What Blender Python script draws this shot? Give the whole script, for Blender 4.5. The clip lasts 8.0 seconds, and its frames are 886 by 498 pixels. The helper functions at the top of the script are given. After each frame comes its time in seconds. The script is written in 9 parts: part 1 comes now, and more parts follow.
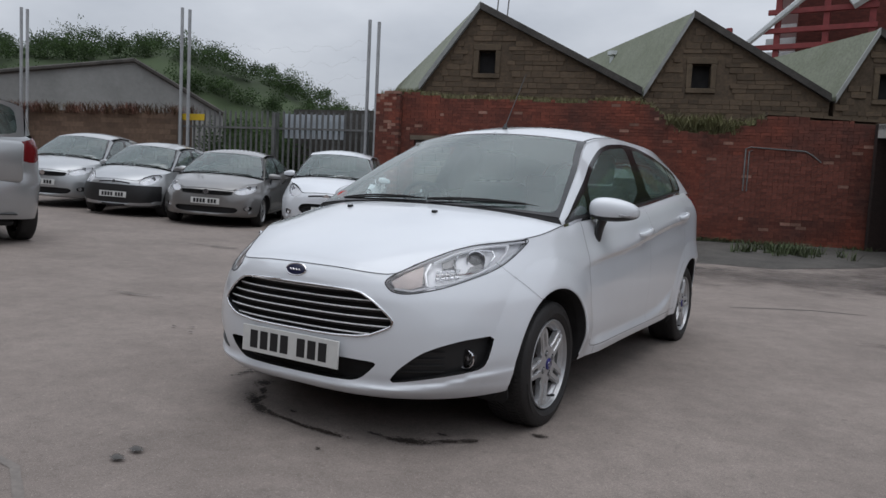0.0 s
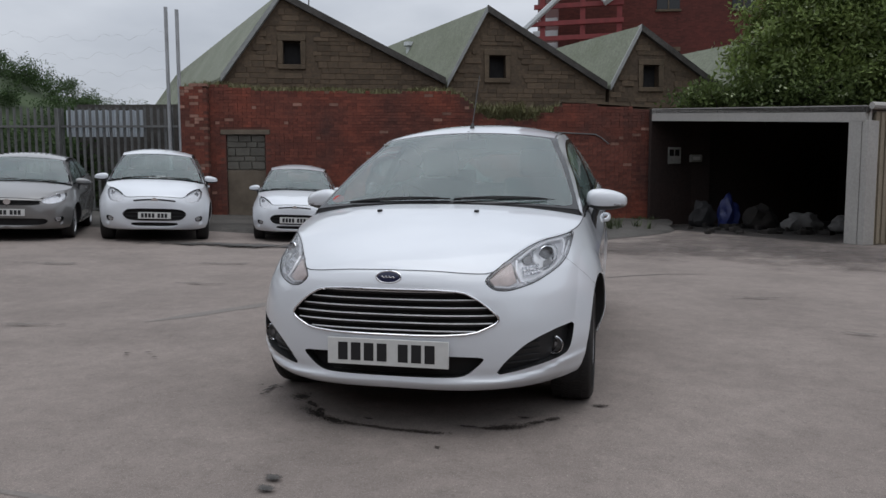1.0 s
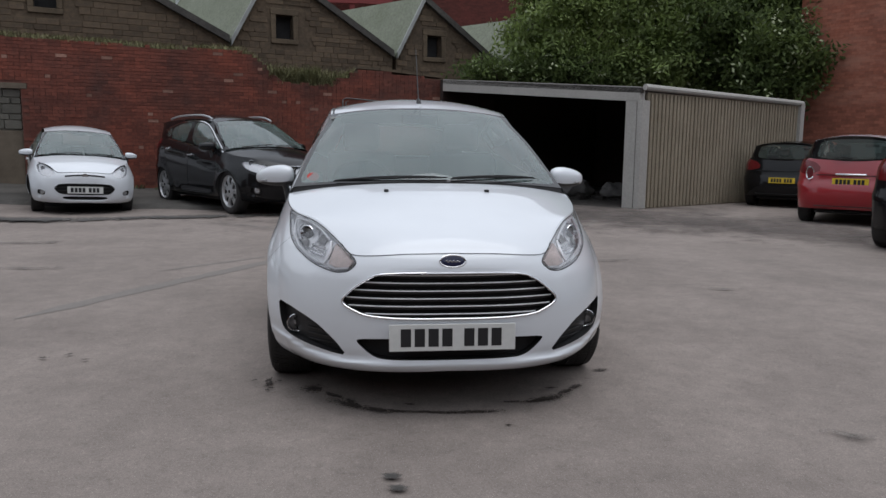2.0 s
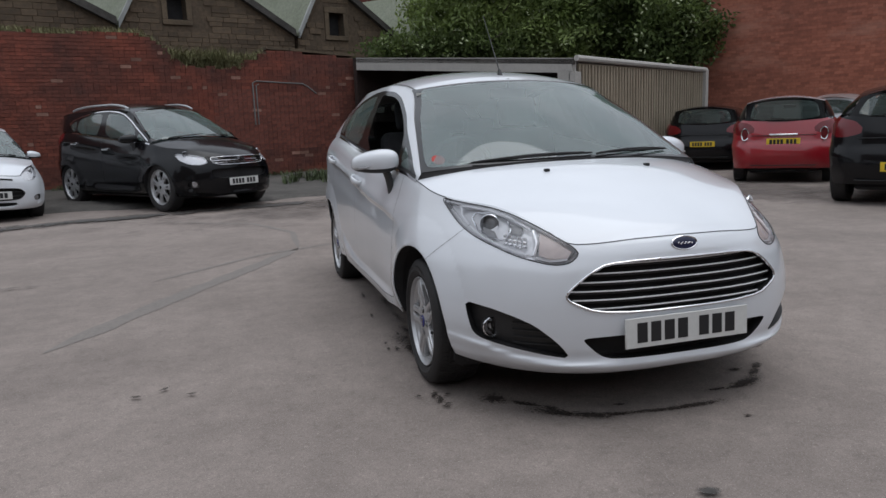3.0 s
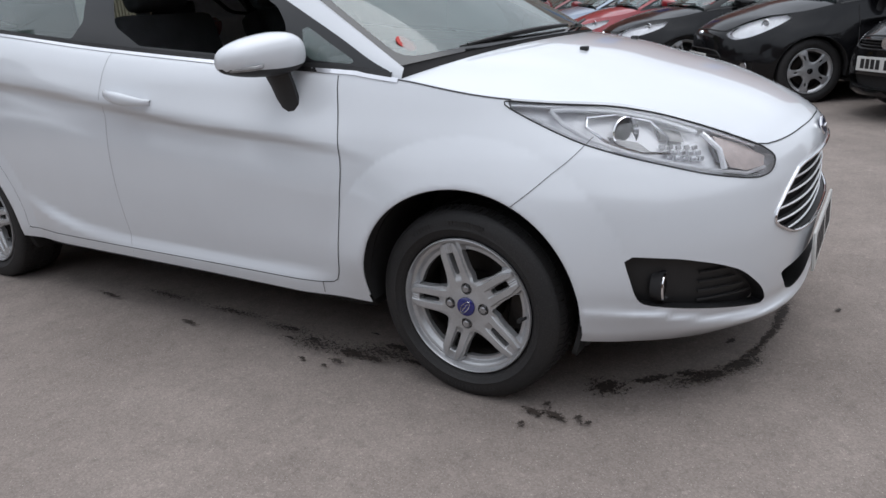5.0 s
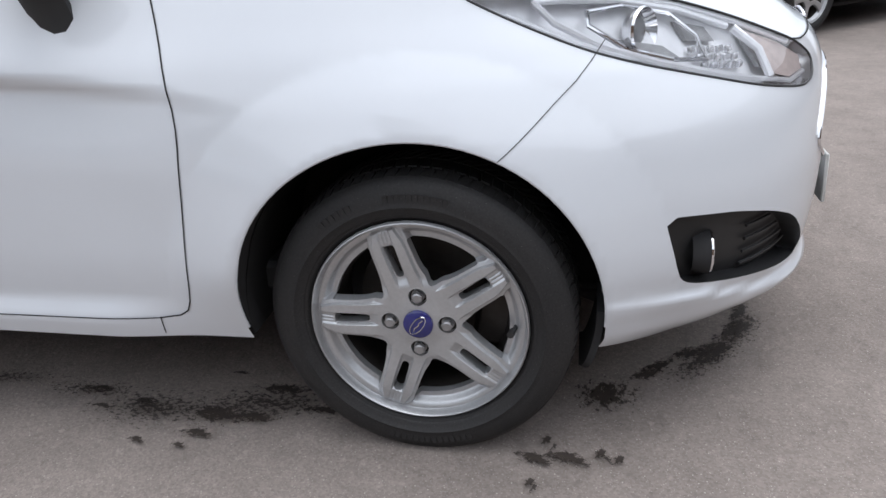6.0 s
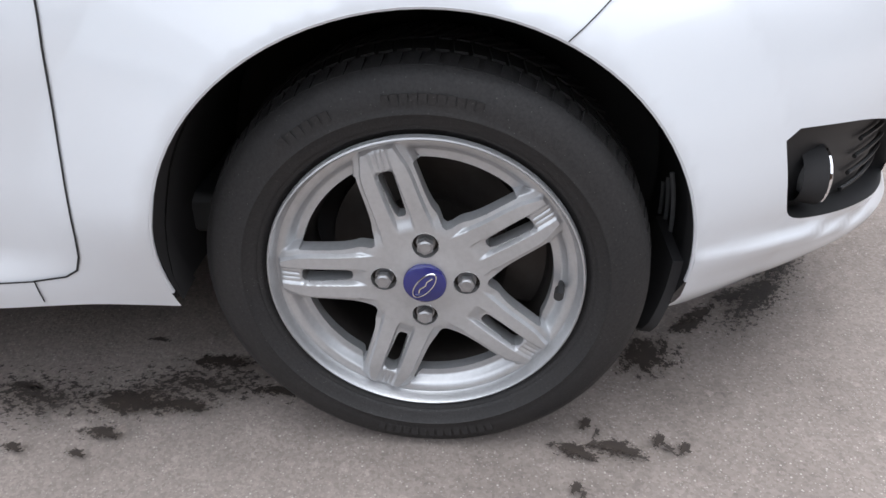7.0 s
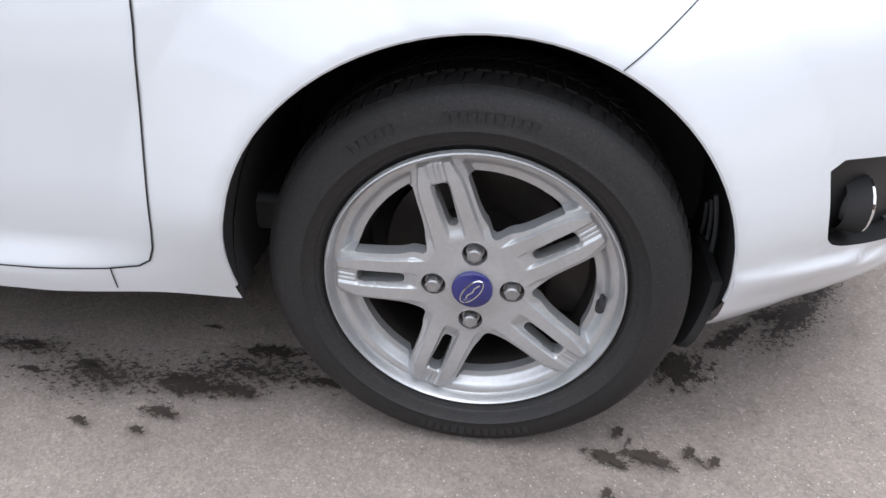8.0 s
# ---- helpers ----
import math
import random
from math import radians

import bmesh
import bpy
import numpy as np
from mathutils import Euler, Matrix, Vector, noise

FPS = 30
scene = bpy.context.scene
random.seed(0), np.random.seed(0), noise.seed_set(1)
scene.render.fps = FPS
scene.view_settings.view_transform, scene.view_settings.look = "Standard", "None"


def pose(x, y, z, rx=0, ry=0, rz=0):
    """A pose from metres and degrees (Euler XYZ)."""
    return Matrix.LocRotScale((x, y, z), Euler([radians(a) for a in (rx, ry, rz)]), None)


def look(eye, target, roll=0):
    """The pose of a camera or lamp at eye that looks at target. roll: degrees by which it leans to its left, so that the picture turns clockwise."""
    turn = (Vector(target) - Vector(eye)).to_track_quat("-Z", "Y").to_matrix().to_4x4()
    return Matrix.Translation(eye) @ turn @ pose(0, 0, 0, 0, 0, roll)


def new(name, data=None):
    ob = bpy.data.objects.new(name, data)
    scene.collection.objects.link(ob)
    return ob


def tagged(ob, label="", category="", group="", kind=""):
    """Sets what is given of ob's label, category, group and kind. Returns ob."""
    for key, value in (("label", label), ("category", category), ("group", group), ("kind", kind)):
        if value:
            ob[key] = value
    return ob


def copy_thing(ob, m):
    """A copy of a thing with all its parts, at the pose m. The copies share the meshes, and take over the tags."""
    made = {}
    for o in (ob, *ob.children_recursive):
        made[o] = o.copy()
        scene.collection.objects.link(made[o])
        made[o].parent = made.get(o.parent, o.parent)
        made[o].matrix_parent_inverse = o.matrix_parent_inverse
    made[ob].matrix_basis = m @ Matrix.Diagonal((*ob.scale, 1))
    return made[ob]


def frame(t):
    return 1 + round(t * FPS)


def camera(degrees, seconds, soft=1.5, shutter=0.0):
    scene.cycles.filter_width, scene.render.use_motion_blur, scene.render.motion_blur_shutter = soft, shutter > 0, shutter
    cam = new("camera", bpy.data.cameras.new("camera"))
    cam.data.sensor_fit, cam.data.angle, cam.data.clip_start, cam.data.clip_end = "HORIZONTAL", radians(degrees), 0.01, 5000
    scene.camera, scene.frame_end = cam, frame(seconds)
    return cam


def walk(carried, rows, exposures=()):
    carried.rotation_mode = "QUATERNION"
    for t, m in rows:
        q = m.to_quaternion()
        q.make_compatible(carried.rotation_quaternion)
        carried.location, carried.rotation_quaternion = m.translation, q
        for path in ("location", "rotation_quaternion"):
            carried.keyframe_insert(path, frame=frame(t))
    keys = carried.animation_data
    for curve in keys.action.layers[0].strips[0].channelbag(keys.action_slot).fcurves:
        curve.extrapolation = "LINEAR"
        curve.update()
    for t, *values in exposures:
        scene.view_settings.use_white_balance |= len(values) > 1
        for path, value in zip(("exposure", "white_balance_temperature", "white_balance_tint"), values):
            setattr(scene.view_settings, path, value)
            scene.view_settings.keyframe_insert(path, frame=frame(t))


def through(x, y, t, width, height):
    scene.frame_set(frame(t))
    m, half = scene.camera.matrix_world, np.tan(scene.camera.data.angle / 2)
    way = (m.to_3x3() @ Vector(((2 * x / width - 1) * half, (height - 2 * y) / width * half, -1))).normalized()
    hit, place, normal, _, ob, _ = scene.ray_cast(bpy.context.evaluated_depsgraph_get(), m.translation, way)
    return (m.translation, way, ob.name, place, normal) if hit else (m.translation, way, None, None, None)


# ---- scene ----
cam = camera(63.3, 8.0)
PATH = [
    (0, (2.015, -2.943, 1.016), (0.981, -1.238, 0.855), 2.8),
    (0.5, (1.502, -3.327, 1.037), (0.749, -1.482, 0.868), 1.3),
    (1, (0.905, -3.575, 1.05), (0.444, -1.637, 0.871), -0.2),
    (1.5, (0.301, -3.651, 1.089), (0.232, -1.666, 0.851), -0.1),
    (1.7, (0.043, -3.68, 1.112), (0.116, -1.698, 0.854), 0.2),
    (2.8, (-1.381, -3.178, 1.131), (-0.897, -1.263, 0.815), -1.0),
    (3, (-1.576, -3.006, 1.121), (-1.015, -1.115, 0.787), -2.2),
    (3.5, (-1.96, -2.564, 1.133), (-1.14, -0.791, 0.706), -1.2),
    (4, (-2.275, -2.038, 1.128), (-1.155, -0.442, 0.681), -0.7),
    (4.5, (-2.408, -1.472, 1.106), (-1.073, -0.077, 0.585), -3.0),
    (5, (-2.367, -0.937, 1.062), (-0.767, 0.079, 0.425), -3.5),
    (5.2, (-2.294, -0.761, 1.049), (-0.63, 0.114, 0.365), -4.7),
    (6.3, (-1.722, -0.191, 0.843), (0.055, 0.054, -0.040), -3.7),
    (6.5, (-1.639, -0.143, 0.803), (0.113, 0.036, -0.145), -3.7),
    (7, (-1.530, -0.081, 0.778), (0.170, 0.051, -0.266), -1.3),
    (7.5, (-1.519, -0.071, 0.778), (0.169, 0.047, -0.287), 0.2),
    (8, (-1.565, -0.065, 0.814), (0.123, 0.161, -0.235), 0.0),
]
walk(cam, [(t, look(eye, target, roll)) for t, eye, target, roll in PATH],
     exposures=[(0, -0.28), (3, -0.18), (4.5, -0.08), (5.2, 0.24), (6.3, 0.70), (7, 1.07), (7.5, 1.23), (8, 1.20)])

# ---- light ----
world = bpy.data.worlds.new("overcast_sky")
scene.world = world
world.use_nodes = True
wn, wl = world.node_tree.nodes, world.node_tree.links
sky = wn.new("ShaderNodeTexSky")
sky.sky_type, sky.sun_disc = "NISHITA", False
sky.sun_elevation, sky.sun_rotation = radians(82.3), radians(122)
sky.air_density, sky.dust_density, sky.ozone_density = 1.0, 4.0, 1.0
# high cloud: a grey veil with soft lumps over the sky
w_tc = wn.new("ShaderNodeTexCoord")
w_map = wn.new("ShaderNodeMapping")
w_map.inputs["Scale"].default_value = (1.0, 1.0, 2.6)
w_cloud = wn.new("ShaderNodeTexNoise")
w_cloud.inputs["Scale"].default_value, w_cloud.inputs["Detail"].default_value = 2.6, 6.0
w_ramp = wn.new("ShaderNodeValToRGB")
w_ramp.color_ramp.elements[0].position, w_ramp.color_ramp.elements[0].color = 0.35, (5.0, 5.4, 6.1, 1)
w_ramp.color_ramp.elements[1].position, w_ramp.color_ramp.elements[1].color = 0.68, (7.3, 7.7, 8.4, 1)
w_mix = wn.new("ShaderNodeMix")
w_mix.data_type = "RGBA"
w_mix.inputs["Factor"].default_value = 0.92
wl.new(w_tc.outputs["Generated"], w_map.inputs["Vector"])
wl.new(w_map.outputs["Vector"], w_cloud.inputs["Vector"])
wl.new(w_cloud.outputs["Fac"], w_ramp.inputs["Fac"])
wl.new(sky.outputs["Color"], w_mix.inputs["A"])
wl.new(w_ramp.outputs["Color"], w_mix.inputs["B"])
# an overcast sky is brightest overhead
w_sep, w_up, w_gain = wn.new("ShaderNodeSeparateXYZ"), wn.new("ShaderNodeMapRange"), wn.new("ShaderNodeVectorMath")
w_gain.operation = "SCALE"
w_up.inputs["From Min"].default_value, w_up.inputs["From Max"].default_value = 0.05, 0.95
w_up.inputs["To Min"].default_value, w_up.inputs["To Max"].default_value = 1.0, 2.0
wl.new(w_tc.outputs["Generated"], w_sep.inputs["Vector"])
wl.new(w_sep.outputs["Z"], w_up.inputs["Value"])
wl.new(w_mix.outputs["Result"], w_gain.inputs[0])
wl.new(w_up.outputs["Result"], w_gain.inputs["Scale"])
wl.new(w_gain.outputs["Vector"], wn["Background"].inputs["Color"])
wn["Background"].inputs["Strength"].default_value = 0.1
sun = new("sun", bpy.data.lights.new("sun", "SUN"))
sun.data.energy, sun.data.angle, sun.data.color = 1.1, radians(60), (0.96, 0.98, 1.0)
sun.matrix_world = look((1.6, -1.0, 14), (0, 0, 0))


# ---- materials ----
def material(name, color, rough=0.5, metal=0.0, vary=0.0, scale=4.0, fine=0.0, fine_scale=60.0, bump=0.0, bump_scale=80.0, tint=None,
             per_object=0.0, per_island=0.0, coat=0.0, spec=0.5):
    """A procedural surface: a base colour that wanders at two scales, with a fine relief."""
    m = bpy.data.materials.new(name)
    m.use_nodes = True
    n, l = m.node_tree.nodes, m.node_tree.links
    b = n["Principled BSDF"]
    b.inputs["Roughness"].default_value, b.inputs["Metallic"].default_value = rough, metal
    b.inputs["Coat Weight"].default_value, b.inputs["Coat Roughness"].default_value = coat, 0.04
    b.inputs["Specular IOR Level"].default_value = spec
    tc = n.new("ShaderNodeTexCoord")
    out = None

    def noise_tex(s, detail):
        t = n.new("ShaderNodeTexNoise")
        t.inputs["Scale"].default_value, t.inputs["Detail"].default_value, t.inputs["Roughness"].default_value = s, detail, 0.62
        l.new(tc.outputs["Object"], t.inputs["Vector"])
        return t

    def mixed(a, b2, fac, mode="MIX"):
        x = n.new("ShaderNodeMix")
        x.data_type, x.blend_type = "RGBA", mode
        for key, v in (("A", a), ("B", b2)):
            if isinstance(v, tuple):
                x.inputs[key].default_value = (*v, 1) if len(v) == 3 else v
            else:
                l.new(v, x.inputs[key])
        if isinstance(fac, float):
            x.inputs["Factor"].default_value = fac
        else:
            l.new(fac, x.inputs["Factor"])
        return x.outputs["Result"]

    def ranged(src, lo, hi, a, c):
        r = n.new("ShaderNodeMapRange")
        r.inputs["From Min"].default_value, r.inputs["From Max"].default_value = lo, hi
        r.inputs["To Min"].default_value, r.inputs["To Max"].default_value = a, c
        l.new(src, r.inputs["Value"])
        return r.outputs["Result"]

    col = tuple(color)
    if vary > 0:
        other = tint if tint else tuple(min(1.0, c * (1 - vary)) for c in color)
        t = noise_tex(scale, 6.0)
        col = mixed(col, other, ranged(t.outputs["Fac"], 0.35, 0.68, 0.0, 1.0 if tint is None else vary))
    if fine > 0:
        t = noise_tex(fine_scale, 3.0)
        g = ranged(t.outputs["Fac"], 0.3, 0.7, 1 - fine, 1 + fine)
        cb = n.new("ShaderNodeCombineColor")
        for i in range(3):
            l.new(g, cb.inputs[i])
        col = mixed(col, cb.outputs[0], 1.0, "MULTIPLY")
    for amount, kind in ((per_object, "obj"), (per_island, "isl")):
        if amount > 0:
            src = n.new("ShaderNodeObjectInfo" if kind == "obj" else "ShaderNodeNewGeometry").outputs["Random" if kind == "obj" else "Random Per Island"]
            g = ranged(src, 0.0, 1.0, 1 - amount, 1 + amount)
            cb = n.new("ShaderNodeCombineColor")
            for i in range(3):
                l.new(g, cb.inputs[i])
            col = mixed(col, cb.outputs[0], 1.0, "MULTIPLY")
    if isinstance(col, tuple):
        b.inputs["Base Color"].default_value = (*col, 1)
    else:
        l.new(col, b.inputs["Base Color"])
    if bump > 0:
        t = noise_tex(bump_scale, 4.0)
        bp = n.new("ShaderNodeBump")
        bp.inputs["Strength"].default_value, bp.inputs["Distance"].default_value = bump, 0.01
        l.new(t.outputs["Fac"], bp.inputs["Height"])
        l.new(bp.outputs["Normal"], b.inputs["Normal"])
    return m


def glass(name, tint, gloss=1.0, ior=1.5, sky_haze=0.0):
    """A thin pane: clear with a tint, glossy by Fresnel, some sky reflection painted as diffuse haze."""
    m = bpy.data.materials.new(name)
    m.use_nodes = True
    n, l = m.node_tree.nodes, m.node_tree.links
    n.remove(n["Principled BSDF"])
    tr, gl, mx, fr = n.new("ShaderNodeBsdfTransparent"), n.new("ShaderNodeBsdfGlossy"), n.new("ShaderNodeMixShader"), n.new("ShaderNodeFresnel")
    tr.inputs["Color"].default_value = (*tint, 1)
    gl.inputs["Roughness"].default_value, gl.inputs["Color"].default_value = 0.02, (gloss, gloss, gloss, 1)
    fr.inputs["IOR"].default_value = ior
    l.new(fr.outputs["Fac"], mx.inputs["Fac"])
    l.new(tr.outputs["BSDF"], mx.inputs[1])
    l.new(gl.outputs["BSDF"], mx.inputs[2])
    # teal diffuse layer, uneven by noise, stands in for reflected sky
    if sky_haze:
        df, m2 = n.new("ShaderNodeBsdfDiffuse"), n.new("ShaderNodeMixShader")
        df.inputs["Color"].default_value = (0.48, 0.66, 0.62, 1)
        tc, t, r = n.new("ShaderNodeTexCoord"), n.new("ShaderNodeTexNoise"), n.new("ShaderNodeMapRange")
        t.inputs["Scale"].default_value, t.inputs["Detail"].default_value = 3.0, 5.0
        r.inputs["From Min"].default_value, r.inputs["From Max"].default_value = 0.3, 0.7
        r.inputs["To Min"].default_value, r.inputs["To Max"].default_value = sky_haze * 0.75, sky_haze * 1.25
        l.new(tc.outputs["Object"], t.inputs["Vector"])
        l.new(t.outputs["Fac"], r.inputs["Value"])
        l.new(r.outputs["Result"], m2.inputs["Fac"])
        l.new(mx.outputs["Shader"], m2.inputs[1])
        l.new(df.outputs["BSDF"], m2.inputs[2])
        mx = m2
    l.new(mx.outputs["Shader"], n["Material Output"].inputs["Surface"])
    return m


def blotch(name, color, rough, size, cover, soft=0.12, stretch=1.0):
    """A stain that thins out from its middle into specks; between them the ground shows."""
    m = material(name, color, rough, vary=0.4, scale=30, fine=0.2, fine_scale=120)
    n, l = m.node_tree.nodes, m.node_tree.links
    b, out = n["Principled BSDF"], n["Material Output"]
    uv, tc = n.new("ShaderNodeUVMap"), n.new("ShaderNodeTexCoord")
    ln = n.new("ShaderNodeVectorMath")
    ln.operation = "LENGTH"
    l.new(uv.outputs["UV"], ln.inputs[0])
    t = n.new("ShaderNodeTexNoise")
    t.inputs["Scale"].default_value, t.inputs["Detail"].default_value, t.inputs["Roughness"].default_value = size, 9.0, 0.76
    mp = n.new("ShaderNodeMapping")
    mp.inputs["Scale"].default_value = (stretch, 1, 1)
    l.new(tc.outputs["Object"], mp.inputs["Vector"])
    l.new(mp.outputs["Vector"], t.inputs["Vector"])
    a = n.new("ShaderNodeMath")
    a.operation = "MULTIPLY_ADD"
    a.inputs[1].default_value, a.inputs[2].default_value = -0.42, cover
    l.new(ln.outputs["Value"], a.inputs[0])
    c = n.new("ShaderNodeMath")
    c.operation = "ADD"
    k = n.new("ShaderNodeMath")
    k.operation = "MULTIPLY_ADD"
    k.inputs[1].default_value, k.inputs[2].default_value = 2.0, -0.5
    l.new(t.outputs["Fac"], k.inputs[0])
    l.new(a.outputs[0], c.inputs[0])
    l.new(k.outputs[0], c.inputs[1])
    r = n.new("ShaderNodeMapRange")
    r.inputs["From Min"].default_value, r.inputs["From Max"].default_value = 0.5, 0.5 + soft
    l.new(c.outputs[0], r.inputs["Value"])
    tr, mx = n.new("ShaderNodeBsdfTransparent"), n.new("ShaderNodeMixShader")
    l.new(r.outputs["Result"], mx.inputs["Fac"])
    l.new(tr.outputs["BSDF"], mx.inputs[1])
    l.new(b.outputs["BSDF"], mx.inputs[2])
    l.new(mx.outputs["Shader"], out.inputs["Surface"])
    return m


M = {}
M["white"] = material("white_paint", (0.675, 0.70, 0.735), 0.3, vary=0.03, scale=3, coat=1.0)
M["silver"] = material("silver_paint", (0.42, 0.43, 0.44), 0.35, 0.6, vary=0.05, coat=1.0)
M["grey_paint"] = material("grey_paint", (0.2, 0.195, 0.19), 0.35, 0.5, vary=0.05, coat=1.0)
M["black_paint"] = material("black_paint", (0.006, 0.006, 0.007), 0.16, vary=0.1, coat=0.2, spec=0.22)
M["red_paint"] = material("red_paint", (0.30, 0.008, 0.016), 0.32, vary=0.1, coat=1.0)
M["blue_silver"] = material("blue_silver_paint", (0.28, 0.34, 0.42), 0.35, 0.5, vary=0.05, coat=1.0)
M["wine"] = material("wine_red_paint", (0.2, 0.012, 0.018), 0.32, vary=0.1, coat=1.0)
M["black_plastic"] = material("black_plastic", (0.021, 0.021, 0.022), 0.5, vary=0.3, scale=9, bump=0.05, bump_scale=300)
M["gloss_black"] = material("gloss_black", (0.01, 0.01, 0.011), 0.15, vary=0.1)
M["void"] = material("dark_void", (0.046, 0.045, 0.046), 0.95, vary=0.3, spec=0.05)
M["rubber"] = material("tyre_rubber", (0.0205, 0.020, 0.0205), 0.62, vary=0.45, scale=14, fine=0.3, fine_scale=260, bump=0.15, bump_scale=420, tint=(0.029, 0.026, 0.025), spec=0.35)


def specked(m, scale, amount, color):
    """Scatters tiny pale flecks of dirt over a material."""
    n, l = m.node_tree.nodes, m.node_tree.links
    b = n["Principled BSDF"]
    src = b.inputs["Base Color"].links[0].from_socket
    tc, t, r, x = n.new("ShaderNodeTexCoord"), n.new("ShaderNodeTexVoronoi"), n.new("ShaderNodeMapRange"), n.new("ShaderNodeMix")
    t.inputs["Scale"].default_value = scale
    r.inputs["From Min"].default_value, r.inputs["From Max"].default_value = amount, amount * 0.6
    x.data_type = "RGBA"
    x.inputs["B"].default_value = (*color, 1)
    l.new(tc.outputs["Object"], t.inputs["Vector"])
    l.new(t.outputs["Distance"], r.inputs["Value"])
    l.new(r.outputs["Result"], x.inputs["Factor"])
    l.new(src, x.inputs["A"])
    l.new(x.outputs["Result"], b.inputs["Base Color"])


specked(M["rubber"], 150.0, 0.085, (0.13, 0.125, 0.12))
M["alloy"] = material("alloy_silver", (0.50, 0.505, 0.515), 0.36, 0.6, vary=0.12, scale=11, fine=0.05, fine_scale=140, bump=0.03, bump_scale=260)
M["chrome"] = material("chrome", (0.8, 0.8, 0.82), 0.09, 1.0, vary=0.08, scale=20)
M["badge_blue"] = material("dark_blue_enamel", (0.012, 0.015, 0.05), 0.3, vary=0.15, scale=30, coat=0.4)
M["nut"] = material("dull_plated_steel", (0.42, 0.42, 0.43), 0.38, 0.8, vary=0.25, scale=60)
M["steel"] = material("brake_steel", (0.05, 0.045, 0.042), 0.5, 0.7, vary=0.5, scale=30, tint=(0.025, 0.018, 0.014))
M["seat"] = material("charcoal_seat_cloth", (0.06, 0.061, 0.065), 0.9, vary=0.3, scale=12, bump=0.3, bump_scale=500)
M["dash"] = material("dash_plastic", (0.04, 0.042, 0.044), 0.6, vary=0.2, bump=0.15, bump_scale=400)
M["lining"] = material("grey_headlining", (0.3, 0.3, 0.29), 0.9, vary=0.1)
M["screen"] = glass("tinted_windscreen", (0.70, 0.85, 0.83), 0.95, 1.95, 0.11)
M["clear"] = glass("clear_lens", (0.98, 0.985, 0.99), 1.0, 1.4)
M["side_glass"] = glass("tinted_side_glass", (0.66, 0.76, 0.73), 1.0, 1.9, 0.10)
M["plate_white"] = material("white_number_plate", (0.62, 0.62, 0.6), 0.4, vary=0.1, scale=20)
M["plate_yellow"] = material("yellow_number_plate", (0.72, 0.5, 0.03), 0.4, vary=0.1, scale=20)
M["ink"] = material("black_ink", (0.012, 0.012, 0.014), 0.5, vary=0.1)
M["cap_blue"] = material("blue_enamel", (0.02, 0.022, 0.16), 0.25, vary=0.15, scale=30, coat=0.6)
M["lamp_red"] = material("red_lamp_plastic", (0.13, 0.004, 0.007), 0.22, vary=0.1, coat=0.3)
M["lamp_amber"] = material("clear_indicator", (0.68, 0.58, 0.55), 0.3, vary=0.25, scale=30)
M["reflector"] = material("silvered_reflector", (0.88, 0.88, 0.9), 0.2, 0.7, vary=0.12, scale=25)
M["lamp_grey"] = material("lamp_inner_grey", (0.93, 0.93, 0.95), 0.35, 0.1, vary=0.15, scale=18)
M["lens_glass"] = material("smoked_lens", (0.18, 0.18, 0.185), 0.12, 0.1, vary=0.2, scale=30, coat=1.0)
M["shroud"] = material("grey_lamp_shroud", (0.36, 0.355, 0.36), 0.3, 0.3, vary=0.4, scale=40)
M["lamp_grey_dark"] = material("dusty_grey_plastic", (0.12, 0.12, 0.12), 0.8, vary=0.3, scale=30)
M["lamp_white"] = material("bright_lamp_trim", (0.92, 0.92, 0.94), 0.28, 0.25, vary=0.06, scale=30)
M["red_tag"] = material("red_paper", (0.5, 0.04, 0.03), 0.7, vary=0.15)


# ---- mesh helpers ----
def smooth(me, angle=40):
    for p in me.polygons:
        p.use_smooth = True
    me.set_sharp_from_angle(angle=radians(angle))


def solid(name, verts, faces, mat, parent=None, label="", angle=40, shade=True):
    me = bpy.data.meshes.new(name)
    me.from_pydata([tuple(map(float, v)) for v in verts], [], [tuple(map(int, f)) for f in faces])
    me.update()
    for x in mat if isinstance(mat, (list, tuple)) else (mat,):
        me.materials.append(x)
    if shade:
        smooth(me, angle)
    ob = new(name, me)
    if parent is not None:
        ob.parent = parent
    return tagged(ob, label) if label else ob


def part(name, bm, mat, parent=None, label="", angle=40, shade=True):
    me = bpy.data.meshes.new(name)
    bm.to_mesh(me)
    bm.free()
    for x in mat if isinstance(mat, (list, tuple)) else (mat,):
        me.materials.append(x)
    if shade:
        smooth(me, angle)
    ob = new(name, me)
    if parent is not None:
        ob.parent = parent
    return tagged(ob, label) if label else ob


def empty(name, m=None):
    ob = new(name)
    ob.empty_display_size = 0.1
    if m is not None:
        ob.matrix_world = m
    return ob


def box(bm, lo, hi, bevel=0.0, m=None, seg=1):
    """An axis-aligned block from lo to hi, bevelled, turned by m."""
    c, s = [(a + b) / 2 for a, b in zip(lo, hi)], [abs(b - a) for a, b in zip(lo, hi)]
    made = bmesh.ops.create_cube(bm, size=1.0, matrix=Matrix.Translation(c) @ Matrix.Diagonal((*s, 1)))["verts"]
    if bevel > 0:
        edges = list({e for v in made for e in v.link_edges})
        r = bmesh.ops.bevel(bm, geom=edges, offset=bevel, segments=seg, affect="EDGES", profile=0.6)
        made = list({v for f in r["faces"] for v in f.verts} | {v for v in made if v.is_valid})
    if m is not None:
        bmesh.ops.transform(bm, matrix=m, verts=made)
    return made


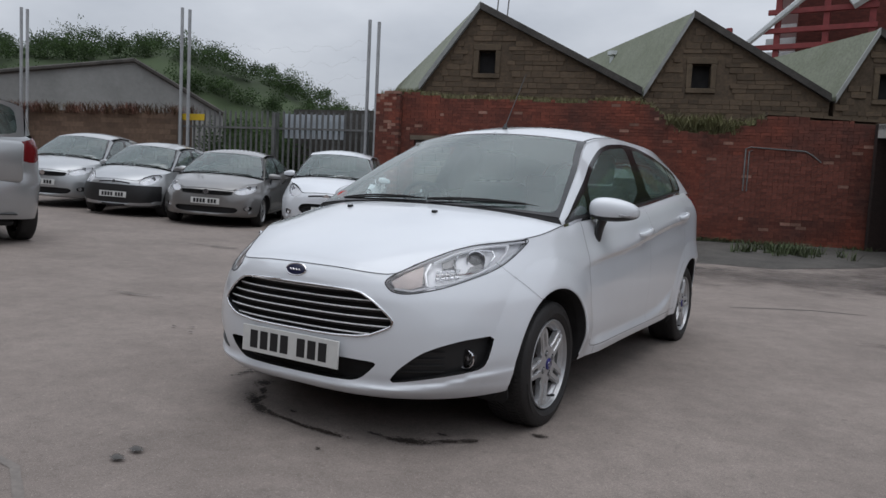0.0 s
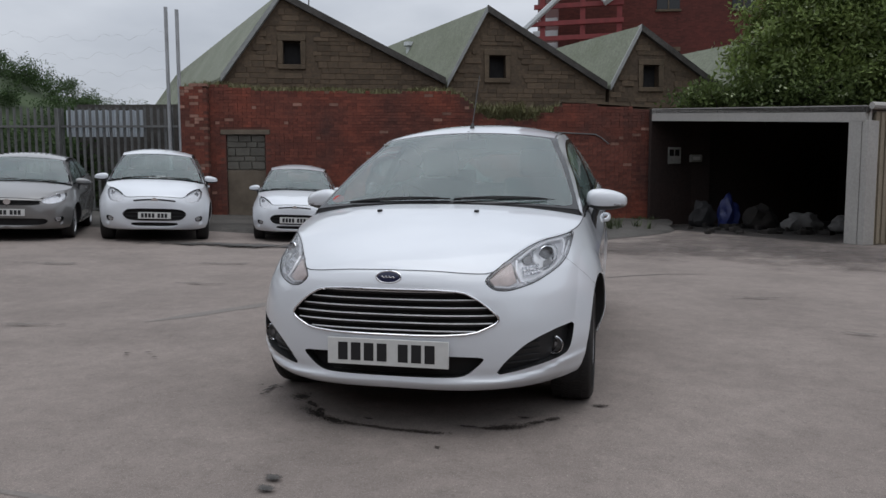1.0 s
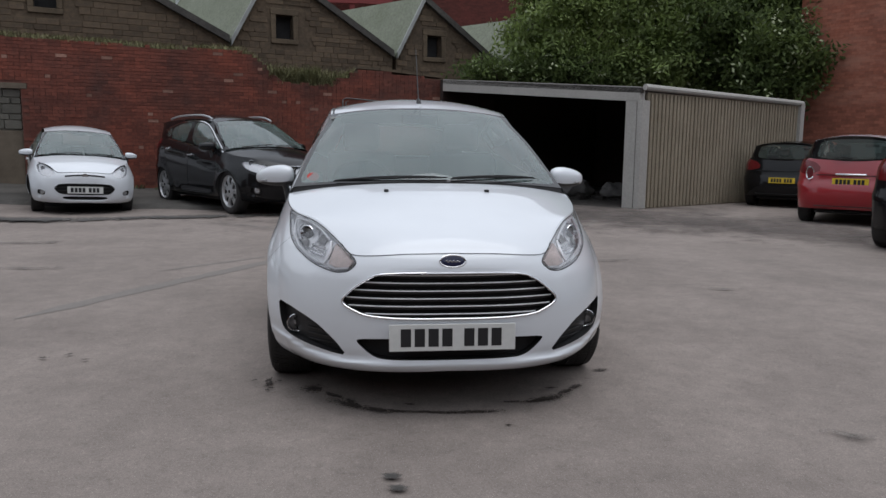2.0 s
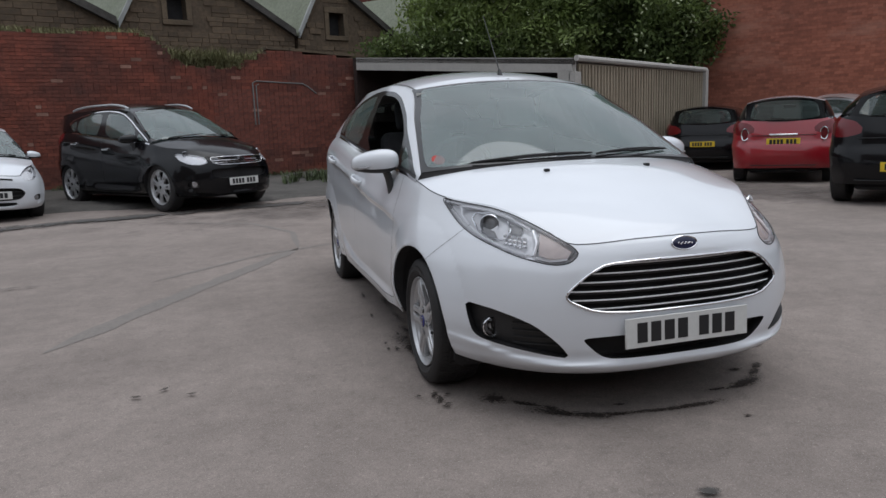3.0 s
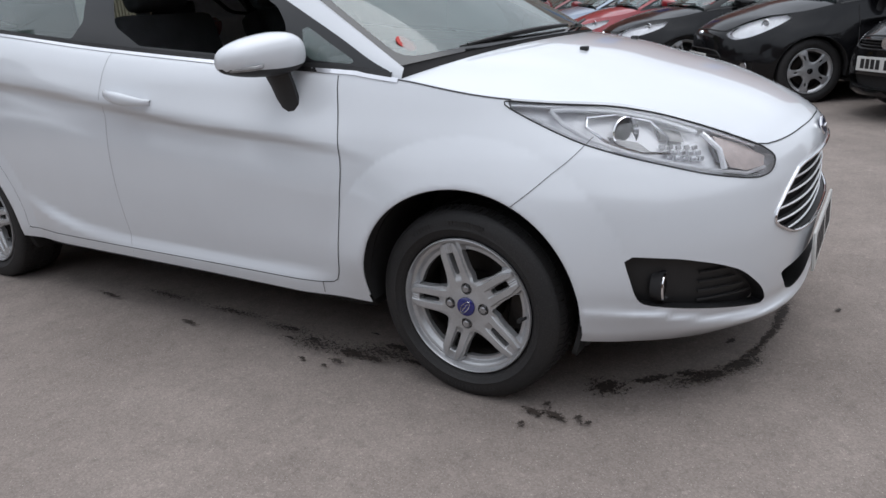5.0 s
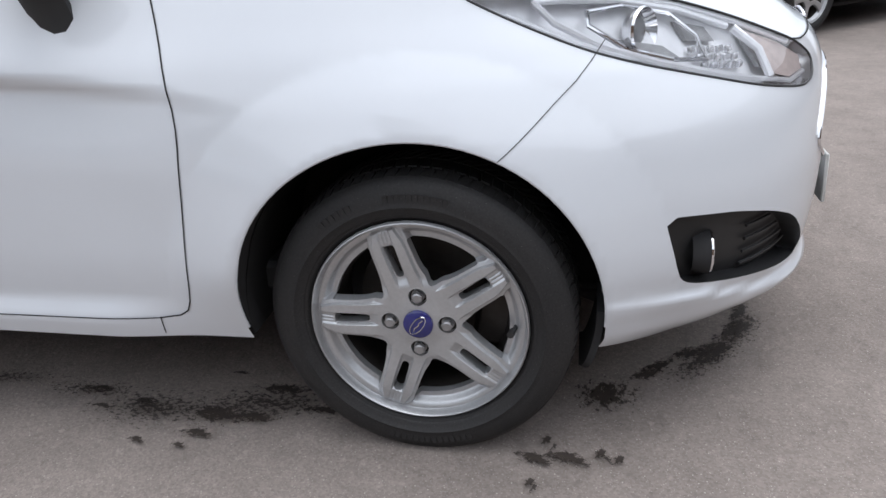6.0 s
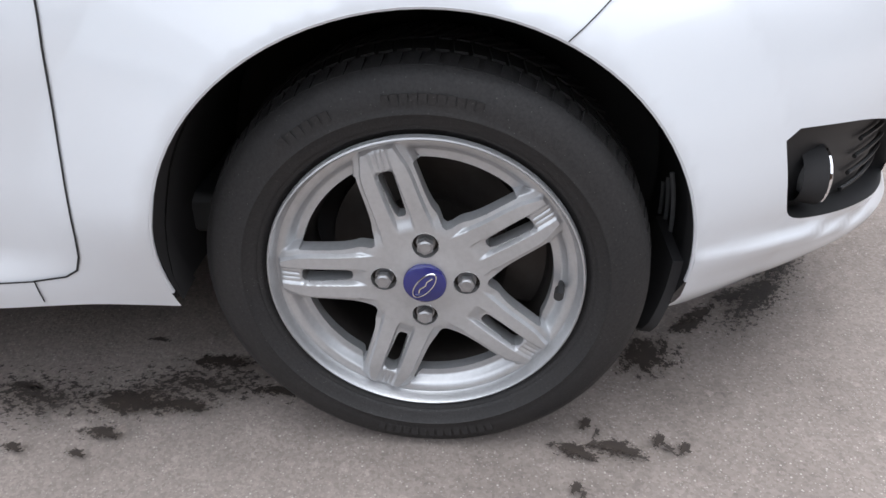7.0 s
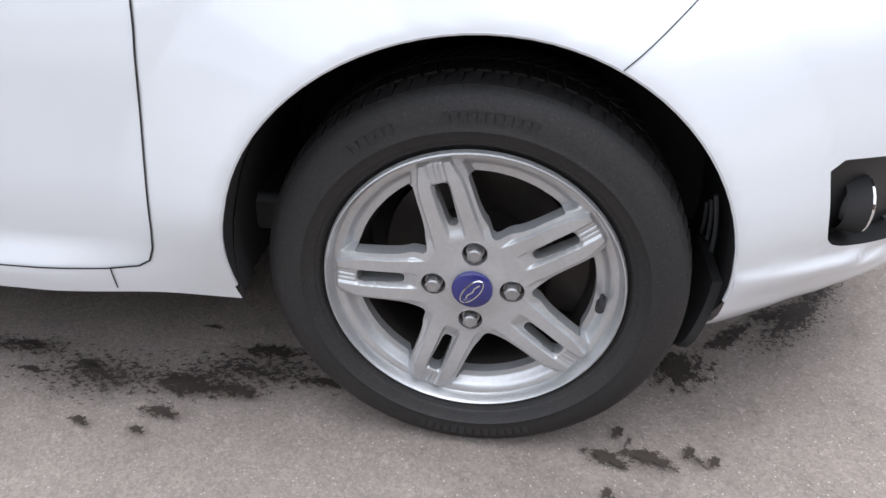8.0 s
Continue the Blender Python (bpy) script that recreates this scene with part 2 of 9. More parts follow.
def rod(bm, a, b, r, n=10, r2=None):
    """A round bar from a to b."""
    a, b = Vector(a), Vector(b)
    d = b - a
    m = Matrix.Translation((a + b) / 2) @ d.to_track_quat("Z", "Y").to_matrix().to_4x4()
    return bmesh.ops.create_cone(bm, cap_ends=True, segments=n, radius1=r, radius2=r if r2 is None else r2, depth=d.length, matrix=m)["verts"]


def lathe(profile, n, close=False, axis="x"):
    """Verts and faces of a profile of (along, radius) turned about the x axis."""
    v, f, k = [], [], len(profile)
    for i in range(n):
        c, s = math.cos(2 * math.pi * i / n), math.sin(2 * math.pi * i / n)
        for a, r in profile:
            v.append((a, r * s, r * c) if axis == "x" else (r * c, r * s, a))
    for i in range(n):
        j = (i + 1) % n
        for q in range(k if close else k - 1):
            w = (q + 1) % k
            f.append((i * k + q, j * k + q, j * k + w, i * k + w))
    return v, f


def tube(points, r, n=8, closed=False):
    """Verts and faces of a round bar along points."""
    pts = [Vector(p) for p in points]
    v, f, k = [], [], len(pts)
    prev = None
    for i, p in enumerate(pts):
        if closed:
            d = pts[(i + 1) % k] - pts[i - 1]
        else:
            d = pts[min(i + 1, k - 1)] - pts[max(i - 1, 0)]
        d.normalize()
        up = prev if prev is not None else (Vector((0, 0, 1)) if abs(d.z) < 0.9 else Vector((1, 0, 0)))
        a = (up - d * up.dot(d)).normalized()
        prev = a
        b = d.cross(a)
        for j in range(n):
            t = 2 * math.pi * j / n
            v.append(p + (a * math.cos(t) + b * math.sin(t)) * r)
    for i in range(k if closed else k - 1):
        for j in range(n):
            i2, j2 = (i + 1) % k, (j + 1) % n
            f.append((i * n + j, i * n + j2, i2 * n + j2, i2 * n + j))
    if not closed:
        f.append(tuple(range(n)))
        f.append(tuple((k - 1) * n + j for j in reversed(range(n))))
    return v, f


def spline(*pts):
    """A smooth function through (x, y) pairs, flat beyond its ends."""
    px, py = np.array([p[0] for p in pts], float), np.array([p[1] for p in pts], float)
    h = np.diff(px)
    d = np.diff(py) / h
    g = np.zeros(len(px))
    g[0], g[-1] = d[0], d[-1]
    for i in range(1, len(px) - 1):
        if d[i - 1] * d[i] > 0:
            w1, w2 = 2 * h[i] + h[i - 1], h[i] + 2 * h[i - 1]
            g[i] = (w1 + w2) / (w1 / d[i - 1] + w2 / d[i])

    def at(x):
        x = np.clip(np.asarray(x, float), px[0], px[-1])
        i = np.clip(np.searchsorted(px, x) - 1, 0, len(h) - 1)
        t = (x - px[i]) / h[i]
        return py[i] * (1 + 2 * t) * (1 - t) ** 2 + g[i] * h[i] * t * (1 - t) ** 2 + py[i + 1] * t * t * (3 - 2 * t) + g[i + 1] * h[i] * t * t * (t - 1)
    return at


def outline(pts, step=0.012, corner=2):
    """A closed outline through pts, its corners cut round, in even steps."""
    p = np.array(pts, float)
    for _ in range(corner):
        q = np.roll(p, -1, 0)
        p = np.stack((p * 0.8 + q * 0.2, p * 0.2 + q * 0.8), 1).reshape(-1, 2)
    q = np.vstack((p, p[:1]))
    s = np.concatenate(([0], np.cumsum(np.hypot(*np.diff(q, axis=0).T))))
    k = max(12, int(s[-1] / step))
    t = np.linspace(0, s[-1], k, endpoint=False)
    return np.stack((np.interp(t, s, q[:, 0]), np.interp(t, s, q[:, 1])), 1)


def signed(pt, poly):
    """Distance of each point to a closed outline, negative inside."""
    a, b = poly, np.roll(poly, -1, 0)
    ab = b - a
    d = pt[:, None, :] - a[None]
    t = np.clip((d * ab).sum(2) / np.maximum((ab * ab).sum(1), 1e-12), 0, 1)
    dist = np.sqrt((((d - t[..., None] * ab) ** 2).sum(2)).min(1))
    y, ya, yb = pt[:, None, 1], a[None, :, 1], b[None, :, 1]
    cross = (ya > y) != (yb > y)
    xs = a[None, :, 0] + (y - ya) / np.where(yb == ya, 1e-12, yb - ya) * ab[None, :, 0]
    inside = ((cross & (pt[:, None, 0] < xs)).sum(1) % 2) == 1
    return np.where(inside, -dist, dist)


class Sheet:
    """A grid on a surface. Outlines cut it into regions whose edges follow them exactly."""

    def __init__(self, dom, surf):
        nu, nv = dom.shape[:2]
        self.p, self.surf = dom.reshape(-1, 2).copy(), surf
        i = np.arange(nu * nv).reshape(nu, nv)
        self.f = [tuple(q) for q in np.stack((i[:-1, :-1], i[1:, :-1], i[1:, 1:], i[:-1, 1:]), -1).reshape(-1, 4).tolist()]
        self.tag = [0] * len(self.f)
        self.fixed = set()

    def cut(self, poly, number):
        lo, hi = poly.min(0) - 0.06, poly.max(0) + 0.06
        near = np.where(((self.p > lo) & (self.p < hi)).all(1))[0]
        if len(near) == 0:
            return
        d = np.full(len(self.p), 9.0)
        d[near] = signed(self.p[near], poly)
        edges = {(min(a, b), max(a, b)) for f in self.f for a, b in zip(f, f[1:] + f[:1]) if d[a] * d[b] < 0 and max(d[a], d[b]) < 8}
        for a, b in sorted(edges, key=lambda e: min(abs(d[e[0]]), abs(d[e[1]]))):
            if d[a] * d[b] >= 0:
                continue
            t = d[a] / (d[a] - d[b])
            at = self.p[a] + (self.p[b] - self.p[a]) * t
            k = a if abs(d[a]) < abs(d[b]) else b
            if k in self.fixed:
                k = b if k == a else a
            if k in self.fixed:
                continue
            self.p[k], d[k] = at, 0.0
            self.fixed.add(k)
        faces, tags = [], []
        for f, g in zip(self.f, self.tag):
            v = [d[i] for i in f]
            if min(v) < 0 < max(v) and len(f) == 4:
                k = 0 if v[0] == 0 or v[2] == 0 else 1
                halves = ((f[0], f[1], f[2]), (f[0], f[2], f[3])) if k == 0 else ((f[1], f[2], f[3]), (f[1], f[3], f[0]))
            else:
                halves = (f,)
            for h in halves:
                s = sum(d[i] for i in h)
                if min(d[i] for i in h) == 0 == max(d[i] for i in h):
                    s = signed(self.p[list(h)].mean(0)[None], poly)[0]
                faces.append(h)
                tags.append(number if s < 0 and g == 0 else g)
        self.f, self.tag = faces, tags

    def normals(self, number, centre=(0, 1.2, 0.55)):
        """Normals of one region's verts, taken from the surface itself."""
        ids = sorted({i for f, g in zip(self.f, self.tag) if g == number for i in f})
        u, v = self.p[ids, 0], self.p[ids, 1]
        e = 2e-3
        n = np.cross(self.surf(u + e, v) - self.surf(u - e, v), self.surf(u, v + e) - self.surf(u, v - e))
        k = np.linalg.norm(n, axis=1, keepdims=True)
        n = n / np.maximum(k, 1e-12)
        n *= np.where((n * (self.surf(u, v) - np.array(centre))).sum(1, keepdims=True) < 0, -1, 1)
        return n

    def build(self, number, both=True, push=0.0, mirror=True):
        """Verts and faces of one region, on both sides of the car."""
        fs = [f for f, g in zip(self.f, self.tag) if g == number]
        ids = sorted({i for f in fs for i in f})
        at = {k: j for j, k in enumerate(ids)}
        v = self.surf(self.p[ids, 0], self.p[ids, 1])
        fs = [tuple(at[i] for i in f) for f in fs]
        if not mirror:
            return v, fs
        k = len(v)
        v2 = v * np.array([-1, 1, 1])
        return np.vstack((v, v2)), fs + [tuple(i + k for i in reversed(f)) for f in fs]


def welded(v, f, mat, name, parent, label="", angle=40, thick=0.0, flip=False):
    bm = bmesh.new()
    vs = [bm.verts.new(tuple(map(float, p))) for p in v]
    for q in f:
        try:
            bm.faces.new([vs[i] for i in q])
        except ValueError:
            pass
    bmesh.ops.remove_doubles(bm, verts=bm.verts, dist=0.0005)
    bmesh.ops.recalc_face_normals(bm, faces=bm.faces)
    if flip:
        bmesh.ops.reverse_faces(bm, faces=bm.faces)
    ob = part(name, bm, mat, parent, label, angle)
    if thick:
        md = ob.modifiers.new("thickness", "SOLIDIFY")
        md.thickness, md.offset = thick, -1
    return ob


# ---- the yard ----
def brick_mat(name, c1, c2, mortar, scale, w=0.225, h=0.075, bloom=None):
    """Far brickwork: courses in the material, stained at a larger scale."""
    m = material(name, c1, 0.9, vary=0.5, scale=0.35, fine=0.15, fine_scale=11, bump=0.2, bump_scale=25, tint=c2)
    n, l = m.node_tree.nodes, m.node_tree.links
    b = n["Principled BSDF"]
    src = b.inputs["Base Color"].links[0].from_socket
    tc = n.new("ShaderNodeTexCoord")
    br = n.new("ShaderNodeTexBrick")
    br.inputs["Scale"].default_value, br.inputs["Mortar Size"].default_value = 1.0, 0.006
    br.inputs["Brick Width"].default_value, br.inputs["Row Height"].default_value = w, h
    br.inputs["Color1"].default_value, br.inputs["Color2"].default_value, br.inputs["Mortar"].default_value = (1, 1, 1, 1), (0.62, 0.6, 0.6, 1), mortar
    l.new(tc.outputs["UV"], br.inputs["Vector"])
    x = n.new("ShaderNodeMix")
    x.data_type, x.blend_type = "RGBA", "MULTIPLY"
    x.inputs["Factor"].default_value = 1.0
    l.new(src, x.inputs["A"])
    l.new(br.outputs["Color"], x.inputs["B"])
    l.new(x.outputs["Result"], b.inputs["Base Color"])
    if bloom:
        # pale lime bloom in ragged patches that run along the courses
        mp, t, r, y = n.new("ShaderNodeMapping"), n.new("ShaderNodeTexNoise"), n.new("ShaderNodeMapRange"), n.new("ShaderNodeMix")
        mp.inputs["Scale"].default_value = (0.32, 0.9, 1.0)
        t.inputs["Scale"].default_value, t.inputs["Detail"].default_value, t.inputs["Roughness"].default_value = 1.0, 8.0, 0.68
        r.inputs["From Min"].default_value, r.inputs["From Max"].default_value = 0.50, 0.74
        r.inputs["To Max"].default_value = 0.75
        y.data_type = "RGBA"
        y.inputs["B"].default_value = (*bloom, 1)
        l.new(tc.outputs["UV"], mp.inputs["Vector"])
        l.new(mp.outputs["Vector"], t.inputs["Vector"])
        l.new(t.outputs["Fac"], r.inputs["Value"])
        l.new(r.outputs["Result"], y.inputs["Factor"])
        l.new(x.outputs["Result"], y.inputs["A"])
        l.new(y.outputs["Result"], b.inputs["Base Color"])
    return m


def plane_uv(ob):
    """UVs in metres along the face and up."""
    me = ob.data
    uv = me.uv_layers.new(name="metres")
    for p in me.polygons:
        t = Vector((0, 0, 1)).cross(p.normal)
        t = t.normalized() if t.length > 0.01 else Vector((1, 0, 0))
        for i in p.loop_indices:
            co = me.vertices[me.loops[i].vertex_index].co
            uv.data[i].uv = (co.dot(t), co.z)
    return ob


def yard_material():
    m = material("yard_concrete", (0.232, 0.197, 0.177), 0.88, vary=0.45, scale=0.28, fine=0.10, fine_scale=7, bump=0.3, bump_scale=90, tint=(0.180, 0.153, 0.138))
    n, l = m.node_tree.nodes, m.node_tree.links
    b = n["Principled BSDF"]
    src = b.inputs["Base Color"].links[0].from_socket
    tc = n.new("ShaderNodeTexCoord")

    def layer(kind, scale, lo, hi, a, c, prev):
        if kind == "voronoi":
            t = n.new("ShaderNodeTexVoronoi")
            out = t.outputs["Color"]
        else:
            t = n.new("ShaderNodeTexNoise")
            t.inputs["Detail"].default_value = 4.0
            out = t.outputs["Fac"]
        t.inputs["Scale"].default_value = scale
        l.new(tc.outputs["Object"], t.inputs["Vector"])
        r = n.new("ShaderNodeMapRange")
        r.inputs["From Min"].default_value, r.inputs["From Max"].default_value = lo, hi
        r.inputs["To Min"].default_value, r.inputs["To Max"].default_value = a, c
        l.new(out, r.inputs["Value"])
        cb = n.new("ShaderNodeCombineColor")
        for i in range(3):
            l.new(r.outputs["Result"], cb.inputs[i])
        x = n.new("ShaderNodeMix")
        x.data_type, x.blend_type = "RGBA", "MULTIPLY"
        x.inputs["Factor"].default_value = 1.0
        l.new(prev, x.inputs["A"])
        l.new(cb.outputs[0], x.inputs["B"])
        return x.outputs["Result"]
    # aggregate grains, pale chips and broad traffic stains
    src = layer("voronoi", 230.0, 0.0, 1.0, 0.80, 1.20, src)
    src = layer("voronoi", 95.0, 0.84, 0.98, 1.0, 1.25, src)
    src = layer("noise", 1.1, 0.36, 0.6, 0.86, 1.06, src)
    src = layer("noise", 26.0, 0.55, 0.75, 1.0, 0.82, src)
    l.new(src, b.inputs["Base Color"])
    b.inputs["Specular IOR Level"].default_value = 0.22
    specked(m, 70.0, 0.13, (0.38, 0.345, 0.31))
    specked(m, 150.0, 0.20, (0.32, 0.285, 0.26))
    return m


M["yard"] = yard_material()
M["bank"] = material("dark_old_tarmac", (0.085, 0.078, 0.07), 0.9, vary=0.5, scale=1.3, fine=0.25, fine_scale=18, bump=0.5, bump_scale=45)
M["brick"] = material("red_brick", (0.235, 0.062, 0.038), 0.9, vary=0.9, scale=0.8, fine=0.22, fine_scale=22, bump=0.35, bump_scale=60, tint=(0.07, 0.036, 0.03), per_island=0.22, per_object=0.22)
M["pale_brick"] = material("limed_brick", (0.26, 0.14, 0.105), 0.92, vary=0.4, scale=3, fine=0.2, fine_scale=25, bump=0.3, bump_scale=60, per_island=0.3, per_object=0.3)
M["mortar"] = material("sooty_mortar", (0.145, 0.058, 0.043), 0.95, vary=0.4, scale=1.2, fine=0.2, fine_scale=20)
M["stone"] = material("soot_stone", (0.145, 0.10, 0.062), 0.92, vary=0.75, scale=0.9, fine=0.3, fine_scale=14, bump=0.4, bump_scale=30, tint=(0.06, 0.048, 0.036), per_object=0.28, per_island=0.2)
M["stone_back"] = material("soot_stone_joints", (0.112, 0.08, 0.052), 0.95, vary=0.6, scale=1.1, fine=0.3, fine_scale=12, bump=0.4, bump_scale=24, tint=(0.055, 0.043, 0.033))
M["dressed"] = material("dressed_stone", (0.125, 0.092, 0.06), 0.9, vary=0.4, scale=2, fine=0.15, fine_scale=18, bump=0.3, bump_scale=30)
M["slate"] = material("mossy_roof", (0.20, 0.215, 0.165), 0.85, vary=0.5, scale=1.1, fine=0.2, fine_scale=14, bump=0.3, bump_scale=25, tint=(0.11, 0.125, 0.075))
M["verge"] = material("weathered_verge", (0.34, 0.35, 0.34), 0.85, vary=0.3, scale=2, fine=0.1)
M["concrete"] = material("pale_concrete", (0.40, 0.385, 0.36), 0.85, vary=0.35, scale=1.6, fine=0.1, fine_scale=25, bump=0.2, tint=(0.27, 0.26, 0.24))
M["panel"] = material("ribbed_panel", (0.30, 0.255, 0.19), 0.85, vary=0.5, scale=1.2, fine=0.1, fine_scale=25, bump=0.2, tint=(0.17, 0.142, 0.10))
M["block"] = material("grey_block", (0.135, 0.125, 0.105), 0.9, vary=0.3, scale=3, fine=0.15, fine_scale=25, bump=0.3, per_object=0.15)
M["render_coat"] = material("buff_render", (0.17, 0.135, 0.10), 0.9, vary=0.4, scale=2, fine=0.1, bump=0.2)
M["pale_mortar"] = material("pale_mortar", (0.4, 0.37, 0.32), 0.92, vary=0.3, scale=3)
M["orange_brick"] = brick_mat("orange_brick", (0.36, 0.125, 0.078), (0.20, 0.078, 0.054), (0.8, 0.72, 0.66, 1), 1, bloom=(0.40, 0.21, 0.155))
M["far_red"] = brick_mat("far_red_brick", (0.115, 0.026, 0.019), (0.06, 0.018, 0.014), (0.85, 0.8, 0.78, 1), 1)
M["far_stone"] = brick_mat("far_stone_wall", (0.17, 0.11, 0.075), (0.09, 0.065, 0.045), (0.7, 0.68, 0.62, 1), 1, 0.4, 0.15)
M["galv"] = material("galvanised_steel", (0.17, 0.172, 0.168), 0.55, 0.4, vary=0.35, scale=4, fine=0.1, per_object=0.12)
M["pole"] = material("pale_galvanised_tube", (0.40, 0.41, 0.42), 0.5, 0.3, vary=0.25, scale=3, fine=0.08)
M["cladding"] = material("grey_cladding", (0.27, 0.27, 0.26), 0.8, vary=0.3, scale=0.4, fine=0.06, fine_scale=8)
M["red_steel"] = material("red_oxide_steel", (0.22, 0.03, 0.03), 0.6, vary=0.3, scale=3)
M["white_sheet"] = material("white_roof_sheet", (0.6, 0.62, 0.63), 0.6, vary=0.15)
M["sheet_metal"] = material("corrugated_silver", (0.5, 0.54, 0.58), 0.45, 0.5, vary=0.2, scale=3)
M["yellow"] = material("yellow_sign", (0.62, 0.42, 0.02), 0.6, vary=0.2)
M["leaf"] = material("green_leaves", (0.10, 0.135, 0.038), 0.8, vary=0.6, scale=0.5, tint=(0.05, 0.085, 0.025), per_island=0.45)
M["leaf_light"] = material("pale_green_leaves", (0.21, 0.27, 0.085), 0.6, vary=0.6, scale=0.6, tint=(0.10, 0.15, 0.04), per_island=0.4)
M["leaf_far"] = material("far_leaves", (0.05, 0.085, 0.028), 0.8, vary=0.5, scale=0.12, tint=(0.025, 0.045, 0.015), per_island=0.4)


def leafy(m, through=0.4):
    """Lets light through the leaves of a material."""
    n, l = m.node_tree.nodes, m.node_tree.links
    b, out = n["Principled BSDF"], n["Material Output"]
    t, x = n.new("ShaderNodeBsdfTranslucent"), n.new("ShaderNodeMixShader")
    x.inputs["Fac"].default_value = through
    l.new(b.inputs["Base Color"].links[0].from_socket, t.inputs["Color"])
    l.new(b.outputs["BSDF"], x.inputs[1])
    l.new(t.outputs["BSDF"], x.inputs[2])
    l.new(x.outputs["Shader"], out.inputs["Surface"])


for key in ("leaf", "leaf_light", "leaf_far"):
    leafy(M[key])
M["blossom"] = material("pale_blossom", (0.34, 0.38, 0.22), 0.7, vary=0.2, per_island=0.2)
M["weed"] = material("dry_weeds", (0.15, 0.155, 0.065), 0.9, vary=0.6, scale=2, tint=(0.2, 0.17, 0.10), per_island=0.4)
M["weed_green"] = material("low_green_weeds", (0.055, 0.08, 0.03), 0.9, vary=0.6, scale=1.5, tint=(0.05, 0.042, 0.025), per_island=0.4)
# near-black brick: the shade under the garage roof is in its colour
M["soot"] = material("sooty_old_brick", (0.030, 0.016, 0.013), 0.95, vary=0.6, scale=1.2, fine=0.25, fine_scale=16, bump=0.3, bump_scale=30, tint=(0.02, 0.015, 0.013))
M["bark"] = material("bark", (0.07, 0.055, 0.04), 0.95, vary=0.4, scale=6, bump=0.5)
M["hill"] = material("hill_grass", (0.05, 0.075, 0.03), 0.95, vary=0.5, scale=0.05)
M["stain_dry"] = material("faded_tyre_mark", (0.165, 0.148, 0.135), 0.9, vary=0.5, scale=6, fine=0.15, fine_scale=40, tint=(0.20, 0.175, 0.158))
M["plastic_blue"] = material("blue_plastic", (0.015, 0.025, 0.12), 0.5, vary=0.3, scale=8)
# sack and rubble colours are darkened to paint the shade inside the garage
M["bag_white"] = material("dusty_white_sack", (0.16, 0.155, 0.15), 0.8, vary=0.4, scale=6)
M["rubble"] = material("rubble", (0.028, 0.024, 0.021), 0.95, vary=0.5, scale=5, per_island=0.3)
M["box_grey"] = material("grey_meter_box", (0.22, 0.215, 0.195), 0.6, vary=0.3, scale=6)
M["flag_blue"] = material("blue_flag_cloth", (0.03, 0.05, 0.3), 0.8, vary=0.2)

RAMP = 0.04


def yard_height(x):
    """Height of the yard, which climbs gently towards the gate."""
    return RAMP * min(max(-5 - x, 0), 13)


bm = bmesh.new()
rows = [[bm.verts.new((x, y, yard_height(x))) for x in (-900, -18, -5, 900)] for y in (-900, -30, 30, 900)]
for a, b in zip(rows, rows[1:]):
    for i in range(3):
        bm.faces.new((a[i], a[i + 1], b[i + 1], b[i]))
tagged(part("ground", bm, M["yard"], shade=False), "grey weathered concrete yard with fine pale aggregate", kind="structure")


def along(p, ang, s, off=0.0, z=0.0):
    c, n = math.cos(radians(ang)), math.sin(radians(ang))
    return Vector((p[0] + c * s - n * off, p[1] + n * s + c * off, z))


def slab(bm, a, b, z0a, z1a, z0b, z1b, t):
    """An upright slab from a to b whose ends may differ in height; t to the left of its run."""
    a, b = Vector((a[0], a[1], 0)), Vector((b[0], b[1], 0))
    n = Vector((-(b - a).y, (b - a).x, 0)).normalized() * t
    vs = [bm.verts.new(p) for p in ((*a.xy, z0a), (*b.xy, z0b), (*(b + n).xy, z0b), (*(a + n).xy, z0a), (*a.xy, z1a), (*b.xy, z1b), (*(b + n).xy, z1b), (*(a + n).xy, z1a))]
    for q in ((0, 3, 2, 1), (4, 5, 6, 7), (0, 1, 5, 4), (1, 2, 6, 5), (2, 3, 7, 6), (3, 0, 4, 7)):
        bm.faces.new([vs[i] for i in q])


STAINS = []


def stain(name, label, mat, spots):
    """Thin patches on the ground, each in its own oval; the material breaks them into blotches and specks."""
    for x, y, rx, ry, turn in spots:
        STAINS.append(x)
        bm = bmesh.new()
        uv = bm.loops.layers.uv.new("UVMap")
        n = 28
        ring = [bm.verts.new((rx * 1.3 * math.cos(2 * math.pi * i / n), ry * 1.3 * math.sin(2 * math.pi * i / n), 0)) for i in range(n)]
        fc = bm.faces.new(ring)
        for lp in fc.loops:
            lp[uv].uv = (lp.vert.co.x / rx, lp.vert.co.y / ry)
        for v in ring:
            v.co.z = yard_height(x + v.co.x * math.cos(radians(turn)) - v.co.y * math.sin(radians(turn)))
        ob = part(name, bm, mat, shade=False)
        ob.matrix_world = pose(x, y, 0.0025 + 0.0002 * len(STAINS), 0, 0, turn)
        tagged(ob, label, kind="structure")


M["wet"] = blotch("oil_stain", (0.038, 0.027, 0.021), 0.75, 60.0, 0.27, 0.06, 0.7)
M["spatter"] = blotch("oil_spatter", (0.045, 0.034, 0.028), 0.75, 95.0, 0.10, 0.04, 0.6)
M["faint"] = blotch("faint_patch", (0.13, 0.118, 0.106), 0.9, 5.0, 0.32, 0.5)
M["grime"] = blotch("worn_dirty_concrete", (0.125, 0.104, 0.094), 0.9, 1.1, 0.44, 0.7)
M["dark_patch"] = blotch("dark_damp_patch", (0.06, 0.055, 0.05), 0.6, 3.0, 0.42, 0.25)
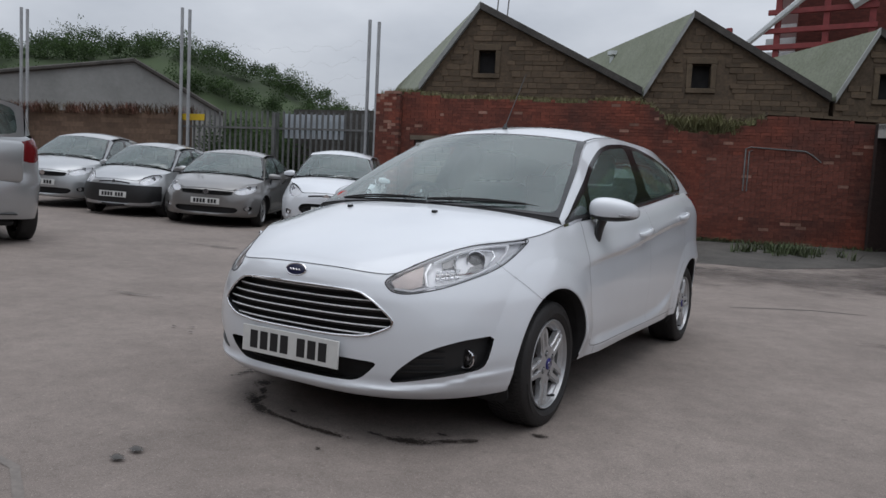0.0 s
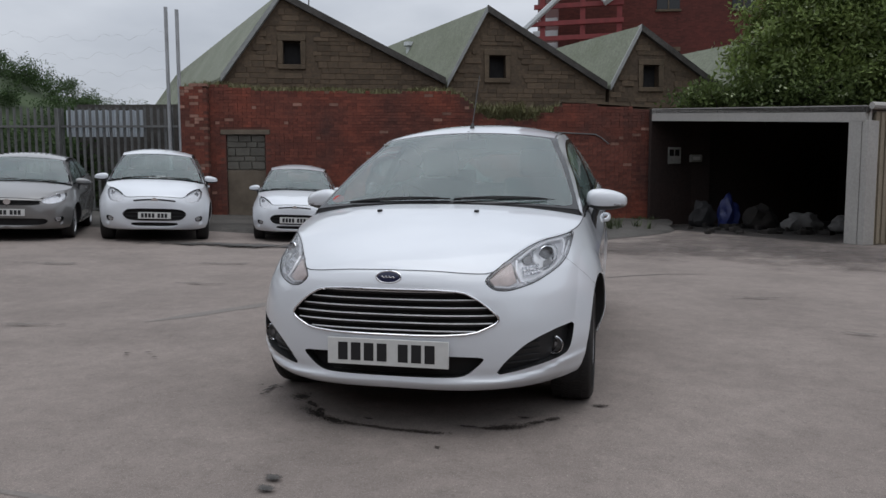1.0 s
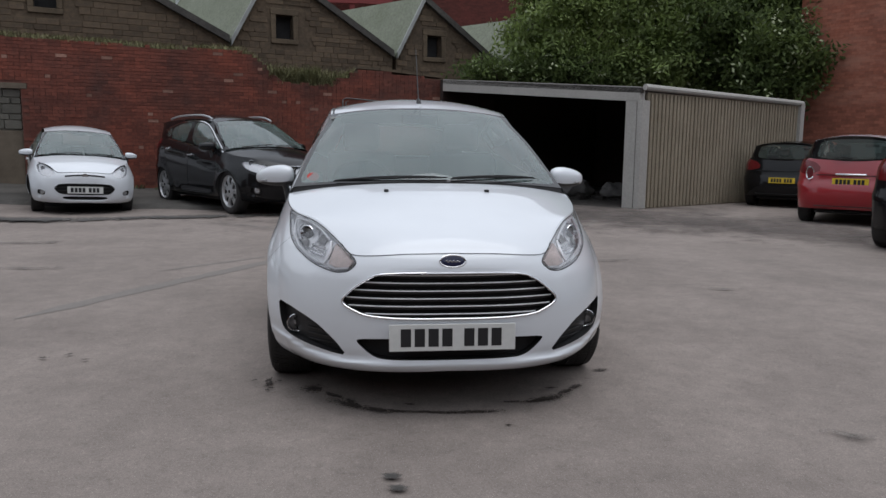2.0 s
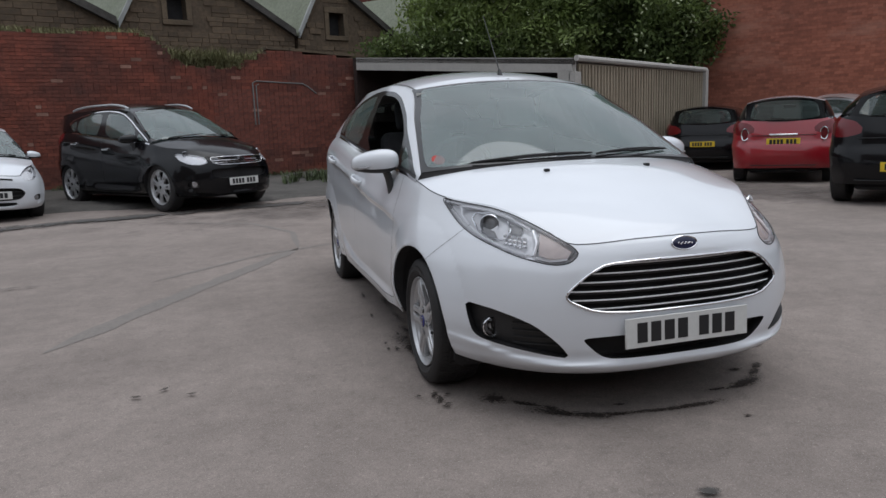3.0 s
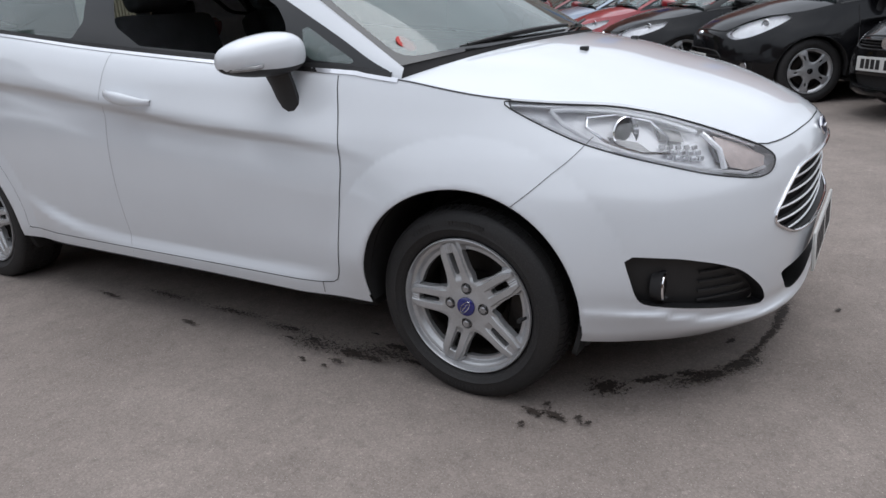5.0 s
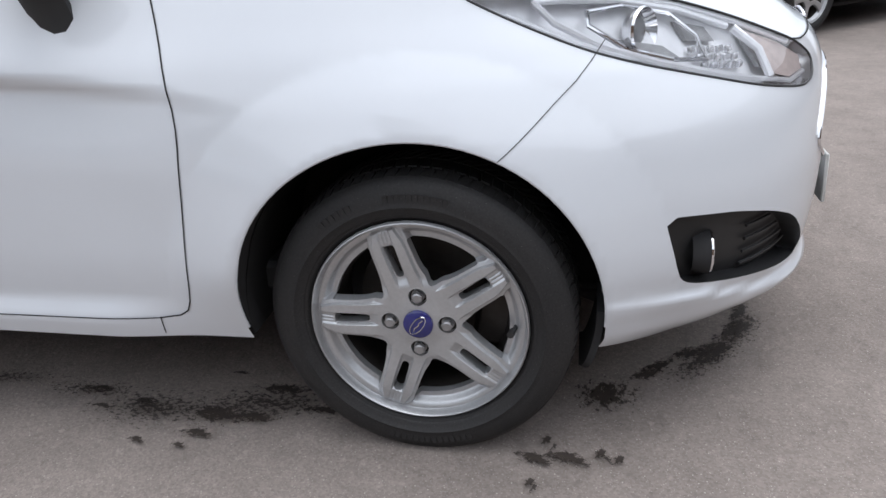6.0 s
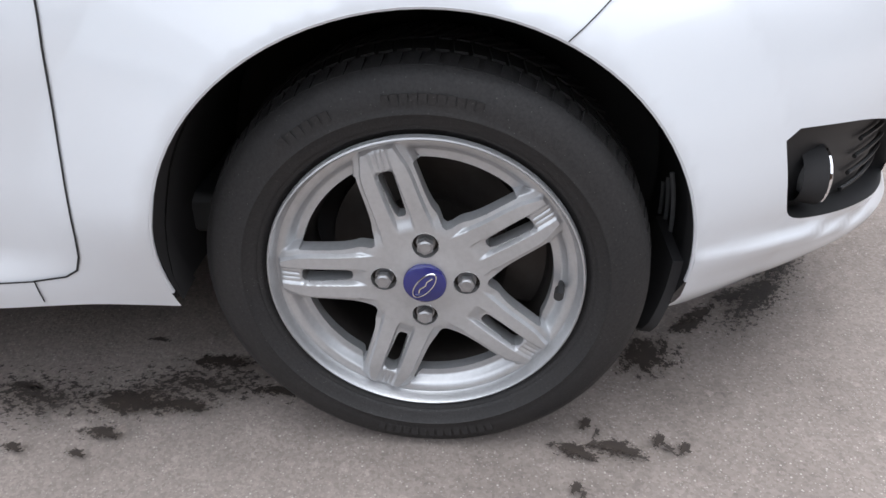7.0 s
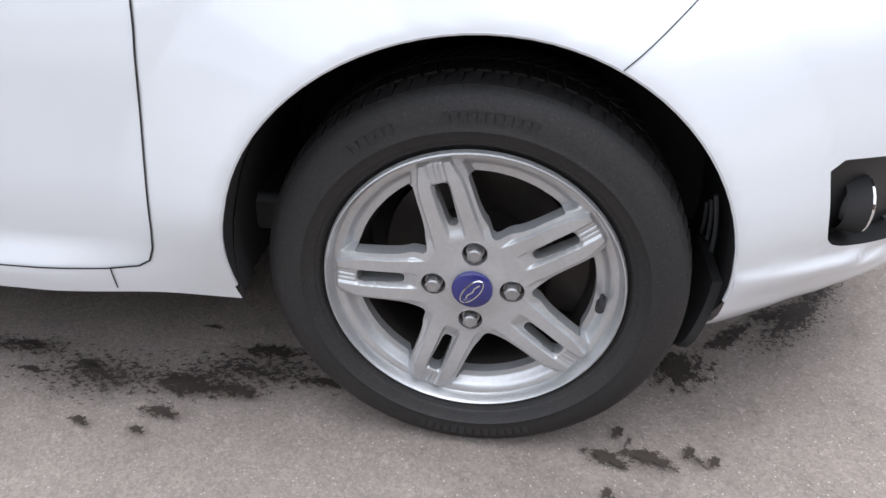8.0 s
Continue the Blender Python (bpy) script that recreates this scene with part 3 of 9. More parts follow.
# drips under the nose, by the wheels, and old marks on the yard
stain("oil_stain", "dark wet drip marks on the yard", M["wet"], [(-0.590, -0.338, 0.060, 0.075, 10), (-0.505, -0.425, 0.052, 0.026, -45), (-0.468, -0.455, 0.040, 0.020, -45), (-0.415, -0.520, 0.045, 0.028, -50), (-0.400, -0.578, 0.085, 0.042, -38), (-0.300, -0.640, 0.090, 0.036, -28), (-0.215, -0.664, 0.07, 0.022, -18), (-0.06, -0.690, 0.18, 0.019, -9), (0.12, -0.702, 0.16, 0.025, -1), (0.30, -0.594, 0.055, 0.018, 5), (0.46, -0.574, 0.100, 0.044, 18), (0.40, -0.60, 0.06, 0.022, 10), (0.585, -0.482, 0.065, 0.028, 40), (0.650, -0.420, 0.060, 0.028, 45), (0.53, -0.425, 0.035, 0.018, 10), (-0.150, -0.590, 0.03, 0.018, 0), (0.236, -0.864, 0.018, 0.014, 0), (0.856, -0.175, 0.045, 0.026, 20)])
stain("oil_spatter", "dark spatter of drops on the yard", M["spatter"], [(-0.45, -0.545, 0.20, 0.07, -42), (-0.30, -0.66, 0.16, 0.06, -25), (0.50, -0.56, 0.20, 0.07, 30), (-0.815, -0.215, 0.050, 0.026, 80), (-0.812, -0.285, 0.045, 0.030, 85), (-0.800, -0.335, 0.030, 0.022, 60), (-0.885, -0.206, 0.026, 0.016, 0), (-0.772, -0.236, 0.022, 0.014, 0)])
stain("oil_stain", "small dark drops before the wheel", M["wet"], [(-0.809, -0.203, 0.036, 0.020, 80), (-0.801, -0.263, 0.044, 0.022, 88), (-0.783, -0.322, 0.018, 0.014, 0), (-0.797, -0.355, 0.016, 0.014, 0), (-0.755, -0.221, 0.017, 0.013, 0), (-0.874, -0.197, 0.014, 0.012, 0)])
stain("oil_stain", "dark damp marks beside the sill", M["wet"], [(-0.741, 0.468, 0.085, 0.045, 92), (-0.644, 0.355, 0.070, 0.024, 94), (-0.710, 0.243, 0.050, 0.016, 94), (-0.747, 0.380, 0.055, 0.022, 94), (-0.809, 0.481, 0.036, 0.019, 93), (-0.851, 0.500, 0.018, 0.011, 93), (-0.844, 0.598, 0.022, 0.013, 90), (-0.718, 0.655, 0.032, 0.016, 94), (-0.594, 0.483, 0.026, 0.008, 94), (-0.680, 0.785, 0.040, 0.010, 92), (-0.744, 0.743, 0.035, 0.010, 90), (-0.80, 1.19, 0.06, 0.012, 88), (-0.748, 1.741, 0.10, 0.014, 88)])
stain("oil_spatter", "dark spatter of drops beside the sill", M["spatter"], [(-0.70, 0.37, 0.27, 0.095, 93), (-0.74, 0.62, 0.22, 0.11, 88), (-0.69, 0.80, 0.20, 0.05, 92), (-0.66, 1.1, 0.3, 0.045, 91), (-0.65, 1.5, 0.3, 0.04, 89)])
for x, y in ((-0.262, -1.295), (-0.245, -1.385)):
    stain("oil_spot", "small round dark spot on the yard", M["dark_patch"], [(x, y, 0.042, 0.026, 0)])
stain("oil_spot", "small dark specks on the yard", M["wet"], [(-1.92, 0.31, 0.03, 0.018, 60), (-2.03, 0.25, 0.03, 0.02, 0), (-1.80, 0.20, 0.025, 0.016, 20)])
stain("faded_mark", "faded dark patch on the yard", M["faint"], [(2.59, 1.86, 0.20, 0.06, 0), (1.58, -1.1, 0.14, 0.06, -15), (2.2, 3.4, 0.3, 0.06, 12), (-6.2, 4.2, 0.5, 0.12, 20), (-4.2, 5.0, 0.6, 0.1, 10), (-3.4, 3.2, 0.35, 0.07, 5), (-3.4, 0.9, 0.3, 0.07, 15)])
stain("worn_patch", "darker trodden dirt before the garage", M["grime"], [(3.6, 9.6, 4.6, 2.6, -58), (0.8, 8.2, 3.4, 1.6, 20), (5.6, 6.4, 3.0, 1.6, -40)])
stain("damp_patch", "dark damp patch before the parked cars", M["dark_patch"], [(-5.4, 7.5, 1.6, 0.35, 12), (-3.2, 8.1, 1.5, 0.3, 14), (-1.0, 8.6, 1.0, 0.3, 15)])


def strip(name, label, pts, w, mat, z=0.0022, wob=0.25):
    """A long narrow mark along points."""
    v, f = [], []
    p = np.array(pts, float)
    k = 40
    u = np.linspace(0, len(p) - 1, k)
    x, y = np.interp(u, range(len(p)), p[:, 0]), np.interp(u, range(len(p)), p[:, 1])
    for i in range(k):
        d = Vector((x[min(i + 1, k - 1)] - x[max(i - 1, 0)], y[min(i + 1, k - 1)] - y[max(i - 1, 0)], 0)).normalized()
        n = Vector((-d.y, d.x, 0))
        e = w * (1 + wob * noise.noise(Vector((i * 0.7, w * 31, x[0])))) * min(1, (i + 0.6) / 5, (k - i - 0.4) / 5) / 2
        o = Vector((x[i], y[i], z)) + n * wob * w * 0.4 * noise.noise(Vector((i * 0.33, 3.1, y[0])))
        v += [o - n * e, o + n * e]
    f = [(2 * i, 2 * i + 2, 2 * i + 3, 2 * i + 1) for i in range(k - 1)]
    return tagged(solid(name, v, f, mat, shade=False), label, kind="structure")


strip("tyre_mark", "faded curved tyre mark on the yard", [(-2.6, 1.2), (-2.0, 2.3), (-1.45, 3.2), (-0.95, 4.1)], 0.15, M["stain_dry"])
strip("tyre_mark", "faded curved tyre mark on the yard", [(-0.95, 4.1), (-0.9, 5.3), (-1.3, 6.4), (-2.4, 7.2)], 0.06, M["stain_dry"])
strip("tyre_mark", "faded curved tyre mark on the yard", [(-2.2, 3.0), (-1.3, 3.9), (-0.4, 4.3)], 0.05, M["stain_dry"])
strip("yard_crack", "thin dark crack in the concrete", [(0.8, 4.6), (1.1, 4.85), (1.5, 5.1), (2.0, 5.2)], 0.035, M["bank"])
strip("yard_crack", "thin dark crack in the concrete", [(2.9, 6.6), (3.4, 7.5), (3.6, 8.6)], 0.04, M["stain_dry"])
strip("yard_crack", "joint line in the concrete", [(-1.6, -1.58), (-0.89, -1.61), (-0.45, -1.64), (0.1, -1.9)], 0.03, M["stain_dry"])
for x0, y0 in ((3.84, -0.93), (4.14, -1.22)):
    strip("bay_line", "worn white parking line", [(x0, y0), (x0 + 0.25, y0 - 0.12)], 0.05, M["concrete"])
strip("bay_line", "worn white parking line", [(4.9, -0.15), (6.2, -0.1)], 0.06, M["concrete"])

# the dark bank of old tarmac between yard and wall
bm = bmesh.new()
rim = [(-12.0, 9.2), (-6.0, 9.9), (-3.5, 9.6), (-0.9, 9.4), (0.7, 10.1), (1.6, 11.6), (2.1, 12.5), (2.3, 13.6)]
wallline = [along((-9.4, 12.46), 16, s, 0.1) for s in (-2.5, 2.0, 4.5, 7.3, 9.0, 10.3, 11.4, 12.2)]
rows = []
for (x, y), w in zip(rim, wallline):
    rows.append([bm.verts.new((x + (w.x - x) * t, y + (w.y - y) * t, 0.004 + h)) for t, h in ((0, -0.01), (0.06, 0.05), (0.4, 0.09), (1.0, 0.16))])
for a, b in zip(rows, rows[1:]):
    for i in range(3):
        bm.faces.new((a[i], b[i], b[i + 1], a[i + 1]))
bmesh.ops.subdivide_edges(bm, edges=bm.edges[:], cuts=4, use_grid_fill=True)
for v in bm.verts:
    v.co.z += 0.03 * noise.noise(v.co * 1.3) + yard_height(v.co.x)
    v.co.xy += Vector((noise.noise(v.co * 0.9), noise.noise(v.co * 0.9 + Vector((9, 0, 0))))) * 0.25
bmesh.ops.recalc_face_normals(bm, faces=bm.faces)
tagged(part("pavement", bm, M["bank"]), "raised strip of dark broken tarmac and soil along the wall", kind="structure")


# ---- the old brick wall ----
WP, WA = (-9.40, 12.46), 16.0
W_M = Matrix.Translation((*WP, 0)) @ Matrix.Rotation(radians(WA), 4, "Z")
wall_top = spline((-0.2, 3.45), (0.5, 3.55), (2.0, 3.42), (3.5, 3.40), (5.0, 3.36), (6.3, 3.43), (6.8, 3.25), (7.3, 2.80), (7.9, 2.68), (8.6, 2.72), (9.1, 2.95), (9.35, 3.10), (11.6, 2.98), (20, 2.85))
DOOR0, DOOR1, DOOR_Z = 0.93, 1.90, 2.30
FACE_Y = -0.013
bm = bmesh.new()
for a, b, z0 in [(-0.1, DOOR0, -0.1), (DOOR0, DOOR1, DOOR_Z)] + [(DOOR1 + i * 0.7, DOOR1 + (i + 1) * 0.7, -0.1) for i in range(14)]:
    za, zb = float(wall_top(a)) - 0.06, float(wall_top(b)) - 0.06
    vs = [bm.verts.new(W_M @ Vector(p)) for p in ((a, FACE_Y, z0), (b, FACE_Y, z0), (b, 0.36, z0), (a, 0.36, z0), (a, FACE_Y, za), (b, FACE_Y, zb), (b, 0.36, zb), (a, 0.36, za))]
    for q in ((0, 3, 2, 1), (4, 5, 6, 7), (0, 1, 5, 4), (1, 2, 6, 5), (2, 3, 7, 6), (3, 0, 4, 7)):
        bm.faces.new([vs[i] for i in q])
box(bm, (-0.09, -0.203, -0.1), (0.54, -0.02, 3.42), 0, W_M)
# wall inside the garage, its shade painted as near-black brick
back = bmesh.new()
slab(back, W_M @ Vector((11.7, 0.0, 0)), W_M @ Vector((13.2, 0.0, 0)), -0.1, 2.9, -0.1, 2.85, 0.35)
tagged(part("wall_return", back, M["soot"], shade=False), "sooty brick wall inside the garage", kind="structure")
wall = tagged(part("wall_north", bm, M["mortar"], shade=False), "old soot-stained red brick yard wall with a crumbled top", kind="structure")

# the blocked doorway in it
door = tagged(empty("door_1"), "old doorway blocked with grey concrete blocks above buff render", kind="structure")
bm = bmesh.new()
box(bm, (DOOR0, 0.10, -0.05), (DOOR1, 0.3, DOOR_Z), 0, W_M)
part("backing", bm, M["pale_mortar"], door, shade=False)
bm = bmesh.new()
box(bm, (DOOR0 + 0.01, 0.055, 0.1), (DOOR1 - 0.01, 0.12, 1.42), 0.01, W_M)
part("render_panel", bm, M["render_coat"], door, "smooth buff rendered panel")
bm = bmesh.new()
box(bm, (DOOR0 - 0.12, -0.034, DOOR_Z), (DOOR1 + 0.12, 0.06, DOOR_Z + 0.12), 0.008, W_M)
part("lintel", bm, M["render_coat"], door, "stone lintel")
unit = None
rowz, k = 1.44, 0
while rowz < DOOR_Z - 0.05:
    h = (0.20, 0.13, 0.21, 0.14)[k % 4]
    h = min(h, DOOR_Z - 0.01 - rowz)
    edges = [DOOR0 + 0.01, DOOR0 + (0.30, 0.44, 0.22, 0.5)[k % 4], DOOR0 + (0.62, 0.72, 0.58, 0.76)[k % 4], DOOR1 - 0.01]
    for a, b in zip(edges, edges[1:]):
        bm = bmesh.new()
        box(bm, (a + 0.008, 0.04, rowz + 0.008), (b - 0.008, 0.12, rowz + h - 0.008), 0.008, W_M)
        part("block", bm, M["block"], door)
    rowz += h
    k += 1
bm = bmesh.new()
v, f = tube([W_M @ Vector(p) for p in ((8.95, -0.03, 1.35), (8.95, -0.03, 2.32), (9.05, -0.03, 2.36), (9.6, -0.03, 2.33), (10.2, -0.03, 2.30), (10.35, -0.03, 2.22), (10.55, -0.03, 2.06))], 0.017, 7)
bm.free()
tagged(solid("wall_pipe", v, f, M["galv"]), "thin grey conduit pipe fixed to the brick wall", "pipe")
v, f = tube([W_M @ Vector(p) for p in ((9.03, -0.03, 1.35), (9.03, -0.03, 2.26), (9.1, -0.03, 2.29))], 0.014, 6)
tagged(solid("wall_pipe", v, f, M["galv"]), "short grey conduit pipe fixed to the brick wall", "pipe")
bm = bmesh.new()
for i in range(4):
    a, b = 9.35 + i * 0.58, 9.35 + (i + 1) * 0.58 - 0.01
    za, zb = float(wall_top(a)), float(wall_top(b))
    vs = [bm.verts.new(W_M @ Vector(p)) for p in ((a, -0.03, za), (b, -0.03, zb), (b, 0.4, zb), (a, 0.4, za), (a, -0.03, za + 0.06), (b, -0.03, zb + 0.06), (b, 0.4, zb + 0.08), (a, 0.4, za + 0.08))]
    for q in ((0, 3, 2, 1), (4, 5, 6, 7), (0, 1, 5, 4), (1, 2, 6, 5), (2, 3, 7, 6), (3, 0, 4, 7)):
        bm.faces.new([vs[j] for j in q])
tagged(part("coping", bm, M["dressed"], shade=False), "flat stone coping on the brick wall", kind="structure")


# ---- weeds, grass and trees ----
def tufts(bm, spots, rnd, blades=7, h=(0.1, 0.35), lean=0.5, w=0.012):
    for x, y, z in spots:
        for _ in range(blades):
            a = rnd.uniform(0, 6.28)
            hh = rnd.uniform(*h)
            d = Vector((math.cos(a), math.sin(a), 0)) * hh * rnd.uniform(0.05, lean)
            s = Vector((-math.sin(a), math.cos(a), 0)) * w * rnd.uniform(0.6, 1.6)
            o = Vector((x, y, z)) + Vector((rnd.gauss(0, 0.04), rnd.gauss(0, 0.04), 0))
            m = o + d * 0.4 + Vector((0, 0, hh * 0.6))
            t = o + d + Vector((0, 0, hh))
            q = [bm.verts.new(p) for p in (o - s, o + s, m + s * 0.8, m - s * 0.8, t)]
            bm.faces.new(q[:4])
            bm.faces.new((q[3], q[2], q[4]))


rnd = random.Random(5)
bm = bmesh.new()
pts = []
for _ in range(520):
    s = rnd.uniform(-0.1, 9.3)
    pts.append(tuple(W_M @ Vector((s, rnd.uniform(0.0, 0.45), float(wall_top(s)) - 0.07))))
tufts(bm, pts, rnd, 14, (0.04, 0.20), 1.3, 0.005)
pts = [tuple(W_M @ Vector((rnd.gauss(7.9, 0.55), rnd.uniform(-0.02, 0.5), 2.62 + rnd.uniform(0, 0.25)))) for _ in range(160)]
tufts(bm, pts, rnd, 26, (0.05, 0.34), 1.4, 0.006)
tagged(part("wall_top_weeds", bm, M["weed"], shade=False), "dry grass and weeds on the wall top", "grass", kind="stuff")
bm = bmesh.new()
pts = [tuple(W_M @ Vector((s + rnd.gauss(0, 0.1), rnd.uniform(-0.5, -0.02), 0.08))) for s in [rnd.uniform(0.6, 2.6) for _ in range(60)] + [rnd.gauss(8.4, 0.5) for _ in range(90)] + [rnd.uniform(4.0, 11.5) for _ in range(70)]]
tufts(bm, pts, rnd, 16, (0.03, 0.20), 1.5, 0.008)
pts = [(rnd.gauss(0.4, 0.5), rnd.gauss(12.9, 0.4), 0.1) for _ in range(60)]
tufts(bm, pts, rnd, 16, (0.03, 0.25), 1.4, 0.008)
tagged(part("wall_foot_weeds", bm, M["weed_green"], shade=False), "green weeds along the foot of the wall", "grass", kind="stuff")


def leaves(bm, centre, size, count, rnd, leaf=0.09, squash=0.75, mat=0, gaps=0.42):
    """A crown of separate leaf sprays with holes and an uneven outline."""
    cx, cy, cz = centre
    made = 0
    while made < count:
        p = Vector((rnd.gauss(0, 0.5), rnd.gauss(0, 0.5), rnd.gauss(0, 0.5)))
        if p.length > 1.15:
            continue
        k = noise.noise(Vector((p.x * 2.6 + cx, p.y * 2.6 + cy, p.z * 2.6)))
        if p.length > 0.55 + gaps * (k + 0.45) * 1.3 or noise.noise(p * 5.0 + Vector((cx, 3, cy))) < -0.22:
            continue
        o = Vector((cx + p.x * size[0], cy + p.y * size[1], cz + p.z * size[2] * squash))
        d = Vector((rnd.gauss(0, 1), rnd.gauss(0, 1), rnd.gauss(-0.3, 0.6))).normalized()
        side = d.cross(Vector((rnd.gauss(0, 1), rnd.gauss(0, 1), rnd.gauss(0, 1)))).normalized()
        for i in range(3):
            a = o + d * leaf * 0.9 * i
            n = side * (1 if i % 2 else -1)
            tip = a + (d * 0.5 + n).normalized() * leaf * rnd.uniform(0.8, 1.5)
            w = d.cross(n).cross(n).normalized() * leaf * 0.3 if i % 2 else d * leaf * 0.32
            mid = (a + tip) / 2
            q = [bm.verts.new(x) for x in (a, mid + w, tip, mid - w)]
            fc = bm.faces.new(q)
            fc.material_index = mat
        made += 1


def tree(name, label, x, y, height, crowns, seed, leaf=0.1, count=2600, blossom=0, mat="leaf"):
    rnd = random.Random(seed)
    t = tagged(empty(name), label, "tree")
    bm = bmesh.new()

    def limb(a, b, r0, r1, n=8, bend=0.3):
        pts = []
        off = Vector((rnd.gauss(0, bend), rnd.gauss(0, bend), 0))
        for i in range(6):
            u = i / 5
            pts.append(a.lerp(b, u) + off * math.sin(math.pi * u) * 0.5)
        for i in range(5):
            rod(bm, pts[i], pts[i + 1], r0 + (r1 - r0) * i / 5, n, r0 + (r1 - r0) * (i + 1) / 5)
    base, fork = Vector((x, y, -0.1)), Vector((x + rnd.gauss(0, 0.2), y + rnd.gauss(0, 0.2), height * 0.42))
    limb(base, fork, 0.22, 0.15)
    for cx, cy, cz, sx, sy, sz in crowns:
        limb(fork, Vector((cx, cy, cz)), 0.11, 0.03, 7, 0.4)
        for _ in range(4):
            e = Vector((cx + rnd.gauss(0, sx * 0.4), cy + rnd.gauss(0, sy * 0.4), cz + rnd.gauss(0.2, sz * 0.35)))
            limb(fork.lerp(Vector((cx, cy, cz)), 0.7), e, 0.04, 0.012, 5, 0.2)
    part("trunk", bm, M["bark"], t, "dark bare trunk and limbs")
    bm = bmesh.new()
    for c in crowns:
        leaves(bm, c[:3], c[3:], int(count * c[3] * c[5] / 4), rnd, leaf)
        if blossom:
            leaves(bm, c[:3], c[3:], int(blossom * c[3] * c[5] / 4), rnd, leaf * 0.8, 0.75, 1, 0.55)
    part("crown", bm, [M[mat], M["blossom"]], t, "uneven crown of small green leaves", shade=False)
    return t


# two trees behind the garage
tree("tree", "bushy green elder tree with pale blossom behind the garage", 7.5, 19.6, 7.0, [(6.1, 18.2, 5.0, 2.5, 1.6, 2.5), (5.6, 17.8, 3.9, 2.0, 1.3, 1.3), (7.3, 18.4, 6.8, 2.8, 1.9, 2.4), (7.9, 17.8, 4.8, 2.6, 1.6, 2.4), (9.2, 18.6, 6.4, 2.4, 1.8, 2.4), (8.4, 17.4, 3.7, 2.4, 1.4, 1.5)], 3, 0.15, 4000, 220, "leaf_light")
tree("tree", "dark green sycamore tree with pale blossom behind the garage", 14.0, 19.0, 9.0, [(12.6, 17.4, 5.0, 2.8, 2.0, 2.6), (14.4, 18.0, 7.4, 3.4, 2.2, 3.2), (12.0, 18.6, 7.8, 3.0, 2.2, 2.8), (14.6, 16.2, 4.4, 2.2, 1.6, 2.2), (10.9, 14.9, 3.5, 1.5, 1.0, 1.7), (11.0, 16.4, 4.6, 2.4, 1.6, 2.4), (11.0, 17.0, 3.4, 2.2, 1.4, 1.3)], 9, 0.15, 4200, 150)
tree("bush", "low green elder bush against the wall end", 3.4, 18.5, 3.8, [(3.4, 17.2, 3.3, 1.4, 1.0, 0.8), (4.9, 17.2, 3.4, 1.5, 1.0, 0.9), (6.2, 17.0, 3.4, 1.5, 1.0, 0.9)], 14, 0.13, 2200, 100)


# ---- stone mill with saw-tooth gables ----
GP, GA = (-2.5, 17.2), 20.0
G_M = Matrix.Translation((*GP, 0)) @ Matrix.Rotation(radians(GA), 4, "Z")
GABLE = bmesh.new()
bmesh.ops.create_cube(GABLE, size=1.0)
bmesh.ops.bevel(GABLE, geom=GABLE.edges[:], offset=0.045, segments=1, affect="EDGES")
stone_me = bpy.data.meshes.new("stone")
GABLE.to_mesh(stone_me)
GABLE.free()
stone_me.materials.append(M["stone"])
mill = tagged(empty("stone_mill"), "sooty stone mill with three saw-tooth gables and mossy roofs", "building")
SKEW = 0.42
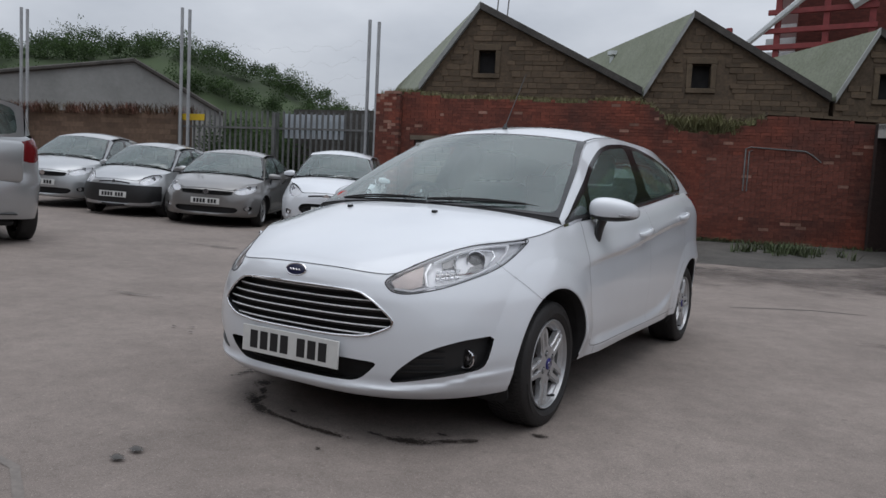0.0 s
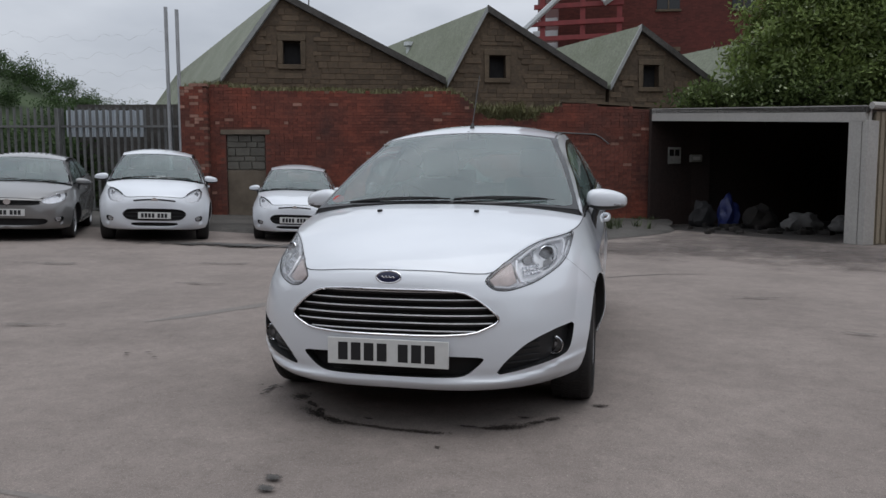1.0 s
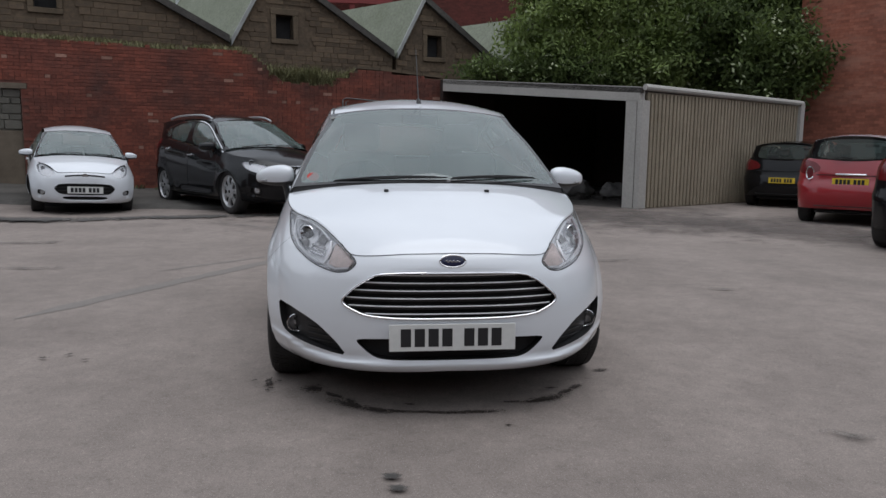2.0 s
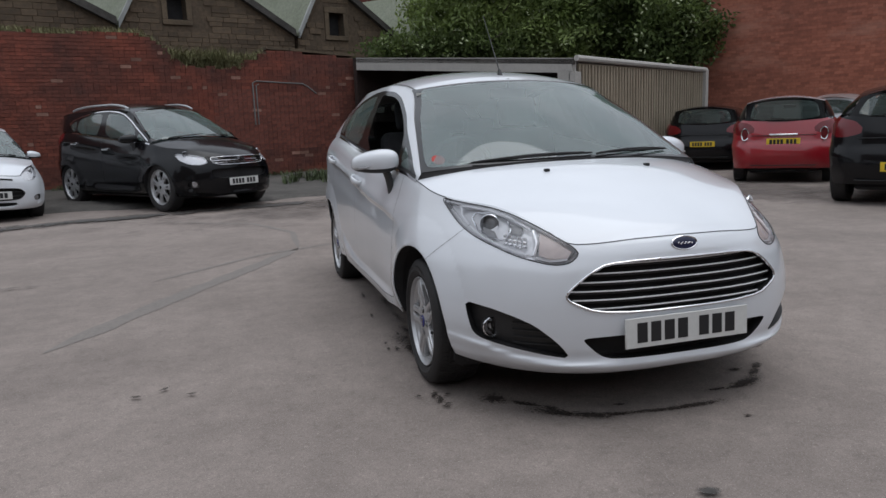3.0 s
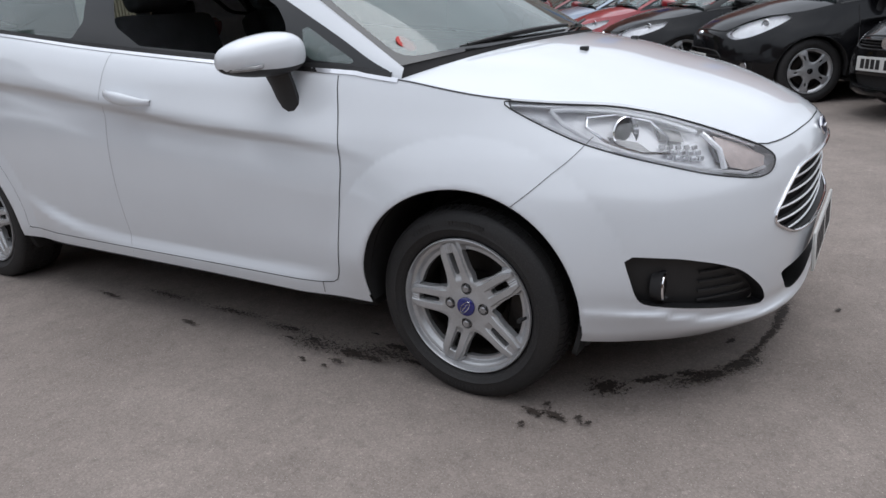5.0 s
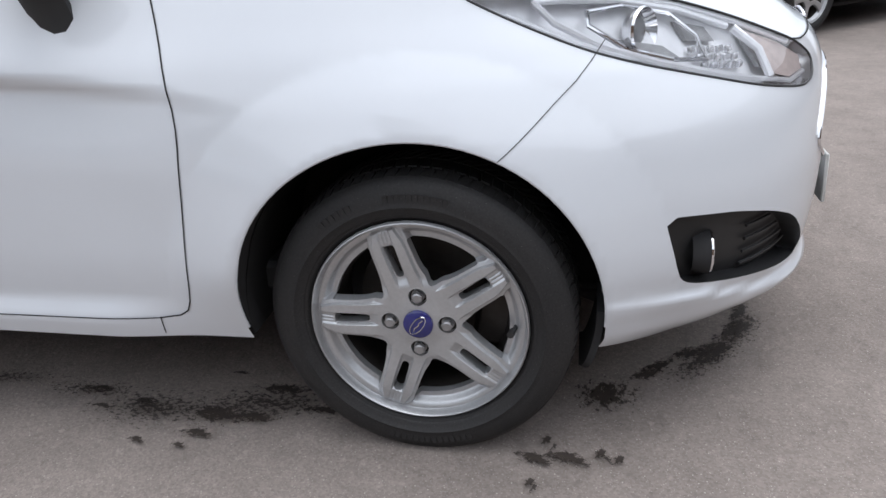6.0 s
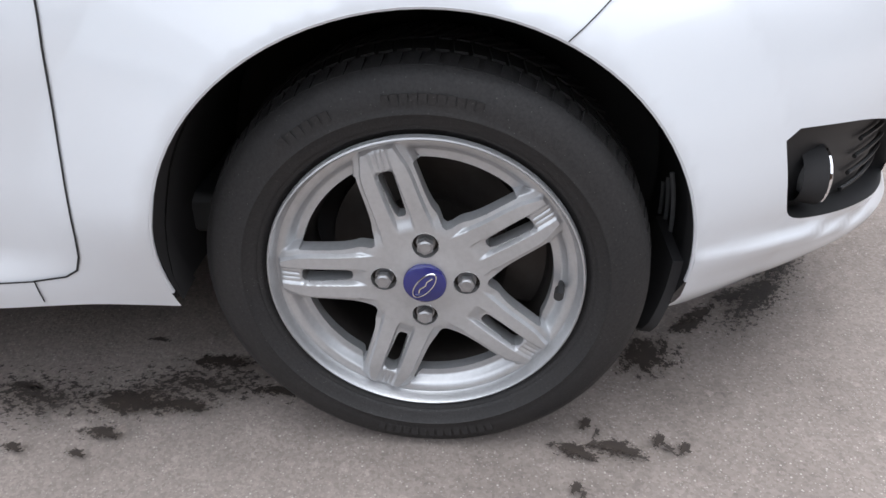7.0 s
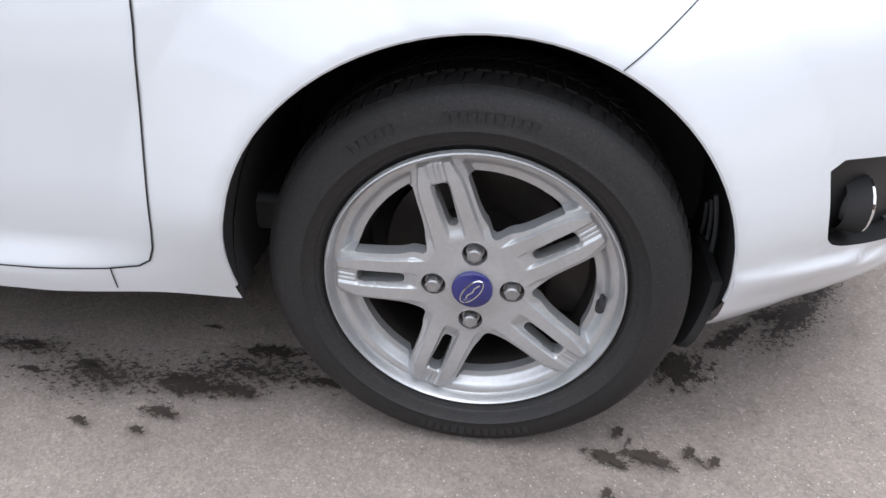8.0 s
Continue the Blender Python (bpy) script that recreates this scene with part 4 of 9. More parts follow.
# ridge, left foot, right foot along the front; height of ridge and feet; middle of the window
GABLES = [(-5.97, -7.62, -1.42, 6.20, 3.92, -5.71, 4.70), (-0.22, -1.38, 3.30, 5.96, 3.85, 0.08, 4.40), (4.31, 3.42, 6.80, 5.53, 3.82, 4.67, 4.20), (8.30, 7.30, 10.6, 5.30, 3.80, 8.60, 4.10)]
for k, (s0, foot_l, foot_r, PEAK, EAVE, win_s, win_z) in enumerate(GABLES):
    LEFT, RIGHT = s0 - foot_l, foot_r - s0
    # gable wall with a small window opening
    bm = bmesh.new()
    wx0, wx1, wz0, wz1 = win_s - 0.24, win_s + 0.24, win_z - 0.32, win_z + 0.32
    pts = [(s0 - LEFT, 0), (s0 + RIGHT, 0), (s0 + RIGHT, EAVE), (s0, PEAK), (s0 - LEFT, EAVE)]

    def rise(x):
        return EAVE + (PEAK - EAVE) * ((x - s0 + LEFT) / LEFT if x < s0 else (s0 + RIGHT - x) / RIGHT)
    xs = [s0 - LEFT, wx0, wx1, s0 + RIGHT]
    outer = [bm.verts.new(G_M @ Vector((x, 0, z))) for x, z in pts]
    hole = [bm.verts.new(G_M @ Vector((x, 0, z))) for x, z in ((wx0, wz0), (wx1, wz0), (wx1, wz1), (wx0, wz1))]
    ring_edges = [bm.edges.new((lp[j], lp[(j + 1) % len(lp)])) for lp in (outer, hole) for j in range(len(lp))]
    bmesh.ops.triangle_fill(bm, use_beauty=True, edges=ring_edges)
    thick = bmesh.ops.extrude_face_region(bm, geom=bm.faces[:])
    bmesh.ops.translate(bm, verts=[g for g in thick["geom"] if isinstance(g, bmesh.types.BMVert)], vec=G_M.to_3x3() @ Vector((0, 0.4, 0)))
    bmesh.ops.recalc_face_normals(bm, faces=bm.faces)
    gw = part("gable_wall", bm, M["stone_back"], mill, "soot-darkened coursed stone gable", shade=False)
    # coursed stones, proud of the wall
    r2 = random.Random(40 + k)
    z = 2.9
    while z < PEAK - 0.1:
        h = r2.uniform(0.10, 0.19)
        x = s0 - LEFT + r2.uniform(0, 0.2)
        while x < s0 + RIGHT:
            w = r2.uniform(0.18, 0.52)
            x2 = min(x + w, s0 + RIGHT)
            if z + h > wz0 - 0.14 and z < wz1 + 0.18:
                if x < wx0 - 0.15 < x2:
                    x2 = wx0 - 0.15
                elif wx0 - 0.16 < x < wx1 + 0.15:
                    x = wx1 + 0.15
                    x2 = x + w
            top_z = min(rise(x), rise(x2))
            if z + h < top_z - 0.05 and not (x2 > wx0 - 0.16 and x < wx1 + 0.16 and z + h > wz0 - 0.16 and z < wz1 + 0.2) and x2 - x > 0.12:
                ob = new("stone", stone_me)
                ob.parent = gw
                ob.matrix_basis = G_M @ Matrix.Translation(((x + x2) / 2, -0.0 + r2.uniform(-0.012, 0.008), z + h / 2)) @ Matrix.Diagonal((x2 - x - 0.012, 0.05, h - 0.010, 1))
            x = x2
        z += h
    win = tagged(empty("window"), "", "")
    win.parent = mill
    bm = bmesh.new()
    box(bm, (wx0 - 0.01, 0.3, wz0), (wx1 + 0.01, 0.34, wz1), 0, G_M)
    part("pane", bm, M["void"], win, "dark empty opening", shade=False)
    for lo, hi in (((wx0 - 0.15, -0.05, wz1), (wx1 + 0.15, 0.1, wz1 + 0.17)), ((wx0 - 0.14, -0.05, wz0 - 0.13), (wx1 + 0.14, 0.1, wz0)), ((wx0 - 0.14, -0.045, wz0), (wx0, 0.1, wz1)), ((wx1, -0.045, wz0), (wx1 + 0.14, 0.1, wz1))):
        bm = bmesh.new()
        box(bm, lo, hi, 0.012, G_M)
        part("window_frame", bm, M["dressed"], win, "dressed stone surround")
    for x0, x1, name in ((s0 - LEFT, s0, "roof"), (s0, s0 + RIGHT, "roof")):
        z0, z1 = (EAVE, PEAK) if x0 < s0 else (PEAK, EAVE)
        bm = bmesh.new()
        vs = [bm.verts.new(G_M @ Vector(p)) for p in ((x0, -0.10, z0), (x1, -0.10, z1), (x1 - SKEW * 16, 16, z1), (x0 - SKEW * 16, 16, z0), (x0, -0.10, z0 + 0.10), (x1, -0.10, z1 + 0.10), (x1 - SKEW * 16, 16, z1 + 0.10), (x0 - SKEW * 16, 16, z0 + 0.10))]
        for q in ((0, 3, 2, 1), (4, 5, 6, 7), (0, 1, 5, 4), (1, 2, 6, 5), (2, 3, 7, 6), (3, 0, 4, 7)):
            bm.faces.new([vs[j] for j in q])
        rf = part(name, bm, M["slate"], mill, "mossy grey-green roof slope", shade=False)
        # sheet ribs down the slope
        for j in range(24):
            y = 0.5 + 0.65 * j
            bm = bmesh.new()
            rod(bm, G_M @ Vector((x0 - SKEW * y, y, z0 + 0.105)), G_M @ Vector((x1 - SKEW * y, y, z1 + 0.105)), 0.025, 5)
            part("roof_rib", bm, M["slate"], rf, shade=False)
        bm = bmesh.new()
        vs = [bm.verts.new(G_M @ Vector(p)) for p in ((x0, -0.16, z0 - 0.05), (x1, -0.16, z1 - 0.05), (x1, 0.14, z1 - 0.05), (x0, 0.14, z0 - 0.05), (x0, -0.16, z0 + 0.14), (x1, -0.16, z1 + 0.14), (x1, 0.14, z1 + 0.14), (x0, 0.14, z0 + 0.14))]
        for q in ((0, 3, 2, 1), (4, 5, 6, 7), (0, 1, 5, 4), (1, 2, 6, 5), (2, 3, 7, 6), (3, 0, 4, 7)):
            bm.faces.new([vs[j] for j in q])
        part("verge", bm, M["verge"] if x0 < s0 else M["bank"], mill, "pale weathered verge" if x0 < s0 else "dark verge board", shade=False)
for s, z in ((0.62, 5.42), (1.02, 5.38)):
    bm = bmesh.new()
    rod(bm, G_M @ Vector((s - 2.8, 4.0, 3.0)), G_M @ Vector((s - 2.8, 4.0, z + 0.25)), 0.09, 10)
    rod(bm, G_M @ Vector((s - 2.8, 4.0, z + 0.27)), G_M @ Vector((s - 2.8, 4.0, z + 0.40)), 0.17, 12)
    tagged(part("roof_flue", bm, M["white_sheet"]), "pale metal flue with a cowl above the mill roof", "flue")
for dx in (0.05, 0.35):
    bm = bmesh.new()
    rod(bm, G_M @ Vector((-5.6 + dx, 0.3, 5.9)), G_M @ Vector((-5.5 + dx, 0.3, 7.8)), 0.018, 6)
    tagged(part("roof_mast", bm, M["galv"]), "thin mast on the mill roof", "mast")


# ---- garage with a flat roof ----
g0, g1 = Vector((1.89, 15.2, 0)), Vector((4.94, 9.87, 0))
gd = (g1 - g0).normalized()
gn = Vector((-gd.y, gd.x, 0))
g2 = g1 + gn * 5.9
garage = tagged(empty("garage"), "open-fronted concrete garage with ribbed buff side panels", "garage")
bm = bmesh.new()
slab(bm, g0 - gd * 0.2, g1 + gd * 0.02, 2.62, 2.92, 2.06, 2.34, 0.14)
part("fascia", bm, M["concrete"], garage, "pale stained concrete fascia beam", shade=False)
for off, w in ((0.30, 0.26), (0.02, 0.12)):
    bm = bmesh.new()
    slab(bm, g1 - gd * (off), g1 - gd * (off - w), 0, 2.10, 0, 2.08, 0.22)
    part("post", bm, M["concrete"], garage, "pale concrete door post", shade=False)
bm = bmesh.new()
rod(bm, (*(g1 + gd * 0.02 + gn * 0.10).xy, 0.0), (*(g1 + gd * 0.02 + gn * 0.10).xy, 2.3), 0.035, 10)
part("downpipe", bm, M["concrete"], garage, "pale plastic downpipe")
bm = bmesh.new()
slab(bm, g1 + gn * 0.2, g2, 0, 2.24, 0, 2.24, -0.06)
side = part("side_wall", bm, M["panel"], garage, "buff ribbed panel wall", shade=False)
k = 0
while 0.28 + k * 0.118 < 5.8:
    p = g1 + gn * (0.28 + k * 0.118)
    bm = bmesh.new()
    slab(bm, p, p + gn * 0.07, 0.03, 2.22, 0.03, 2.22, -0.085 - 0.006 * (k % 3 == 0))
    bm.normal_update()
    part("rib", bm, M["panel"], side, shade=False)
    k += 1
bm = bmesh.new()
slab(bm, g2 - gn * 0.14, g2 + gn * 0.02, 0, 2.28, 0, 2.28, -0.16)
part("post", bm, M["concrete"], garage, "pale corner post", shade=False)
bm = bmesh.new()
rod(bm, (*(g1 + gd * 0.1 + gn * 0.05).xy, 2.33), (*(g2 + gd * 0.1).xy, 2.28), 0.06, 8)
part("gutter", bm, M["concrete"], garage, "pale gutter along the eaves")
bm = bmesh.new()
rf = [(*(g0 - gd * 0.2).xy, 2.90), (*(g1 + gd * 0.05).xy, 2.32), (*(g2 + gd * 0.05).xy, 2.26), (*(g0 - gd * 0.2 + gn * 5.9).xy, 2.84)]
vs = [bm.verts.new(p) for p in rf] + [bm.verts.new((p[0], p[1], p[2] - 0.10)) for p in rf]
for q in ((0, 1, 2, 3), (7, 6, 5, 4), (0, 4, 5, 1), (1, 5, 6, 2), (2, 6, 7, 3), (3, 7, 4, 0)):
    bm.faces.new([vs[j] for j in q])
bmesh.ops.recalc_face_normals(bm, faces=bm.faces)
part("roof", bm, M["bank"], garage, "dark felt flat roof", shade=False)
# back and inner walls carry the roof's shade in their colour
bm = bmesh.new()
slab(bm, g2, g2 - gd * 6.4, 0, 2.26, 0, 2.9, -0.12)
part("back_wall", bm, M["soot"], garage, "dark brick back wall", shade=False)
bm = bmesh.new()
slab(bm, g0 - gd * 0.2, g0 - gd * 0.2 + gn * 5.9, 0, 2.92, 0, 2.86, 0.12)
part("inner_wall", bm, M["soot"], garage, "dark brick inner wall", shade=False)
# floor sheet in near-black, standing in for shade under the roof
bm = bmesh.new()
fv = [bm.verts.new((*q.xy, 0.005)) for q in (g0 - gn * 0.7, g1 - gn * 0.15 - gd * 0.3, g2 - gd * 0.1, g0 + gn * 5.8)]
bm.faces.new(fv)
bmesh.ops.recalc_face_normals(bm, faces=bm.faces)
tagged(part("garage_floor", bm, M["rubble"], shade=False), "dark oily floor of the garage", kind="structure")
for i, (s, o, h, w, nm, lb, mt) in enumerate(((12.03, -0.06, 1.55, 0.34, "meter_box", "grey electric meter box on the garage wall", "box_grey"), (12.62, -0.06, 1.60, 0.30, "switch_box", "small pale switch box on the garage wall", "box_grey"))):
    ob = tagged(empty(nm), lb, "box")
    hh = 0.42 if i == 0 else 0.18
    bm = bmesh.new()
    box(bm, (s, o - 0.12, h), (s + w, o, h + hh), 0.012, W_M)
    part("case", bm, M[mt], ob)
    if i == 0:
        for j in range(2):
            bm = bmesh.new()
            box(bm, (s + 0.04 + 0.14 * j, o - 0.13, h + 0.2), (s + 0.15 + 0.14 * j, o - 0.115, h + 0.36), 0.004, W_M)
            part("dial_window", bm, M["gloss_black"], ob, "dark dial window")
    else:
        bm = bmesh.new()
        box(bm, (s + 0.06, o - 0.135, h + 0.05), (s + 0.24, o - 0.115, h + 0.13), 0.006, W_M)
        part("cover", bm, M["concrete"], ob, "pale cover")


def lumpy(name, label, cat, x, y, size, mat, seed, z=0.0):
    bm = bmesh.new()
    bmesh.ops.create_icosphere(bm, subdivisions=3, radius=1.0)
    for v in bm.verts:
        n = v.co.normalized()
        v.co = n * (0.8 + 0.35 * noise.noise(n * 1.6 + Vector((seed, 0, 0))) + 0.12 * noise.noise(n * 5 + Vector((seed, 3, 0))))
        v.co.z = max(v.co.z, -0.55)
        v.co = Vector((v.co.x * size[0], v.co.y * size[1], (v.co.z + 0.55) * size[2])) + Vector((x, y, z))
    return tagged(part(name, bm, mat), label, cat)


lumpy("rubbish_sack", "crumpled blue plastic sack in the garage", "sack", 3.55, 14.6, (0.32, 0.28, 0.55), M["plastic_blue"], 1)
lumpy("rubbish_sack", "dusty white sack in the garage", "sack", 4.9, 13.5, (0.45, 0.3, 0.32), M["bag_white"], 2)
lumpy("rubbish_sack", "dusty white sack in the garage", "sack", 5.6, 12.9, (0.35, 0.3, 0.28), M["bag_white"], 5)
lumpy("rubbish_sack", "dark sack of rubbish in the garage", "sack", 4.2, 14.3, (0.4, 0.35, 0.4), M["rubble"], 7)
lumpy("rubbish_sack", "dark sack of rubbish in the garage", "sack", 3.0, 14.9, (0.35, 0.3, 0.45), M["void"], 8)
bm = bmesh.new()
for i in range(70):
    box(bm, (-0.06, -0.05, 0), (0.06, 0.05, 0.06), 0.01, Matrix.Translation((rnd.uniform(2.6, 6.4), 0, 0.0)) @ Matrix.Translation((0, rnd.uniform(12.2, 15.0), 0.0)) @ Matrix.Rotation(rnd.uniform(0, 6), 4, "Z") @ Matrix.Diagonal((rnd.uniform(0.5, 2), rnd.uniform(0.5, 2), rnd.uniform(0.5, 2), 1)))
tagged(part("rubble", bm, M["rubble"], shade=False), "broken rubble on the garage floor", "rubble", kind="stuff")


# ---- palisade gate, poles and wire ----
F0, F1 = Vector((-9.5, 12.40, 0)), Vector((-15.2, 10.80, 0))


def palisade(name, label, a, b, z0, z1, pitch, leaf_every=None):
    fence = tagged(empty(name), label, "fence")
    d = (b - a)
    n = int(d.length / pitch)
    d.normalize()
    side = Vector((-d.y, d.x, 0))
    bm = bmesh.new()
    w = 0.035
    for pts in (((-w, 0), (-w * 0.5, -0.012), (w * 0.5, -0.012), (w, 0)),):
        lo = [bm.verts.new((x, y, z0)) for x, y in pts]
        hi = [bm.verts.new((x, y, z1 - 0.10)) for x, y in pts]
        tip = [bm.verts.new((-w * 0.85, -0.004, z1)), bm.verts.new((0, -0.012, z1 - 0.05)), bm.verts.new((w * 0.85, -0.004, z1))]
        for i in range(3):
            bm.faces.new((lo[i], lo[i + 1], hi[i + 1], hi[i]))
        bm.faces.new((hi[0], hi[1], tip[0]))
        bm.faces.new((hi[1], hi[2], tip[1]))
        bm.faces.new((hi[2], hi[3], tip[2]))
    me = bpy.data.meshes.new("pale")
    bm.to_mesh(me)
    bm.free()
    me.materials.append(M["galv"])
    ang = math.atan2(d.y, d.x)
    for i in range(n):
        ob = new("pale", me)
        ob.parent = fence
        ob.matrix_basis = Matrix.Translation(a + d * pitch * (i + 0.5)) @ Matrix.Rotation(ang, 4, "Z") @ Matrix.Translation((0, 0, 0.02 * math.sin(i * 1.7)))
    for z in (z0 + 0.35, z1 - 0.55):
        bm = bmesh.new()
        slab(bm, a + side * 0.02, b + side * 0.02, z, z + 0.05, z, z + 0.05, 0.05)
        part("rail", bm, M["galv"], fence, "steel rail", shade=False)
    for t in np.linspace(0, 1, max(3, int((b - a).length / 2.75) + 1)):
        p = a.lerp(b, float(t)) + side * 0.09
        bm = bmesh.new()
        box(bm, (p.x - 0.05, p.y - 0.05, 0), (p.x + 0.05, p.y + 0.05, z1 - 0.1), 0.006)
        part("post", bm, M["galv"], fence, "steel post")
    return fence


palisade("palisade_gate", "tall grey steel palisade gate between the walls", F0, F1, 0.1, 3.02, 0.165)
bm = bmesh.new()
p = F1.lerp(F0, 0.07)
box(bm, (-0.36, -0.03, 2.66), (0.36, 0.0, 2.84), 0.005, Matrix.Translation((p.x, p.y - 0.06, 0)) @ Matrix.Rotation(radians(16), 4, "Z"))
tagged(part("warning_sign", bm, M["yellow"]), "small yellow sign on the palisade gate", "sign")
sheets = tagged(empty("corrugated_sheets"), "stack of silver corrugated sheets behind the gate", "sheets")
for i in range(26):
    a = F0 + (F1 - F0) * (0.29 + 0.0125 * i) + Vector((0.2, 0.9, 0))
    bm = bmesh.new()
    rod(bm, (a.x, a.y, 2.3), (a.x, a.y, 2.98 - 0.01 * (i % 3)), 0.045, 6)
    part("sheet_ridge", bm, M["sheet_metal"], sheets, shade=False)
bm = bmesh.new()
a, b = F0 + Vector((0.6, 1.7, 0)), F0.lerp(F1, 0.66) + Vector((0.2, 1.7, 0))
slab(bm, b, a, 0, 3.2, 0, 3.2, 0.3)
tagged(part("yard_shed", bm, M["bank"], shade=False), "low dark shed wall behind the gate", "shed")
bm = bmesh.new()
r4 = random.Random(21)
for i in range(16):
    p = F0.lerp(F1, 0.60 + 0.035 * i) + Vector((0.1, 1.9 + 0.3 * math.sin(i * 2.1), 0))
    leaves(bm, (p.x, p.y, 1.2 + 0.25 * math.sin(i)), (0.9, 0.7, 1.7), 420, r4, 0.12, 0.85, 0, 0.5)
tagged(part("hedge", bm, M["leaf_far"], shade=False), "dark overgrown hedge behind the gate", "hedge", kind="stuff")
for i, (p, z) in enumerate(((F0 + Vector((-0.25, -0.15, 0)), 5.35), (F1 + Vector((0.1, -0.15, 0)), 5.75), (Vector((-20.6, 9.2, 0)), 5.9))):
    for dx in (0.0, 0.28):
        bm = bmesh.new()
        rod(bm, (p.x + dx, p.y + 0.1 * dx, 0), (p.x + dx, p.y + 0.1 * dx, z - 0.25 * dx), 0.045, 9)
        tagged(part("scaffold_pole", bm, M["pole"]), "tall pale grey scaffold pole beside the gate", "pole", group="scaffold poles by the gate")
v, f = [], []
for i in range(4):
    zz = 3.5 + 0.42 * i
    a, b = F0 + Vector((-0.2, -0.15, zz)), F1 + Vector((0.3, -0.15, zz + 0.15))
    t, q = tube([a.lerp(b, u) - Vector((0, 0, 0.25 * math.sin(math.pi * u) + 0.07 * math.sin(u * 31 + i) + 0.04 * math.sin(u * 83 + 2 * i))) for u in np.linspace(0, 1, 60)], 0.0013, 4)
    f += [tuple(j + len(v) for j in g) for g in q]
    v += list(t)
tagged(solid("strand_wire", v, f, M["galv"]), "sagging strands of thin wire above the gate", "wire", kind="stuff")
# stone wall past the gate
bm = bmesh.new()
a, b = F1 + Vector((-0.05, 0.05, 0)), Vector((-30.0, 6.55, 0))
slab(bm, b, a, 0, 2.95, 0, 2.85, 0.45)
tagged(plane_uv(part("wall_west", bm, M["far_stone"], shade=False)), "dark coursed stone boundary wall", kind="structure")
bm = bmesh.new()
for i in range(420):
    t = rnd.random()
    p = a.lerp(b, t)
    tufts(bm, [(p.x, p.y + rnd.uniform(-0.2, 0.5), 2.8)], rnd, 14, (0.06, 0.40), 1.6, 0.010)
tagged(part("ivy", bm, material("reddish_creeper", (0.12, 0.045, 0.035), 0.9, vary=0.6, scale=1.0, tint=(0.05, 0.07, 0.025), per_island=0.4), shade=False), "reddish creeper along the stone wall top", "creeper", kind="stuff")
# grey shed behind
shed = tagged(empty("grey_shed"), "large grey sheeted shed with a low gable", "shed")
bm = bmesh.new()
pl, pk, pr = Vector((-27.0, 11.6, 4.6)), Vector((-24.2, 15.6, 5.6)), Vector((-22.0, 18.3, 3.75))
vs = [bm.verts.new(q) for q in ((pl.x, pl.y, 0), (pr.x, pr.y, 0), pr, pk, pl)]
bm.faces.new(vs)
r = bmesh.ops.extrude_face_region(bm, geom=bm.faces[:])
bmesh.ops.translate(bm, verts=[g for g in r["geom"] if isinstance(g, bmesh.types.BMVert)], vec=(-9, 6, 0))
bmesh.ops.recalc_face_normals(bm, faces=bm.faces)
part("body", bm, M["cladding"], shed, "weathered grey sheet cladding", shade=False)
bm = bmesh.new()
for a, b in ((pl, pk), (pk, pr)):
    rod(bm, a + Vector((0.05, -0.05, 0.05)), b + Vector((0.05, -0.05, 0.05)), 0.09, 6)
part("verge_trim", bm, M["bank"], shed, "dark verge trim")

# wooded hill far off
ridge = spline((0.0, 0.6), (0.28, 2.0), (0.36, 6.5), (0.41, 10.6), (0.455, 12.8), (0.50, 16.5), (0.55, 18.6), (0.61, 21.0), (0.69, 19.0), (0.8, 16.5), (1.0, 12.0))
bm = bmesh.new()
n = 40
for i in range(n + 1):
    u = i / n
    ang = radians(90 + 8 + 75 * u)
    for j in range(7):
        d = 75 + 9 * j
        hgt = max(0.0, (float(ridge(u)) + 1.0 * noise.noise(Vector((u * 7, 0, 0)))) * math.sin(math.pi * min(1, (j + 0.01) / 6 * 0.62)))
        bm.verts.new((d * math.cos(ang) + 2, d * math.sin(ang), hgt - 0.3))
bm.verts.ensure_lookup_table()
for i in range(n):
    for j in range(6):
        k = i * 7 + j
        bm.faces.new([bm.verts[q] for q in (k, k + 7, k + 8, k + 1)])
bmesh.ops.recalc_face_normals(bm, faces=bm.faces)
hill_pts = [v.co.copy() for v in bm.verts]
tagged(part("hill", bm, M["hill"]), "low green hill behind the yard", kind="structure")
bm = bmesh.new()
r3 = random.Random(77)
for i in range(1100):
    c = r3.choice(hill_pts)
    if c.z < 0.3:
        continue
    s = r3.uniform(1.2, 2.4)
    leaves(bm, (c.x + r3.gauss(0, 2), c.y + r3.gauss(0, 2), c.z + s * 0.55), (s, s, s), 85, r3, 0.30, 0.85, 0, 0.5)
tagged(part("far_woods", bm, M["leaf_far"], shade=False), "dense dark green trees on the far hill", "trees", kind="stuff")

